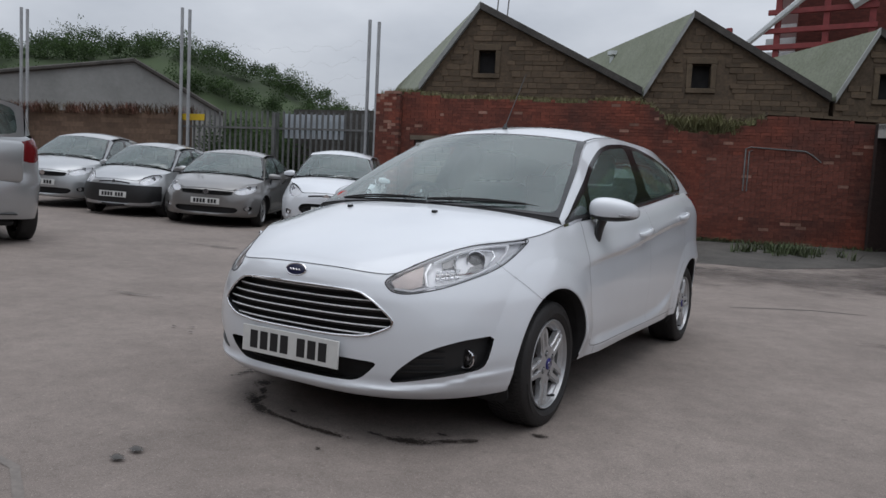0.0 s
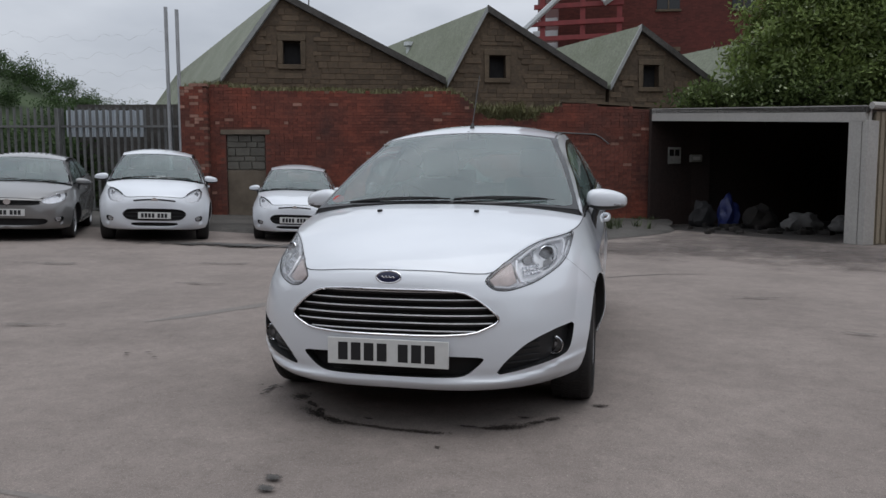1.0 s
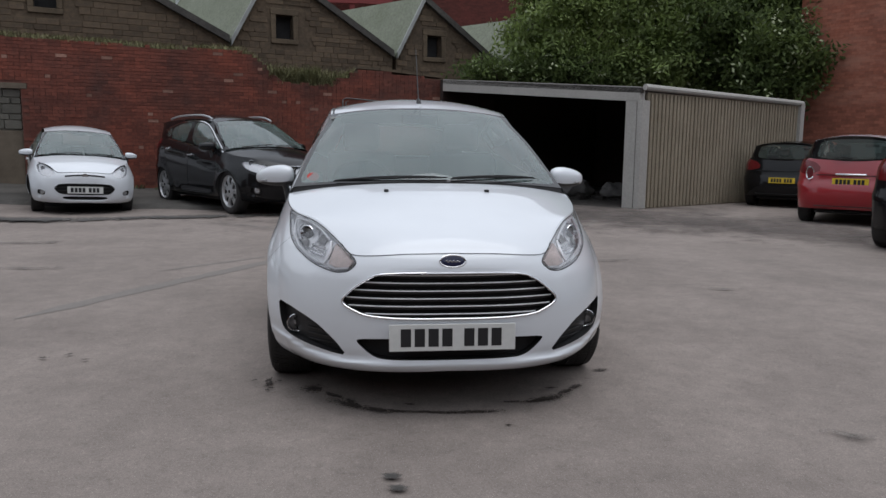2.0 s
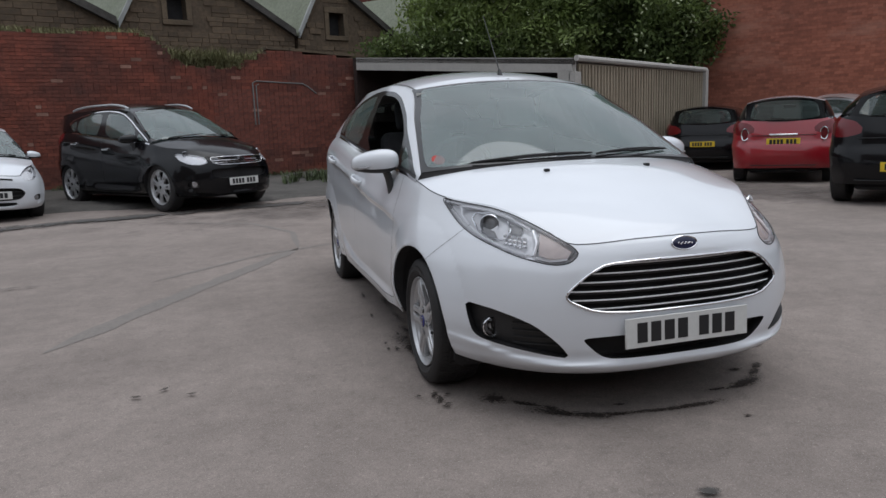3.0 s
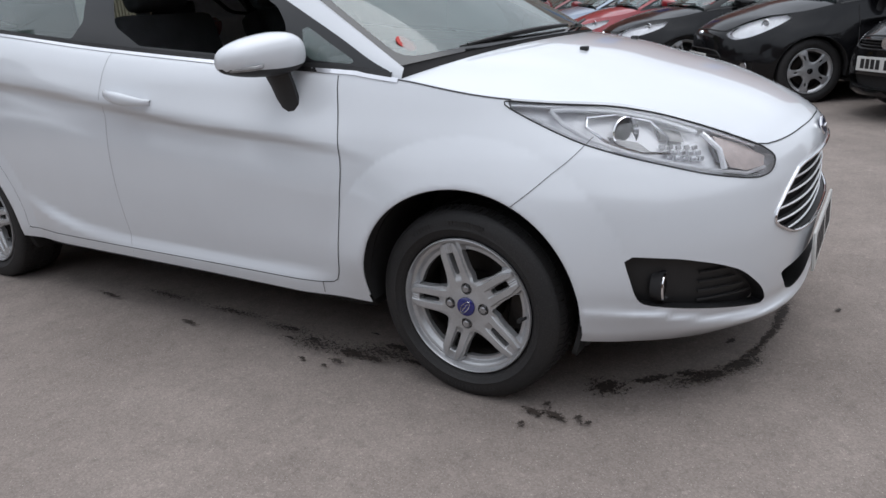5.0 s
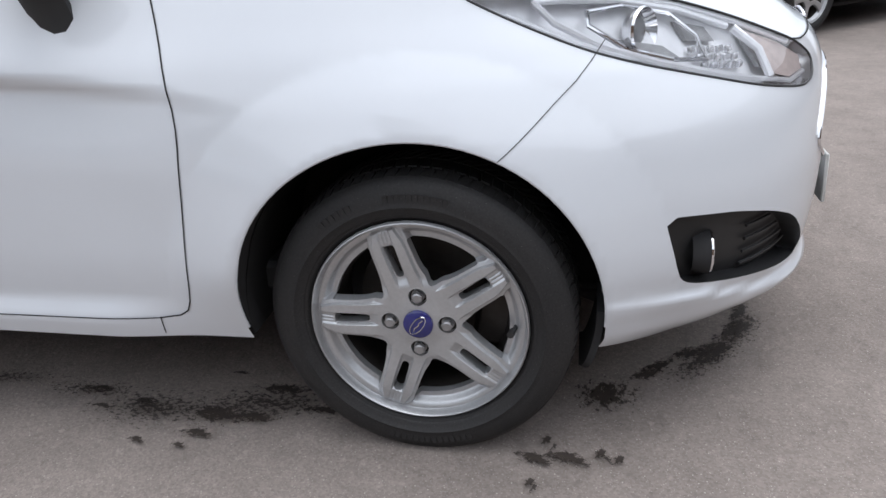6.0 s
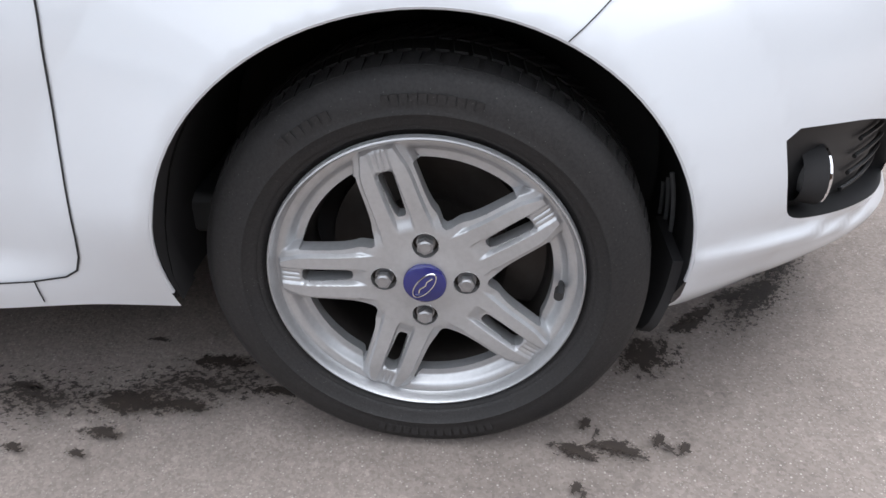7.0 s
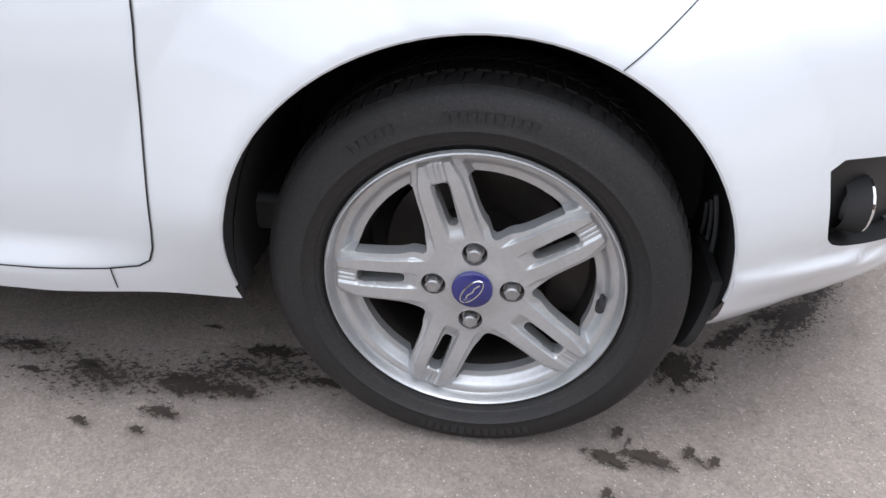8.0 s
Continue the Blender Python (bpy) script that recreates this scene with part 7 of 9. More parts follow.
def shell(kit, paint, cell, hero, roof_paint=None):
    """The painted body with its openings, glass and lamps."""
    car = kit.car
    cols = np.concatenate((spaced(0, S1, cell), spaced(S1, S2, cell * 1.1)[1:], spaced(S2, S3, cell * 1.3)[1:]))
    rows = spaced(0, 1, cell / 0.66)
    dom = np.stack(np.broadcast_arrays(cols[:, None], sill(cols)[:, None] + (top(cols) - sill(cols))[:, None] * rows[None]), -1)
    sh = Sheet(dom, wrap)
    t = np.linspace(0, 2 * math.pi, 90, endpoint=False)
    for yc in (0.0, WB):
        ring = arch_ring(yc, t)
        keep = ring[:, 1] > ARCH_Z - 0.055
        ring = np.vstack((ring[keep & (t < 3.5)], [[yc - ARCH_R + 0.030, 0.05], [yc + ARCH_R - 0.050, 0.05]], ring[keep & (t >= 3.5)]))
        sh.cut(sz_from_yz(ring), 1)
        q = ring[ring[:, 1] > 0.1]
        q = np.vstack((q[len(q) - int((keep & (t >= 3.5)).sum()):], q[:int((keep & (t < 3.5)).sum())]))
        qs = sz_from_yz(q)
        r0 = wrap(qs[:, 0], qs[:, 1])
        for sd in (-1, 1):
            k = len(r0)
            fold = r0 - np.array([0.009, 0, 0]) + (np.array([0, yc, ARCH_Z]) - r0) * np.array([0, 0.006, 0.006])
            deep = r0 - np.array([0.06, 0, 0]) + (np.array([0, yc, ARCH_Z]) - r0) * np.array([0, -0.004, -0.004])
            strips = [(i, i + 1, k + i + 1, k + i) for i in range(k - 1)]
            kit.add("arch_return", one_side((np.vstack((fold, deep)), strips), sd), M["void"], "black inner arch edge")
            bead = [tuple(p) for p in (r0 * 2 + fold) / 3 if p[2] > ARCH_Z - 0.045]
            kit.add("arch_lip", one_side(tube(bead, 0.0032, 6), sd), paint, "rolled arch edge")
    sh.cut(LAMP, 2)
    sh.cut(half_outline(GRILLE), 3)
    sh.cut(half_outline(INTAKE), 4)
    sh.cut(FOG_SZ, 5)
    tail_lamp = outline(sz_from_yz([(2.50, 1.085), (2.72, 1.08), (2.98, 1.0), (3.03, 0.86), (2.93, 0.80), (2.74, 0.88), (2.62, 0.96)]), 0.012, 1)
    sh.cut(tail_lamp, 6)
    body = kit.sheet("body", sh, 0, paint)
    # bonnet, roof
    a, q = spaced(0, 1, cell / 0.7), spaced(0, 1, cell / 0.8)
    A, Q = np.meshgrid(a, q, indexing="ij")
    nb = Sheet(np.stack((A, Q), -1), bonnet)
    kit.sheet("bonnet", nb, 0, paint)
    q = spaced(0, 1, cell / 1.8)
    A, Q = np.meshgrid(a, q, indexing="ij")
    kit.sheet("roof_panel", Sheet(np.stack((A, Q), -1), roof), 0, roof_paint or paint)
    # windscreen: glass within a black printed border
    r = spaced(0, 1, cell / 0.85)
    A, R = np.meshgrid(a, r, indexing="ij")

    def metres(u, v):
        return screen(np.clip(u / 0.62, 0, 1), np.clip(v / 0.85, 0, 1))
    ws = Sheet(np.stack((A * 0.62, R * 0.85), -1), metres)
    ws.cut(outline([(-0.5, 0.018), (0.45, 0.018), (0.592, 0.026), (0.602, 0.10), (0.594, 0.45), (0.58, 0.80), (0.55, 0.822), (0.3, 0.826), (-0.5, 0.826)], 0.012, 1), 1)
    kit.sheet("windscreen", ws, 1, M["screen"], "green-tinted windscreen glass")
    kit.sheet("screen_border", ws, 0, M["gloss_black"], "black printed glass border")
    # cabin sides
    y = spaced(0.2, 2.9, cell)
    w = spaced(0, 1, cell / 0.36)
    b, tp = belt_point(y), rail_point(y)
    dom = np.stack((np.broadcast_to(y[:, None], (len(y), len(w))), b[:, 2][:, None] + (tp[:, 2] - b[:, 2])[:, None] * w[None]), -1)
    cs = Sheet(dom, cabin)
    wins = (W_QUARTER, W_FRONT, W_REAR, W_FIX)
    for i, p in enumerate(wins):
        cs.cut(p, 11 + i)
    cs.cut(DLO, 10)
    for sd in (-1, 1):
        kit.sheet("cabin_side", cs, 0, M["gloss_black"] if roof_paint else paint, sides=(sd,))
        kit.sheet("window_surround", cs, 10, M["gloss_black"], "black window surround and pillar", sides=(sd,))
        for i in range(4):
            if hero and i == 1 and sd < 0:
                continue
            kit.sheet("side_window", cs, 11 + i, M["side_glass"], "tinted side glass", sides=(sd,))
    # tailgate glass
    A, R = np.meshgrid(spaced(0, 1, cell / 0.5), spaced(0, 1, cell / 0.35), indexing="ij")
    hs = Sheet(np.stack((A * 0.5, R * 0.35), -1), lambda u, v: hatch(np.clip(u / 0.5, 0, 1), np.clip(v / 0.35, 0, 1)))
    hs.cut(outline([(-0.3, 0.03), (0.40, 0.03), (0.44, 0.06), (0.41, 0.28), (0.36, 0.315), (-0.3, 0.315)], 0.012, 1), 1)
    kit.sheet("tailgate_frame", hs, 0, M["gloss_black"] if roof_paint else paint)
    kit.sheet("rear_window", hs, 1, M["side_glass"], "tinted rear window")
    for sd in (-1, 1):
        kit.sheet("tail_lamp", sh, 6, M["lamp_red"], "red tail lamp", sides=(sd,))
    # head lamps
    v, f = sh.build(2, mirror=False)
    inner = v.copy()
    for sd in (-1, 1):
        lamp = kit.sheet("headlamp", sh, 2, M["clear"], "clear headlamp lens", sides=(sd,))
        head_lamp_inside(kit, lamp, sd, v, f, hero)
        if hero:
            rim = wrap(LAMP[:, 0], LAMP[:, 1])
            kit.add("lamp_gasket", one_side(tube(rim, 0.0022, 6, True), sd), M["black_plastic"], "black lamp gasket", lamp)
    # dark backs of grille, intake and fog recesses
    for num, name, back in ((3, "grille", 0.05), (4, "lower_intake", 0.06)):
        v, f = sh.build(num)
        if not f:
            continue
        v = v + np.array([0, back, 0])
        kit.add(name, (v, f), M["void"], "black recessed " + name.replace("_", " "))
    v, f = sh.build(5, mirror=False)
    c = v.mean(0)
    for sd in (-1, 1):
        pod = kit.add("fog_pod", one_side((v + np.array([-0.022, 0.03, 0.0]) + (c - v) * 0.04, f), sd), M["black_plastic"], "black fog lamp recess")
        fog_inside(kit, pod, sd, hero)
    for name, pol in (("grille", GRILLE), ("lower_intake", INTAKE)):
        p = np.vstack((pol, pol[:1]))
        sgn = np.sign(p[:, 0])
        r0 = wrap(s_at_x(np.abs(p[:, 0]), p[:, 1]), p[:, 1]) * np.stack((np.where(sgn < 0, -1, 1), np.ones(len(p)), np.ones(len(p))), 1)
        r1 = r0 + np.array([0, 0.055, 0])
        k = len(r0)
        kit.add(name + "_wall", (np.vstack((r0, r1)), [(i, i + 1, k + i + 1, k + i) for i in range(k - 1)]), M["black_plastic"])
        if name == "grille":
            kit.add("grille_surround", tube(r0[:-1] + np.array([0, -0.001, 0]), 0.0046, 8, True), M["chrome"] if FACE_BARS != 2 else M["black_plastic"], "grille surround")
    fo = FOG_SZ
    r0 = wrap(fo[:, 0], fo[:, 1])
    c = r0.mean(0)
    r1 = r0 + np.array([-0.022, 0.03, 0.0]) + (c - r0) * 0.04
    k = len(r0)
    for sd in (-1, 1):
        kit.add("fog_pod_wall", one_side((np.vstack((r0, r1)), [(i, (i + 1) % k, k + (i + 1) % k, k + i) for i in range(k)]), sd), M["black_plastic"])
    # grille bars
    gz0, gz1 = GRILLE[:, 1].min(), GRILLE[:, 1].max()
    for z in np.linspace(gz1, gz0, FACE_BARS + 2)[1:-1] if FACE_BARS < 6 else np.linspace(gz1 - 0.012, gz0 + 0.017, 6):
        a, b = GRILLE, np.roll(GRILLE, -1, 0)
        hit = (a[:, 1] > z) != (b[:, 1] > z)
        half = (a[hit, 0] + (z - a[hit, 1]) / (b[hit, 1] - a[hit, 1]) * (b[hit, 0] - a[hit, 0])).max() - 0.012
        xs = np.linspace(-half, half, 25)
        p = wrap(s_at_x(np.abs(xs), np.full(25, z)), np.full(25, z))
        p[:, 0] = xs
        p[:, 1] += 0.018
        v, f = tube(p, 0.0028 if FACE_BARS == 6 else 0.0080 if FACE_BARS == 3 else 0.0052, 6)
        v = np.array([tuple(u) for u in v])
        kit.add("grille_bar", (v, f), M["lamp_white"] if FACE_BARS == 6 else M["chrome"] if FACE_BARS == 3 else M["black_plastic"], "bright grille bar" if FACE_BARS != 2 else "dark grille bar")
        p[:, 1] += 0.012
        p[:, 2] -= 0.006
        kit.add("grille_slat", tube(p, 0.009, 6), M["void"], "black grille slat")
    # arch liners and underside
    for yc in (0.0, WB):
        for sd in (-1, 1):
            t = np.linspace(-0.14, math.pi + 0.37, 32)
            v, f = [], []
            skin = wrap(*sz_from_yz(arch_ring(yc, t)).T)[:, 0]
            for i, u in enumerate(t):
                xo = min(0.81, skin[i] - 0.014)
                for xx, rr in ((xo, ARCH_R - 0.002), (xo - 0.01, ARCH_R + 0.008), (0.5, ARCH_R + 0.01), (0.5, 0.02)):
                    v.append((xx, yc + (arch_ring(yc, u)[0] - yc) * rr / ARCH_R, ARCH_Z + rr * math.sin(u)))
                if i:
                    for j in range(3):
                        f.append((4 * i - 4 + j, 4 * i + j, 4 * i + j + 1, 4 * i - 3 + j))
            kit.add("arch_liner", one_side((v, f), sd), M["void"], "black wheel arch liner")
            if hero and yc == 0.0:
                # the liner's lower tongue hangs a little below the bumper's end
                edge = wrap(*sz_from_yz([(-ARCH_R * math.cos(0.16), ARCH_Z - ARCH_R * math.sin(0.16))]).T)[0, 0] - 0.012
                tv, tf = [], []
                for i, u in enumerate(np.linspace(math.pi + 0.02, math.pi + 0.45, 9)):
                    xe = edge - 0.03 * max(0.0, (i - 6) / 2) ** 2
                    for xx, rr in ((xe, ARCH_R - 0.003), (xe, ARCH_R - 0.016), (xe - 0.12, ARCH_R - 0.016), (xe - 0.12, ARCH_R - 0.003)):
                        tv.append((xx, rr * math.cos(u), ARCH_Z + rr * math.sin(u)))
                    if i:
                        for j in range(4):
                            tf.append((4 * i - 4 + j, 4 * i + j, 4 * i + (j + 1) % 4, 4 * i - 4 + (j + 1) % 4))
                tf += [(0, 1, 2, 3), (35, 34, 33, 32)]
                kit.add("liner_tongue", one_side((tv, tf), sd), M["void"], "black liner tongue below the bumper")
                for j in range(3):
                    x = 0.675 - 0.034 * j
                    pts = [(x, -(ARCH_R - 0.004) * math.cos(w), ARCH_Z + (ARCH_R - 0.004) * math.sin(w)) for w in np.linspace(-0.05, 0.25 - 0.07 * j, 6)]
                    kit.add("liner_vent", one_side(tube(pts, 0.0032, 6), sd), M["lamp_grey_dark"], "small grey vent slot")
    bm = bmesh.new()
    box(bm, (-0.52, -0.42, 0.18), (0.52, 2.95, 0.25), 0.03)
    box(bm, (-0.74, 0.36, 0.185), (0.74, 2.12, 0.22), 0.01)
    kit.bm("underbody", bm, M["void"], "black underside")
    return body


def lamp_point(s, z, back):
    """A point behind the headlamp lens."""
    p = wrap(np.array([s]), np.array([z]))[0]
    return p + np.array([-0.55, 0.83, 0]) * back


def head_lamp_inside(kit, lamp, sd, v, f, hero):
    c = v.mean(0)
    back = v + np.array([-0.022, 0.034, 0.0]) + (c - v) * 0.06
    kit.add("lamp_bowl", one_side((back, f), sd), M["lamp_grey"], "pale lamp bowl", lamp)
    edge_pts = wrap(LAMP[:, 0], LAMP[:, 1])
    ring2 = edge_pts + np.array([-0.022, 0.034, 0.0]) + (c - edge_pts) * 0.06
    k = len(edge_pts)
    kit.add("lamp_wall", one_side((np.vstack((edge_pts, ring2)), [(i, (i + 1) % k, k + (i + 1) % k, k + i) for i in range(k)]), sd), M["reflector"], "silvered lamp wall", lamp)
    # projector lens, its bezel, reflector ribs and the indicator end
    ax = Vector((-0.55, 0.80, -0.06)).normalized()
    rot = ax.to_track_quat("X", "Z").to_matrix()

    def turned(profile, at, n=28):
        vv, ff = lathe(profile, n)
        return [tuple(rot @ Vector(q) + Vector(at)) for q in vv], ff
    at = tuple(lamp_point(0.760, 0.738, 0.022))
    kit.add("projector_bezel", one_side(turned([(0.016, 0.028), (-0.008, 0.040), (-0.012, 0.0375), (0.004, 0.030), (0.012, 0.024)], at), sd), M["chrome"], "chrome projector ring", lamp)
    kit.add("projector_lens", one_side(turned([(0.008, 0.029), (0.004, 0.026), (0.000, 0.020), (-0.003, 0.010), (-0.004, 0.0)], at), sd), M["lens_glass"], "smoked projector lens", lamp)
    if not hero:
        return

    def bar(name, pts, r, mat, back, label=""):
        fr = [tuple(lamp_point(s, z, back)) for s, z in pts]
        kit.add(name, one_side(tube(fr, r, 8), sd), mat, label, lamp)
    bar("lamp_frame", [(0.905, 0.797), (0.86, 0.797), (0.76, 0.787), (0.67, 0.762), (0.600, 0.726)], 0.0062, M["lamp_white"], 0.010, "bright lamp frame")
    bar("lamp_frame", [(0.905, 0.797), (0.895, 0.765), (0.855, 0.725), (0.79, 0.692), (0.70, 0.660), (0.62, 0.641)], 0.0062, M["lamp_white"], 0.010, "bright lamp frame")
    bar("lamp_frame", [(0.825, 0.775), (0.842, 0.755), (0.815, 0.715), (0.76, 0.692)], 0.0045, M["chrome"], 0.014, "chrome lamp frame")
    bar("lamp_frame", [(0.825, 0.775), (0.75, 0.778), (0.685, 0.758), (0.675, 0.720), (0.70, 0.685), (0.76, 0.692)], 0.0040, M["chrome"], 0.016, "chrome lamp frame")
    bar("lamp_divider", [(0.590, 0.722), (0.582, 0.685), (0.590, 0.640)], 0.0075, M["lamp_white"], 0.010, "bright divider")
    bar("lamp_brow", [(1.0, 0.812), (0.91, 0.806), (0.76, 0.795), (0.66, 0.770), (0.57, 0.730), (0.48, 0.682)], 0.005, M["lamp_white"], 0.012, "pale lamp brow")
    bar("lamp_sill", [(0.96, 0.782), (0.89, 0.735), (0.83, 0.707), (0.756, 0.682), (0.64, 0.646), (0.53, 0.624), (0.47, 0.630)], 0.0045, M["lamp_white"], 0.012, "pale lamp sill")
    # dark shroud under the projector and dark block beside the indicator
    for name, pts, deep, lb in (("lamp_shroud", [(0.80, 0.728), (0.745, 0.712), (0.735, 0.690), (0.775, 0.690), (0.805, 0.708)], 0.024, "dark lamp shroud"), ("lamp_shroud", [(0.675, 0.742), (0.63, 0.728), (0.64, 0.705), (0.69, 0.712)], 0.028, "dark lamp shroud"), ("lamp_block", [(0.575, 0.712), (0.545, 0.698), (0.565, 0.650), (0.592, 0.655)], 0.020, "dark block beside the indicator")):
        vv = [tuple(lamp_point(s, z, deep)) for s, z in pts] + [tuple(lamp_point(s, z, deep + 0.01)) for s, z in pts]
        k = len(pts)
        kit.add(name, one_side((vv, [tuple(range(k))] + [(i, (i + 1) % k, k + (i + 1) % k, k + i) for i in range(k)]), sd), M["shroud"], lb, lamp, angle=20)
    # faceted low reflector below the projector
    for i in range(5):
        for j in range(3):
            s, z = 0.70 - 0.018 * i, 0.70 - 0.013 * j - 0.002 * i
            bm = bmesh.new()
            p = lamp_point(s, z, 0.026)
            box(bm, (-0.008, -0.003, -0.006), (0.008, 0.006, 0.006), 0.002, Matrix.Translation(p) @ Matrix.Rotation(radians(34 + 9 * (i % 2)), 4, "Z") @ Matrix.Rotation(radians(12 * j - 14), 4, "X"))
            v2, f2 = [tuple(q.co) for q in bm.verts], None
            bm.verts.index_update()
            f2 = [tuple(q.index for q in g.verts) for g in bm.faces]
            bm.free()
            kit.add("reflector_facet", one_side((v2, f2), sd), M["reflector"], "", lamp, angle=20)
    pts = [(0.568, 0.714), (0.515, 0.688), (0.462, 0.655), (0.472, 0.634), (0.53, 0.630), (0.572, 0.642)]
    vv = [tuple(lamp_point(s, z, 0.012)) for s, z in pts] + [tuple(lamp_point(s, z, 0.028)) for s, z in pts]
    k = len(pts)
    kit.add("indicator", one_side((vv, [tuple(range(k))] + [(i, (i + 1) % k, k + (i + 1) % k, k + i) for i in range(k)]), sd), M["lamp_amber"], "clear pale indicator", lamp, angle=20)


def fog_inside(kit, pod, sd, hero):
    if not hero:
        c = wrap(np.array([0.685]), np.array([0.362]))[0]
        ring = [(c[0] - 0.012 + 0.030 * math.cos(u), c[1] + 0.014 + 0.018 * math.cos(u), c[2] + 0.032 * math.sin(u)) for u in np.linspace(0, 2 * math.pi, 20, endpoint=False)]
        kit.add("fog_bezel", one_side(tube(ring, 0.005, 6, True), sd), M["chrome"], "chrome fog lamp ring", pod)
        kit.add("fog_lens", one_side((ring, [tuple(range(20))]), sd), M["shroud"], "grey fog lamp", pod)
        return
    ax = Vector((0.02, 1.0, 0.0)).normalized()
    rot = ax.to_track_quat("X", "Z").to_matrix()
    at = Vector((0.655, -0.503, 0.362))
    vv, ff = lathe([(0.03, 0.036), (0.0, 0.0405)], 28)
    kit.add("fog_housing", one_side(([tuple(rot @ Vector(q) + at) for q in vv], ff), sd), M["void"], "black fog lamp housing", pod)
    vv, ff = lathe([(-0.0005, 0.0405), (-0.0035, 0.040), (-0.005, 0.038), (-0.001, 0.0345), (0.008, 0.032)], 28)
    kit.add("fog_bezel", one_side(([tuple(rot @ Vector(q) + at) for q in vv], ff), sd), M["chrome"], "chrome fog lamp ring", pod)
    vv, ff = lathe([(0.004, 0.033), (-0.001, 0.024), (-0.003, 0.010), (-0.0035, 0.0)], 24)
    kit.add("fog_lens", one_side(([tuple(rot @ Vector(q) + at) for q in vv], ff), sd), M["clear"], "clear fog lamp", pod)
    vv, ff = lathe([(0.005, 0.033), (0.022, 0.022), (0.026, 0.012), (0.012, 0.0115), (0.010, 0.0)], 24)
    kit.add("fog_reflector", one_side(([tuple(rot @ Vector(q) + at) for q in vv], ff), sd), M["shroud"], "grey reflector and bulb cover", pod)
    for i in range(4):
        z = 0.312 + 0.026 * i
        x0, x1 = 0.47 + 0.035 * i, 0.655
        p = [tuple(wrap(np.array([x]), np.array([z]))[0] + np.array([-0.018, 0.026, 0])) for x in np.linspace(x0, x1, 10)]
        kit.add("fog_slat", one_side(tube(p, 0.0034, 6), sd), M["black_plastic"], "", pod)


def mirrors(kit, paint, hero):
    for sd in (-1, 1):
        n, k = (24, 16) if hero else (12, 8)
        v, f = [], []
        for i in range(k + 1):
            t = math.pi * i / k
            for j in range(n):
                u = 2 * math.pi * j / n
                px = -math.cos(t)
                r = math.sin(t) ** 0.62
                cz, cy = math.cos(u), math.sin(u)
                zz = r * math.copysign(abs(cz) ** 0.8, cz) * (0.064 if cz > 0 else 0.054) * (1 - 0.18 * px)
                yy = r * math.copysign(abs(cy) ** 0.8, cy) * (0.075 if cy < 0 else 0.05)
                v.append((0.858 + 0.112 * px, 0.60 + yy + 0.045 * px, 0.957 + zz - 0.006 * px))
        for i in range(k):
            for j in range(n):
                f.append((i * n + j, i * n + (j + 1) % n, (i + 1) * n + (j + 1) % n, (i + 1) * n + j))
        hi = [q for q in f if np.mean([v[i][2] for i in q]) > 0.932]
        lo = [q for q in f if np.mean([v[i][2] for i in q]) <= 0.932]
        mir = kit.add("door_mirror", one_side((v, hi), sd), paint, "rounded door mirror with black foot")
        kit.add("mirror_base", one_side((v, lo), sd), M["black_plastic"], "black mirror underside", mir)
        bm = bmesh.new()
        foot = [((0.805, 0.60, 0.925), 0.046), ((0.79, 0.588, 0.87), 0.040), ((0.785, 0.575, 0.82), 0.036), ((0.79, 0.565, 0.785), 0.028)]
        vv, ff = [], []
        for (x, yy, z), r in foot:
            for j in range(10):
                u = 2 * math.pi * j / 10
                vv.append((x + 0.45 * r * math.cos(u), yy + 1.15 * r * math.sin(u), z))
        for i in range(len(foot) - 1):
            for j in range(10):
                ff.append((i * 10 + j, i * 10 + (j + 1) % 10, i * 10 + 10 + (j + 1) % 10, i * 10 + 10 + j))
        ff.append(tuple(30 + j for j in range(10)))
        bm.free()
        kit.add("mirror_foot", one_side((vv, ff), sd), M["black_plastic"], "black mirror foot", mir)
        gl = [(0.858 + 0.09 * math.cos(u), 0.655 + 0.02 * math.cos(u), 0.955 + 0.045 * math.sin(u)) for u in np.linspace(0, 2 * math.pi, 20, endpoint=False)]
        kit.add("mirror_glass", one_side((gl, [tuple(range(20))]), sd), M["chrome"], "mirror glass", mir)
        if hero:
            p = [(0.925 + 0.030 * c, 0.549 + 0.04 * c * c + 0.03 * c, 0.934 - 0.004 * c) for c in np.linspace(-1, 1, 8)]
            kit.add("side_repeater", one_side(tube(p, 0.0065, 8), sd), M["shroud"], "clear side repeater", mir)


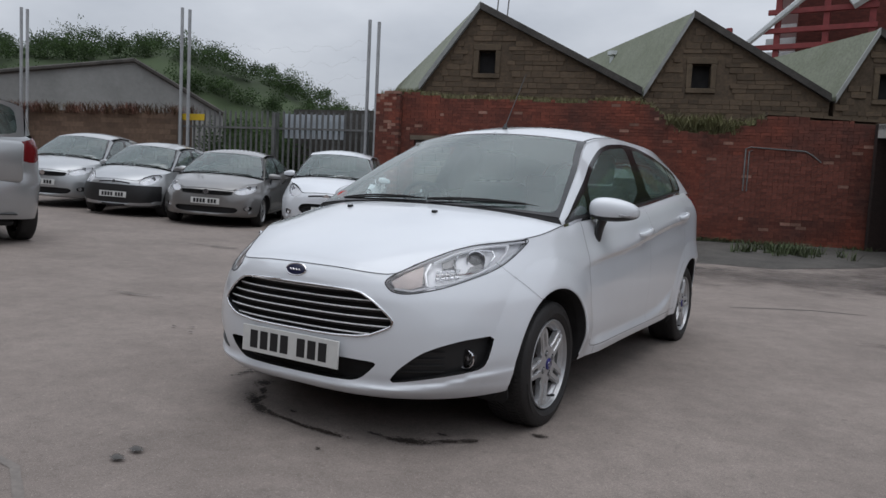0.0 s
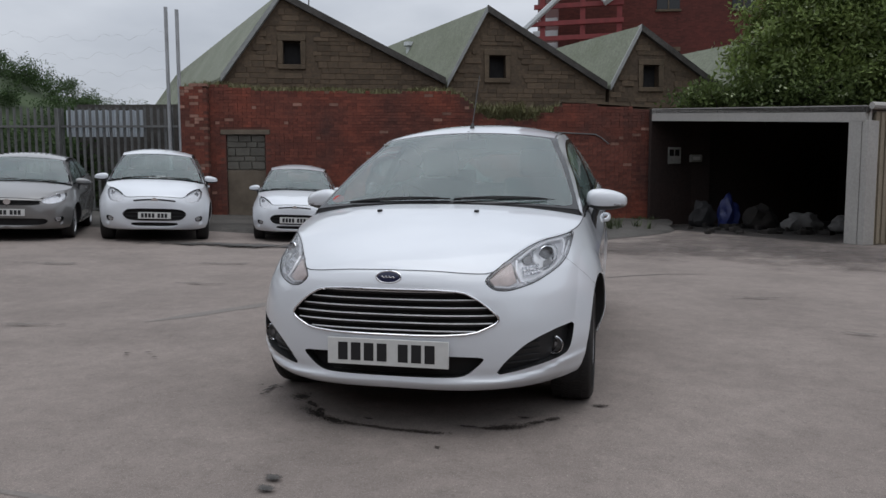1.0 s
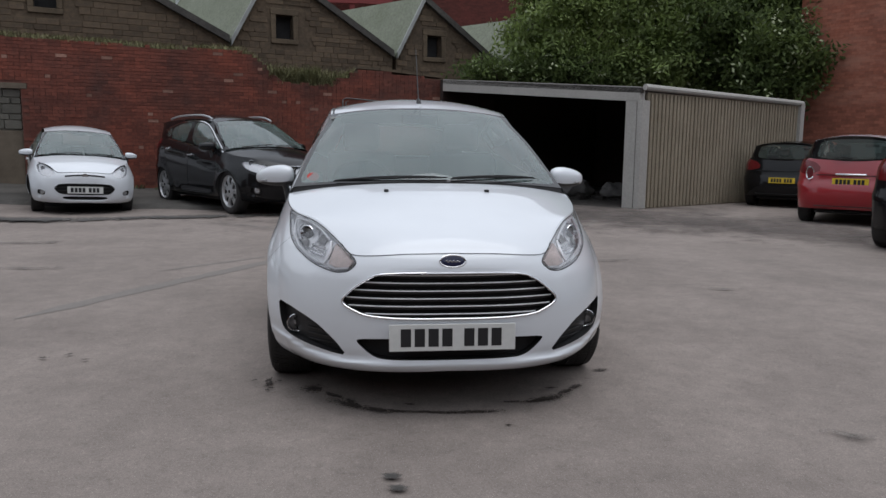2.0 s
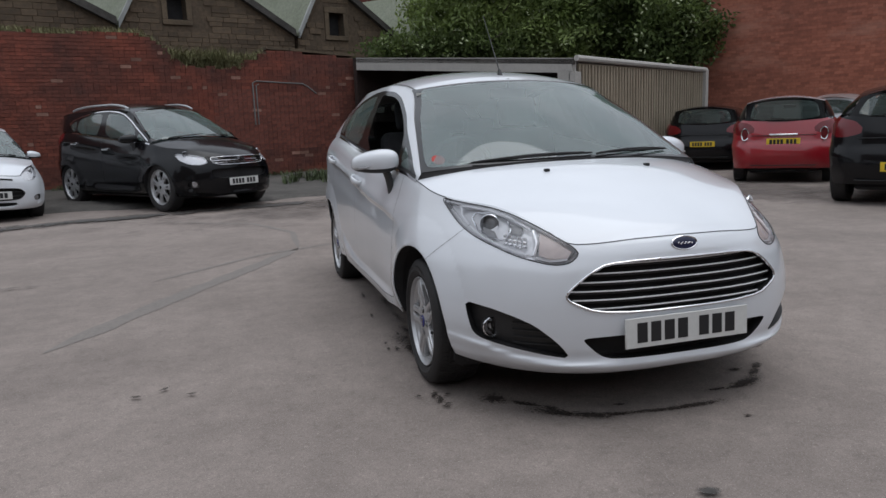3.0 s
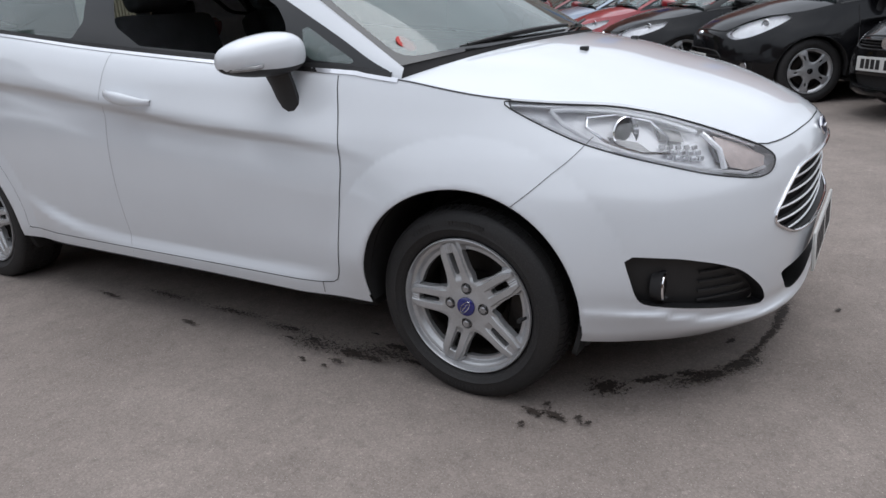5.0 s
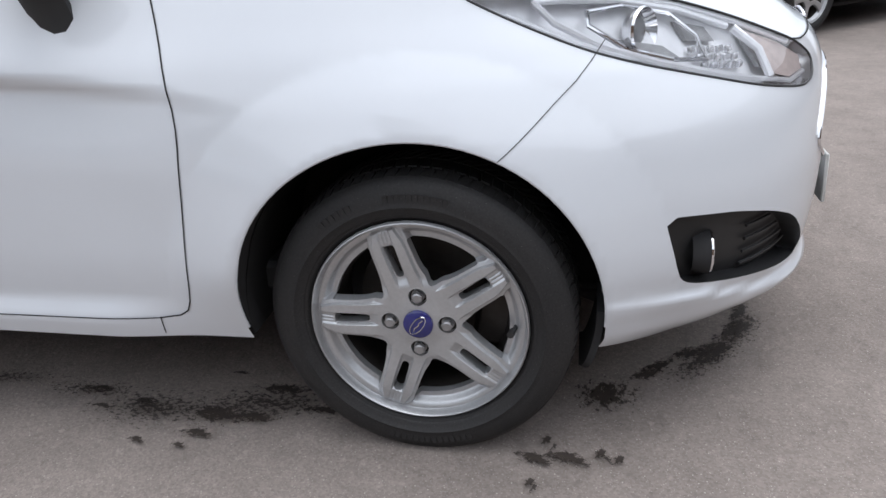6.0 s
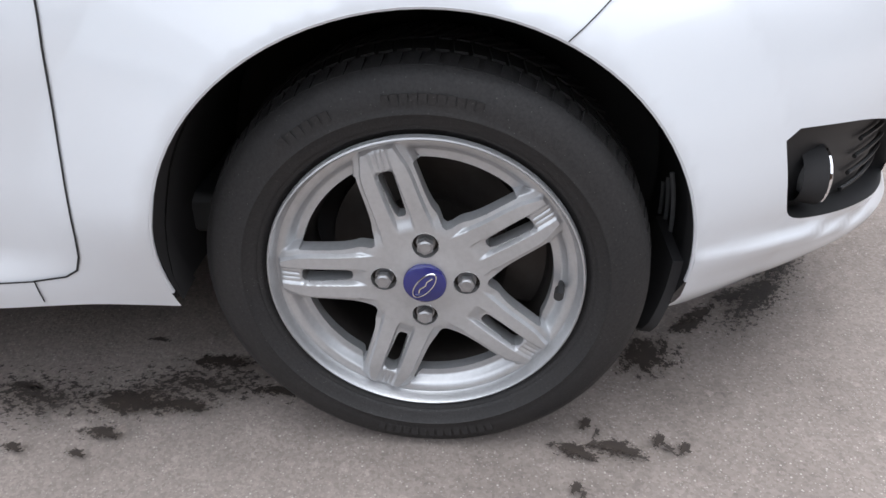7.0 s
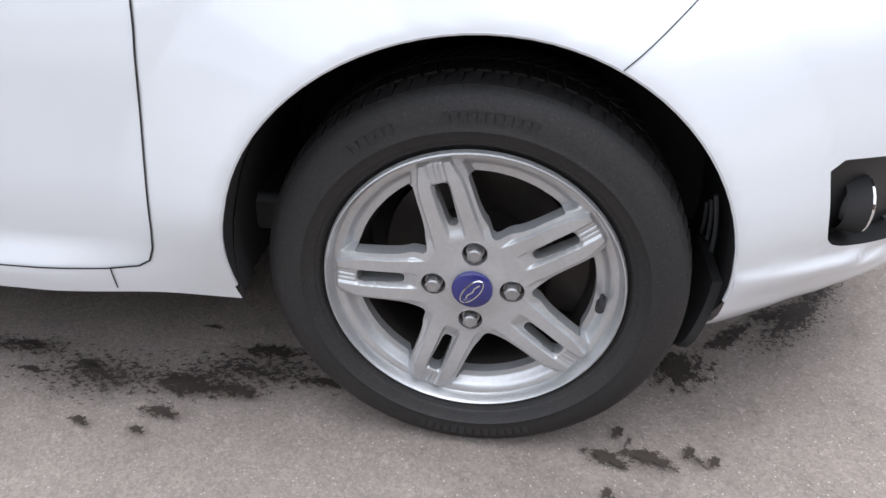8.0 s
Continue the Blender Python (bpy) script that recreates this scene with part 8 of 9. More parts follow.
def trims(kit, paint):
    """Panel gaps, trims, handles, wipers and badges of the near car."""
    def gap(name, path, w=0.005, surf=wrap, mat=None, label="", up=0.0015):
        for sd in (1, -1):
            kit.add(name, one_side(ribbon(surf, path, w, up, False), sd), mat or M["void"], label, weld=False)
    fy = spline((0.286, 0.50), (0.289, 0.460), (0.296, 0.434), (0.312, 0.419), (0.375, 0.401), (0.452, 0.390), (0.55, 0.379), (0.64, 0.370), (0.75, 0.381), (0.88, 0.408))
    z = np.concatenate((np.linspace(0.895, 0.32, 40), [0.309, 0.302, 0.296, 0.292, 0.289, 0.287]))
    gap("door_gap", sz_from_yz([(float(fy(q)), q) for q in z]), 0.0028)
    gap("door_gap", sz_from_yz([(yy, 0.282 + 0.005 * ((yy - 1.25) / 0.8) ** 2) for yy in np.linspace(0.485, 2.1, 30)]), 0.0024)
    z = np.linspace(0.985, 0.265, 12)
    gap("door_gap", sz_from_yz([(1.40 + 0.03 * math.sin((0.985 - q) * 4), q) for q in z]), 0.0011)
    t = np.linspace(1.25, 2.75, 14)
    gap("door_gap", sz_from_yz([(2.27, 1.06), (2.30, 0.95), (2.27, 0.82)] + [(WB + 0.40 * math.cos(u + 0.45), ARCH_Z + 0.40 * math.sin(u + 0.45)) for u in t if u + 0.45 < 3.0 and u > 1.6] + [(2.10, 0.30), (2.08, 0.281)]), 0.0012)
    gap("bumper_gap", [tuple(q) for q in sz_from_yz([(-0.315, 0.735), (-0.24, 0.655), (-0.195, 0.613), (-0.154, 0.579)])], 0.0014)
    gap("sill_gap", sz_from_yz([(0.484 + 0.003 * t, 0.286 - 0.036 * t) for t in np.linspace(0, 1, 6)]), 0.002)
    ss = np.linspace(0, S_CORNER + 0.05, 24)
    gap("bonnet_gap", np.stack((ss, top(ss) - 0.004), 1), 0.0032)
    ss = np.linspace(s_at_y(-0.11, 0.82)[0], S_COWL + 0.02, 16)
    gap("bonnet_gap", np.stack((ss, top(ss) - 0.004), 1), 0.0032)
    yy = np.linspace(0.21, 2.34, 50)
    bp = belt_point(yy)
    gap("belt_trim", np.stack((s_at_y(yy, bp[:, 2] - 0.004), bp[:, 2] - 0.006), 1), 0.013, mat=M["chrome"], label="bright belt moulding", up=0.003)
    gap("belt_seal", np.stack((yy + 0.02, bp[:, 2] + 0.008), 1), 0.014, cabin, M["black_plastic"], "black window seal", 0.003)
    gap("roof_gutter", [(0.97, q) for q in np.linspace(0.0, 0.95, 20)], 0.012, roof, M["black_plastic"], "black roof gutter", 0.001)
    # handles
    for hy, hz in ((1.265, 0.834), (2.17, 0.925)):
        for sd in (-1, 1):
            v, f = [], []
            n = 12
            for i in range(15):
                u = i / 14
                yy = hy - 0.115 + 0.23 * u
                zz = hz + 0.030 * (u - 0.5)
                x0 = float(half_width(np.array([yy]), np.array([zz]))[0])
                o = 0.034 * math.sin(math.pi * u) ** 0.4 if 0 < u < 1 else 0.0
                r = 0.021 * (0.45 + 0.55 * math.sin(math.pi * u))
                for j in range(n):
                    w = 2 * math.pi * j / n
                    v.append((x0 + o + 0.55 * r * math.cos(w), yy, zz + r * math.sin(w)))
            for i in range(14):
                for j in range(n):
                    f.append((i * n + j, i * n + (j + 1) % n, (i + 1) * n + (j + 1) % n, (i + 1) * n + j))
            kit.add("door_handle", one_side((v, f), sd), paint, "body-coloured door handle")
    # wipers, cowl, washer jets, aerial, oval badge
    v, f = [], []
    cols = np.linspace(-1, 1, 41)
    for c in cols:
        e = bonnet(np.array([abs(c)]), np.array([1.0]))[0]
        g = screen(np.array([abs(c)]), np.array([0.0]))[0]
        sg = -1 if c < 0 else 1
        for p in (e + np.array([0, -0.002, -0.006]), (e + g) / 2 + np.array([0, 0, -0.012]), g + np.array([0, 0.004, 0.001])):
            v.append((sg * p[0], p[1], p[2]))
    for i in range(40):
        for j in range(2):
            f.append((3 * i + j, 3 * i + 3 + j, 3 * i + 4 + j, 3 * i + 1 + j))
    kit.add("cowl", (v, f), M["void"], "black plastic cowl below the screen")

    def on_screen(x, r, up):
        p = screen(np.array([min(1, abs(x) / 0.66)]), np.array([r]))[0]
        return (x, p[1] - 0.55 * up, p[2] + 0.85 * up)
    for x0, x1, r0, r1 in ((0.56, 0.10, 0.055, 0.004), (0.02, -0.50, 0.012, 0.004)):
        pts = [on_screen(x0 + (x1 - x0) * t, r0 + (r1 - r0) * t, 0.022 + 0.006 * math.sin(math.pi * t)) for t in np.linspace(0, 1, 12)]
        wp = kit.add("wiper", tube(pts, 0.0048, 6), M["black_plastic"], "black wiper arm")
        pts = [on_screen(x0 + (x1 - x0) * t, r0 + (r1 - r0) * t + 0.012, 0.010) for t in np.linspace(-0.1, 1.02, 12)]
        kit.add("wiper_blade", tube(pts, 0.0042, 6), M["rubber"], "", wp)
    for x in (-0.247, 0.247):
        p = bonnet(np.array([abs(x) / 0.71]), np.array([(-0.155 + 0.722) / 0.732]))[0]
        bm = bmesh.new()
        box(bm, (x - 0.011, p[1] - 0.012, p[2] - 0.004), (x + 0.011, p[1] + 0.012, p[2] + 0.011), 0.004, None, 2)
        kit.bm("washer_jet", bm, M["black_plastic"], "black washer jet")
    bm = bmesh.new()
    z = float(roof_z(1.02))
    rod(bm, (0, 1.02, z - 0.01), (0, 1.035, z + 0.03), 0.018, 14, 0.009)
    base = kit.bm("aerial_base", bm, M["black_plastic"], "black aerial base")
    bm = bmesh.new()
    rod(bm, (0, 1.03, z + 0.02), (0, 1.28, z + 0.37), 0.0035, 8, 0.0022)
    kit.bm("aerial", bm, M["black_plastic"], "thin black roof aerial", base)
    n = 36
    v, f = lathe([(-0.010, 0.0), (-0.012, 0.6), (-0.010, 0.86), (-0.006, 0.9), (-0.004, 0.96), (0.0, 1.0)], n)
    at = np.array(wrap(np.array([0.0]), np.array([0.672]))[0])
    vv = [(q[1] * 0.053, at[1] + q[0] * 0.9 + 0.25 * q[2] * 0.024 + 0.001, at[2] + q[2] * 0.024) for q in v]
    bd = kit.add("badge", (vv, f), M["badge_blue"], "oval dark blue badge with chrome rim")
    t = np.linspace(0, 2 * math.pi, 40, endpoint=False)
    kit.add("badge_rim", tube([(0.052 * math.sin(u), at[1] - 0.004 + 0.006 * math.cos(u), at[2] + 0.0235 * math.cos(u)) for u in t], 0.0035, 6, True), M["chrome"], "", bd)
    kit.add("badge_mark", tube([(-0.030 + 0.06 * u, at[1] - 0.0105, at[2] + 0.0045 * math.sin(u * 25) * (1 - 0.5 * u)) for u in np.linspace(0, 1, 40)], 0.0017, 6), M["chrome"], "", bd)


def far_trims(kit, paint, bright):
    """Panel gaps, belt moulding, handles, wipers and bonnet mark of a parked car."""
    def gap(name, path, w, surf=wrap, mat=None, label="", up=0.002):
        for sd in (1, -1):
            kit.add(name, one_side(ribbon(surf, path, w, up, False), sd), mat or M["void"], label, weld=False)
    gap("door_gap", sz_from_yz([(0.385 + 0.06 * (q - 0.6) ** 2, q) for q in np.linspace(0.87, 0.30, 8)]), 0.007)
    gap("door_gap", sz_from_yz([(1.40, q) for q in np.linspace(0.97, 0.30, 8)]), 0.006)
    gap("door_gap", sz_from_yz([(yy, 0.285) for yy in np.linspace(0.40, 2.1, 12)]), 0.006)
    ss = np.linspace(0, S_CORNER + 0.05, 14)
    gap("bonnet_gap", np.stack((ss, top(ss) - 0.004), 1), 0.009)
    yy = np.linspace(0.23, 2.34, 24)
    bp = belt_point(yy)
    gap("belt_trim", np.stack((s_at_y(yy, bp[:, 2] - 0.004), bp[:, 2] - 0.006), 1), 0.018, mat=bright, label="belt moulding", up=0.004)
    if bright is M["chrome"]:
        rim = [p for p in DLO if p[1] > float(belt(p[0])) + 0.03]
        rim = sorted(rim, key=lambda p: p[0])
        gap("window_trim", rim, 0.016, cabin, bright, "bright window moulding", 0.004)
    for hy, hz in ((1.265, 0.834), (2.17, 0.925)):
        for sd in (-1, 1):
            x0 = float(half_width(np.array([hy]), np.array([hz]))[0])
            bm = bmesh.new()
            box(bm, (sd * (x0 + 0.005) - 0.018, hy - 0.09, hz - 0.016), (sd * (x0 + 0.005) + 0.018, hy + 0.09, hz + 0.016), 0.008, None, 2)
            kit.bm("door_handle", bm, bright if bright is M["chrome"] else paint, "door handle")
    for x0, x1 in ((0.52, 0.05), (0.0, -0.50)):
        pts = []
        for t in np.linspace(0, 1, 8):
            x = x0 + (x1 - x0) * t
            p = screen(np.array([min(1, abs(x) / 0.66)]), np.array([0.04 - 0.03 * t]))[0]
            pts.append((x, p[1] - 0.012, p[2] + 0.018))
        kit.add("wiper", tube(pts, 0.008, 6), M["black_plastic"], "black wiper arm")
    for z0, dy in ((0.668, 0.0),):
        c = wrap(np.array([0.0]), np.array([z0]))[0]
        bm = bmesh.new()
        rod(bm, (0, c[1] + 0.01, z0 - 0.03), (0, c[1] - 0.012, z0 - 0.03), 0.046, 18)
        kit.bm("nose_badge", bm, M["chrome"], "round chrome badge")
    if FACE_PLATE == 0.415:
        gap("upper_slot", [(s, 0.655 - 0.02 * (s / 0.3) ** 2) for s in np.linspace(0.0, 0.33, 8)], 0.026, mat=M["void"], label="dark slot under the bonnet edge")
    h0, h1 = hatch(np.array([0.0]), np.array([0.12]))[0], hatch(np.array([0.45]), np.array([0.16]))[0]
    kit.add("rear_wiper", tube([h0 + np.array([0, 0.02, 0]), (h0 + h1) / 2 + np.array([0, 0.025, 0.005]), h1 + np.array([0, 0.02, 0])], 0.009, 6), M["black_plastic"], "black rear wiper")


def cabin_inside(kit, hero):
    """Seats, dash and steering wheel, seen through the glass."""
    A, Q = np.meshgrid(spaced(0, 0.96, 0.08), spaced(0.02, 0.97, 0.06), indexing="ij")
    v, f = Sheet(np.stack((A, Q), -1), roof).build(0)
    kit.add("headlining", (v - np.array([0, 0, 0.03]), f), M["lining"], "pale grey headlining")
    bm = bmesh.new()
    box(bm, (-0.70, 0.2, 0.28), (0.70, 2.75, 0.34), 0.01)
    box(bm, (-0.73, 0.35, 0.30), (-0.68, 2.5, 0.92), 0.02)
    box(bm, (0.68, 0.35, 0.30), (0.73, 2.5, 0.92), 0.02)
    kit.bm("cabin_lining", bm, M["dash"], "dark door cards and floor")
    bm = bmesh.new()
    box(bm, (-0.66, 0.12, 0.62), (0.66, 0.62, 0.90), 0.05, None, 3)
    box(bm, (-0.50, 0.50, 0.80), (-0.18, 0.68, 0.93), 0.035, None, 3)
    kit.bm("dashboard", bm, M["dash"], "dark grey dashboard")
    for x in (-0.36, 0.36):
        bm = bmesh.new()
        box(bm, (x - 0.25, 0.95, 0.42), (x + 0.25, 1.45, 0.56), 0.05, None, 3)
        box(bm, (x - 0.24, -0.07, 0.0), (x + 0.24, 0.07, 0.62), 0.05, Matrix.Translation((0, 1.45, 0.5)) @ Matrix.Rotation(radians(-18), 4, "X"), 3)
        st = kit.bm("front_seat", bm, M["seat"], "charcoal cloth front seat")
        bm = bmesh.new()
        box(bm, (x - 0.13, -0.05, 0.64), (x + 0.13, 0.05, 0.83), 0.04, Matrix.Translation((0, 1.45, 0.5)) @ Matrix.Rotation(radians(-16), 4, "X"), 3)
        kit.bm("headrest", bm, M["seat"], "", st)
    bm = bmesh.new()
    box(bm, (-0.6, 1.95, 0.40), (0.6, 2.4, 0.56), 0.05, None, 3)
    box(bm, (-0.6, 2.35, 0.5), (0.6, 2.5, 1.06), 0.05, None, 3)
    for x in (-0.36, 0.36):
        box(bm, (x - 0.12, 2.38, 1.04), (x + 0.12, 2.47, 1.18), 0.03, None, 2)
    kit.bm("rear_bench", bm, M["seat"], "charcoal cloth rear bench")
    t = np.linspace(0, 2 * math.pi, 32, endpoint=False)
    rot = Matrix.Translation((-0.36, 0.78, 0.90)) @ Matrix.Rotation(radians(-62), 4, "X")
    v, f = tube([rot @ Vector((0.18 * math.cos(u), 0.18 * math.sin(u), 0)) for u in t], 0.014, 8, True)
    sw = kit.add("steering_wheel", (v, f), M["dash"], "black steering wheel")
    bm = bmesh.new()
    box(bm, (-0.17, -0.03, -0.02), (0.17, 0.03, 0.012), 0.012, rot)
    box(bm, (-0.06, -0.07, -0.03), (0.06, 0.07, 0.02), 0.02, rot)
    box(bm, (-0.02, -0.17, -0.012), (0.02, 0, 0.008), 0.008, rot)
    kit.bm("steering_hub", bm, M["dash"], "", sw)
    bm = bmesh.new()
    box(bm, (-0.11, 0.90, 1.27), (0.11, 0.935, 1.33), 0.015, None, 2)
    rod(bm, (0, 0.91, 1.32), (0, 0.90, 1.38), 0.008, 8)
    kit.bm("interior_mirror", bm, M["dash"], "black interior mirror")
    if hero:
        p = screen(np.array([0.88]), np.array([0.10]))[0]
        bm = bmesh.new()
        rod(bm, (-p[0], p[1] + 0.012, p[2] - 0.004), (-p[0], p[1] + 0.010, p[2] - 0.0015), 0.032, 20)
        kit.bm("screen_disc", bm, M["red_tag"], "round red paper disc inside the screen")
        for dx, dz in ((-0.93, 0.90),):
            q = screen(np.array([abs(dx)]), np.array([dz]))[0]
            bm = bmesh.new()
            box(bm, (-q[0] - 0.03, q[1] - 0.002, q[2] - 0.012), (-q[0] + 0.03, q[1] + 0.001, q[2] + 0.006))
            kit.bm("screen_sticker", bm, M["plate_white"], "small pale sticker on the screen")


def make_car(name, m, paint, label, scale=(1, 1, 1), cell=0.04, hero=False, wheel_r=0.29, rim_r=0.2095, spokes=5, twin=True, extra=None, inside=True, kind="sleek", roof_paint=None, face="hatch", rear_plate=0.60, bright="black_plastic"):
    family(kind, face)
    car = tagged(empty(name), label, "car")
    kit = Kit(car, scale)
    shell(kit, paint, cell, hero, roof_paint)
    mirrors(kit, paint, hero)
    if hero:
        trims(kit, paint)
    else:
        far_trims(kit, paint, M[bright])
    if inside:
        cabin_inside(kit, hero)
    sx, sy, sz = scale
    fy = float(nose(0.36)) * sy
    plate(car, (float(nose(FACE_PLATE)) - 0.012) * sy - 0.006, FACE_PLATE * sz, False, 0.52, -2)
    if not hero:
        plate(car, (float(tail(rear_plate)) + 0.012) * sy, rear_plate * sz, True, 0.50, 0, face=1)
        for z in (0.30, 0.80):
            bm = bmesh.new()
            box(bm, (-0.5, 3.07, z), (0.5, 3.12 if z < 0.5 else 3.075, z + 0.012), 0.004)
            kit.bm("rear_trim", bm, M["black_plastic"], "dark rear trim")
    base = wheel("wheel", wheel_r, 0.195 * (1.1 if wheel_r > 0.32 else 1), rim_r, M["alloy"], 1 if hero else 0, spokes, twin, parent=car)
    xo = (0.812 if hero else 0.795) * sx - 0.0975
    spots = [(-xo, 0.0, 0), (-xo, WB * sy, 0), (xo, 0.0, 180), (xo, WB * sy, 180)]
    wz = wheel_r - 0.0055 if hero else wheel_r - 0.004
    base.matrix_basis = pose(spots[0][0], spots[0][1], wz)
    for i, (x, y, a) in enumerate(spots[1:]):
        c = copy_thing(base, pose(x, y, wz, 25 + 40 * i, 0, a))
    if extra:
        extra(kit)
    car.matrix_world = m
    return car


# ---- the white hatchback in the middle of the yard ----
hero = make_car("white_hatchback", pose(0.008, 0, 0), M["white"], "glossy white five-door hatchback with open driver's window, parked on the yard", cell=0.0135, hero=True, wheel_r=0.2795, rim_r=0.200)


# ---- parked cars round the yard ----
def at(x, y, front, back=0.0):
    """A pose whose car stands with the middle of its front axle at (x, y), facing the direction front."""
    a = math.degrees(math.atan2(front[0], -front[1]))
    f = Vector((front[0], front[1], 0)).normalized()
    tilt = Matrix.Rotation(math.atan(RAMP) if x < -5 else 0, 4, "Y")
    return Matrix.Translation((x - f.x * back, y - f.y * back, yard_height(x))) @ tilt @ pose(0, 0, 0, 0, 0, a)


def facing(deg):
    return (math.sin(radians(deg)), -math.cos(radians(deg)))


def roof_rails(kit):
    for sd in (-1, 1):
        pts = [(sd * (float(rail_x(y)) - 0.02), y, float(rail_z(y)) + 0.055 * math.sin(math.pi * (y - 1.0) / 1.6) ** 0.3 + 0.01) for y in np.linspace(1.02, 2.58, 16)]
        kit.add("roof_rail", tube(pts, 0.016, 8), M["alloy"], "silver roof rail")


def spare_wheel(kit):
    bm = bmesh.new()
    box(bm, (-0.55, 3.02, 0.62), (0.55, 3.13, 1.02), 0.03)
    kit.bm("tail_panel", bm, M["silver"], "pale tail door panel")


def chrome_handle(kit):
    for sd in (-1, 1):
        ring = [(sd * (0.60 + 0.055 * math.cos(u)), 3.045 - 0.05 * abs(math.cos(u)), 0.83 + 0.10 * math.sin(u)) for u in np.linspace(0, 2 * math.pi, 24, endpoint=False)]
        lamp = kit.add("tail_lamp_ring", tube(ring, 0.010, 6, True), M["chrome"], "chrome ring round the tail lamp")
        kit.add("tail_lamp_glass", (ring, [tuple(range(24))]), M["lamp_red"], "red lamp glass", lamp)
    bm = bmesh.new()
    box(bm, (-0.22, 3.03, 0.80), (0.22, 3.10, 0.835), 0.01)
    kit.bm("boot_handle", bm, M["chrome"], "chrome boot handle")


def badge_rear(kit):
    bm = bmesh.new()
    rod(bm, (0, 3.02, 0.86), (0, 3.10, 0.86), 0.05, 18)
    kit.bm("round_badge", bm, M["chrome"], "round chrome badge")


def black_nose(kit):
    bm = bmesh.new()
    p = [wrap(np.array([s]), np.array([0.5]))[0] for s in np.linspace(0, 0.95, 14)]
    v, f = [], []
    for q in p:
        for z in (0.2, 0.35, 0.5, 0.6):
            w = wrap(np.array([np.interp(q[0], [u[0] for u in p], np.linspace(0, 0.95, 14))]), np.array([z]))[0]
            v.append((w[0] * 1.012, w[1] - 0.012, z))
    for i in range(13):
        for j in range(3):
            f.append((i * 4 + j, i * 4 + 4 + j, i * 4 + 5 + j, i * 4 + 1 + j))
    bm.free()
    kit.add("bumper", both((v, f)), M["black_plastic"], "unpainted black front bumper")


CARS = [
    ("silver_offroader", at(-10.4, 2.0, (-0.98, 0.2)), "silver", "boxy silver off-road car seen from behind", (1.12, 1.05, 1.26), 0.36, spare_wheel, "upright"),
    ("pale_hatchback", at(-13.0, 5.95, facing(34)), "silver", "pale silver hatchback by the stone wall", (1.05, 1.04, 1.10), 0.3, None, "sleek"),
    ("small_hatchback", at(-11.05, 6.25, facing(30)), "silver", "small silver hatchback with unpainted black bumper", (1.0, 0.96, 1.03), 0.28, black_nose, "sleek"),
    ("grey_hatchback", at(-9.15, 6.82, facing(34)), "grey_paint", "metallic grey hatchback parked by the gate", (1.13, 1.08, 1.02), 0.31, None, "sleek"),
    ("white_people_carrier", at(-7.20, 7.93, facing(33)), "white", "white compact people carrier parked by the gate", (1.12, 1.05, 1.13), 0.33, None, "upright"),
    ("old_white_hatchback", at(-5.10, 9.30, facing(23)), "white", "small white hatchback parked before the brick wall", (0.97, 1.0, 0.99), 0.29, None, "sleek"),
    ("black_suv", at(-1.84, 9.20, facing(35)), "black_paint", "glossy black sport utility car with silver roof rails", (1.08, 1.15, 1.17), 0.385, roof_rails, "upright"),
    ("black_estate", at(10.43, 12.45, (0.70, 0.71)), "black_paint", "black estate car parked nose to the wall", (1.02, 1.05, 0.93), 0.3, None, "upright"),
    ("red_mini", at(9.15, 8.75, (0.70, 0.714)), "red_paint", "small red hatchback with white roof and chrome boot handle", (0.98, 0.92, 0.97), 0.29, chrome_handle, "upright"),
    ("silver_hatchback", at(12.9, 10.97, (0.8, 0.6)), "silver", "silver hatchback behind the red one", (1.0, 1.0, 1.04), 0.3, None, "sleek"),
    ("black_hatchback", at(8.25, 4.97, (0.83, 0.555)), "black_paint", "black hatchback with a round rear badge", (1.05, 0.9, 1.0), 0.32, badge_rear, "sleek"),
    ("maroon_hatchback", at(11.3, 5.2, (-0.5, 0.866)), "wine", "dark red hatchback in the row by the terrace", (1.02, 1.05, 1.0), 0.31, None, "sleek"),
    ("blue_saloon", at(9.75, 3.8, (-0.5, 0.866)), "blue_silver", "pale blue metallic hatchback in the row", (0.97, 1.05, 0.99), 0.31, None, "sleek"),
    ("red_hatchback", at(8.55, 2.75, (-0.5, 0.866)), "red_paint", "bright red hatchback in the row by the terrace", (0.95, 1.0, 0.97), 0.3, None, "sleek"),
    ("black_coupe", at(7.28, 1.61, (-0.5, 0.866)), "black_paint", "black hatchback with silver wheels in the row", (1.03, 1.05, 0.95), 0.32, None, "sleek"),
    ("dark_hatchback", at(5.96, 0.14, (-0.5, 0.866)), "black_paint", "dark grey-black hatchback with large headlamps", (1.0, 1.0, 1.0), 0.3, None, "sleek"),
    ("old_black_hatchback", at(4.76, -1.43, (-0.64, 0.77)), "black_paint", "older black hatchback at the end of the row", (0.96, 0.97, 0.94), 0.28, None, "sleek"),
]
for nm, m, paint, lb, sc, wr, ex, kd in CARS:
    make_car(nm, m, M[paint], lb, sc, cell=0.05, wheel_r=wr, rim_r=wr * 0.70, twin=nm not in ("silver_offroader", "old_black_hatchback"), spokes=5 if nm != "black_suv" else 7, extra=ex, kind=kd, roof_paint=M["white"] if nm == "red_mini" else None,
             face="wide" if nm in ("white_people_carrier", "old_white_hatchback", "small_hatchback", "dark_hatchback") else "tall" if nm == "black_suv" else "slim",
             rear_plate={"red_mini": 0.70, "black_hatchback": 0.47}.get(nm, 0.60), bright="chrome" if nm in ("black_suv", "red_mini") else "black_plastic")


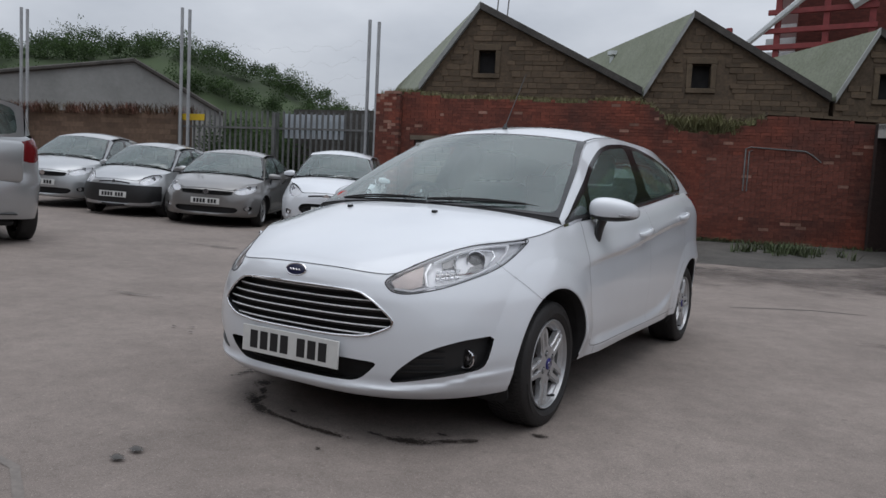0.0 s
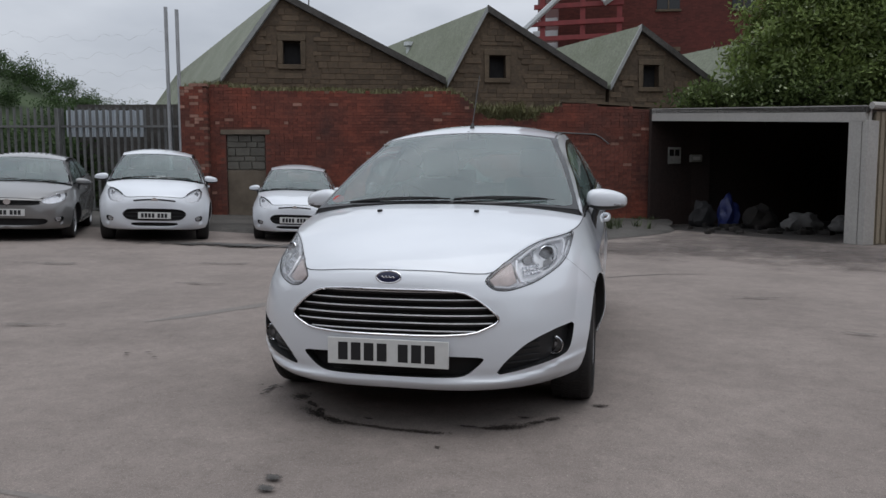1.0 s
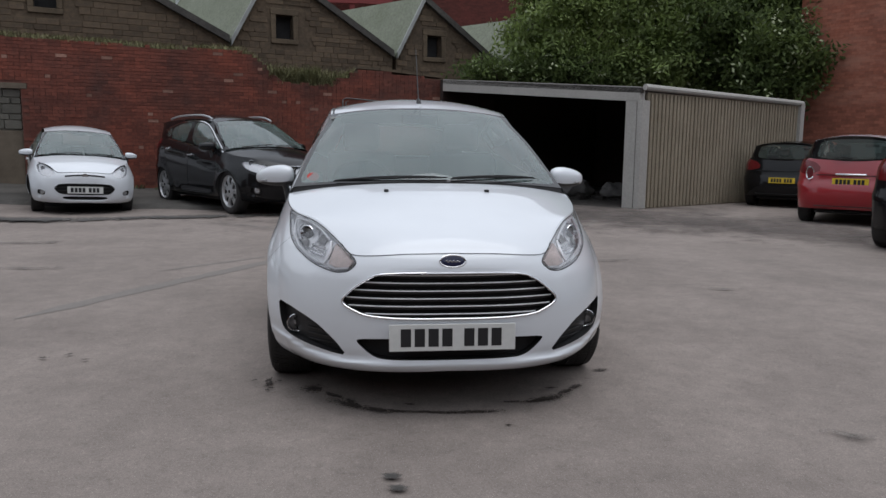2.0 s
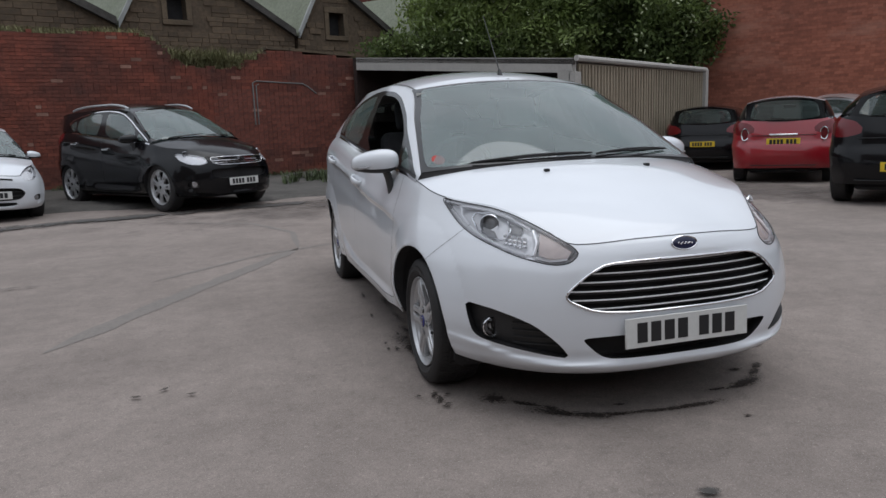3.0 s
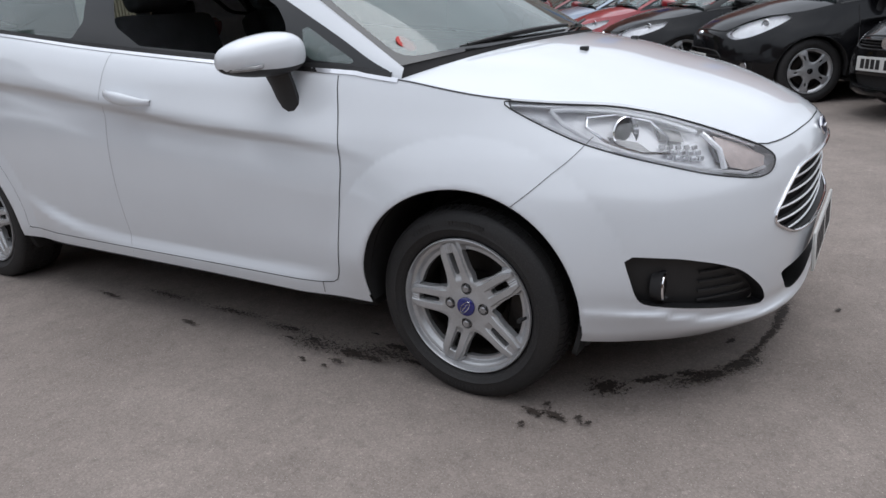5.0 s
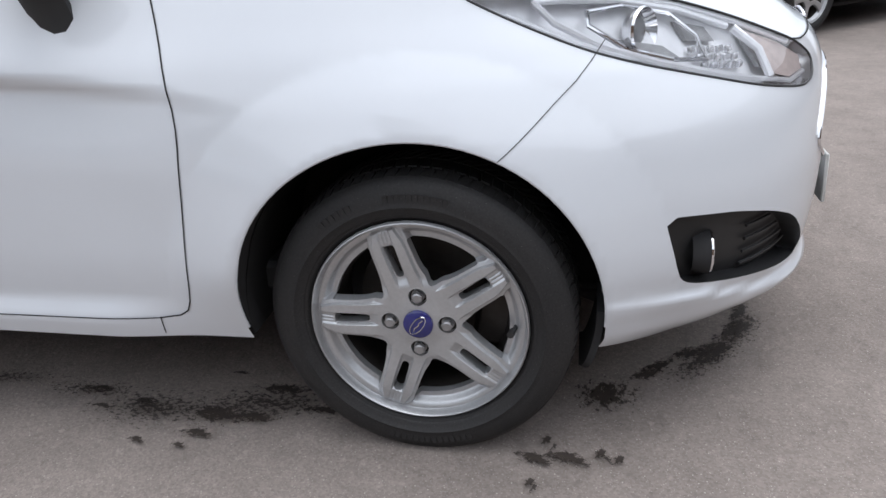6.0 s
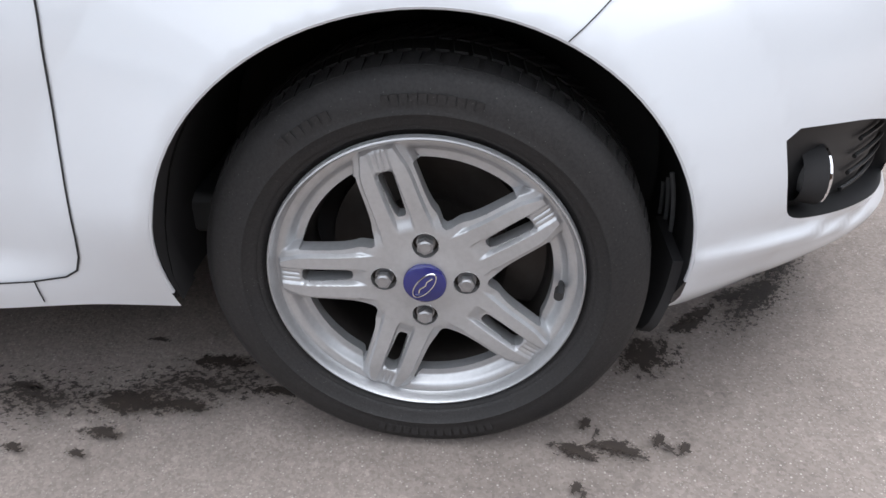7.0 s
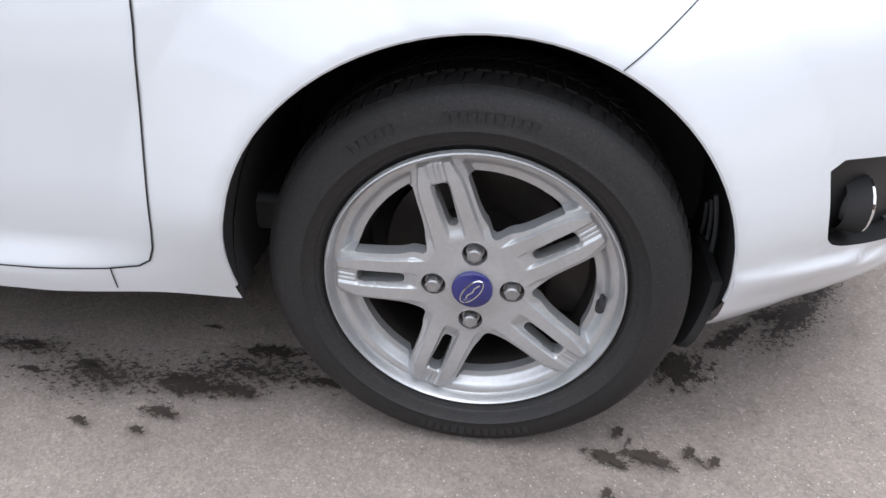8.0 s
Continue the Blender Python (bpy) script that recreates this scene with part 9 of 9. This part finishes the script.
# ---- bricks of the yard wall, last ----
BR_L, BR_H, BR_D = 0.225, 0.075, 0.05
bm = bmesh.new()
bmesh.ops.create_cube(bm, size=1.0)
unit_me = bpy.data.meshes.new("brick")
bm.to_mesh(unit_me)
bm.free()
unit_me.materials.append(M["brick"])
pale_me = unit_me.copy()
pale_me.materials.clear()
pale_me.materials.append(M["pale_brick"])
rb = random.Random(12)
cube = [(-.5, -.5, -.5), (.5, -.5, -.5), (.5, .5, -.5), (-.5, .5, -.5), (-.5, -.5, .5), (.5, -.5, .5), (.5, .5, .5), (-.5, .5, .5)]
quads = [(4, 5, 6, 7), (0, 1, 5, 4), (1, 2, 6, 5), (3, 0, 4, 7), (0, 3, 2, 1)]
bulk = {0: ([], []), 1: ([], [])}
singles = 0
course = 0
z = 0.0
while z < 3.7:
    s = -0.1 - (BR_L / 2 if course % 2 else 0)
    header = course % 5 == 4
    step_l = BR_L / 2 if header else BR_L
    while s < 11.95:
        a, b = max(s, -0.1) + 0.005, s + step_l - 0.005
        if (a + b) / 2 < 0.55:
            b = min(b, 0.55)
        else:
            a = max(a, 0.56)
        m = (a + b) / 2
        top_here = float(wall_top(m)) + 0.05 * noise.noise(Vector((m * 2.3, 1, 0)))
        in_door = b > DOOR0 - 0.001 and a < DOOR1 + 0.001 and z < DOOR_Z + 0.12
        if z + BR_H < top_here and not in_door and b - a > 0.03:
            pier = m < 0.55
            off = -0.10 if pier else 0.0
            o = rb.uniform(-0.006, 0.006)
            pale = rb.random() < (0.14 if pier else 0.03) * (1 + 1.6 * noise.noise(Vector((m * 0.9, z * 1.3, 4))))
            mt = W_M @ Matrix.Translation((m, 0.0 + off + o, z + BR_H / 2)) @ Matrix.Rotation(rb.uniform(-0.012, 0.012), 4, "Z") @ Matrix.Diagonal((b - a, BR_D + (0.18 if pier else 0), BR_H - 0.0075, 1))
            if 8.0 < m < 11.2 and 0.7 < z < 2.1 and singles < 300:
                ob = new("brick", pale_me if pale else unit_me)
                ob.parent, ob.matrix_basis = wall, mt
                singles += 1
            else:
                v, f = bulk[1 if pale else 0]
                k = len(v)
                v += [tuple(mt @ Vector(c)) for c in cube]
                f += [tuple(k + i for i in q) for q in quads]
        s += step_l
    z += BR_H
    course += 1
for key, name, mat in ((0, "brickwork", M["brick"]), (1, "pale_brickwork", M["pale_brick"])):
    ob = solid(name, *bulk[key], mat, wall, "soot-stained red bricks" if key == 0 else "lime-whitened bricks", shade=False)
    tagged(ob, kind="stuff")
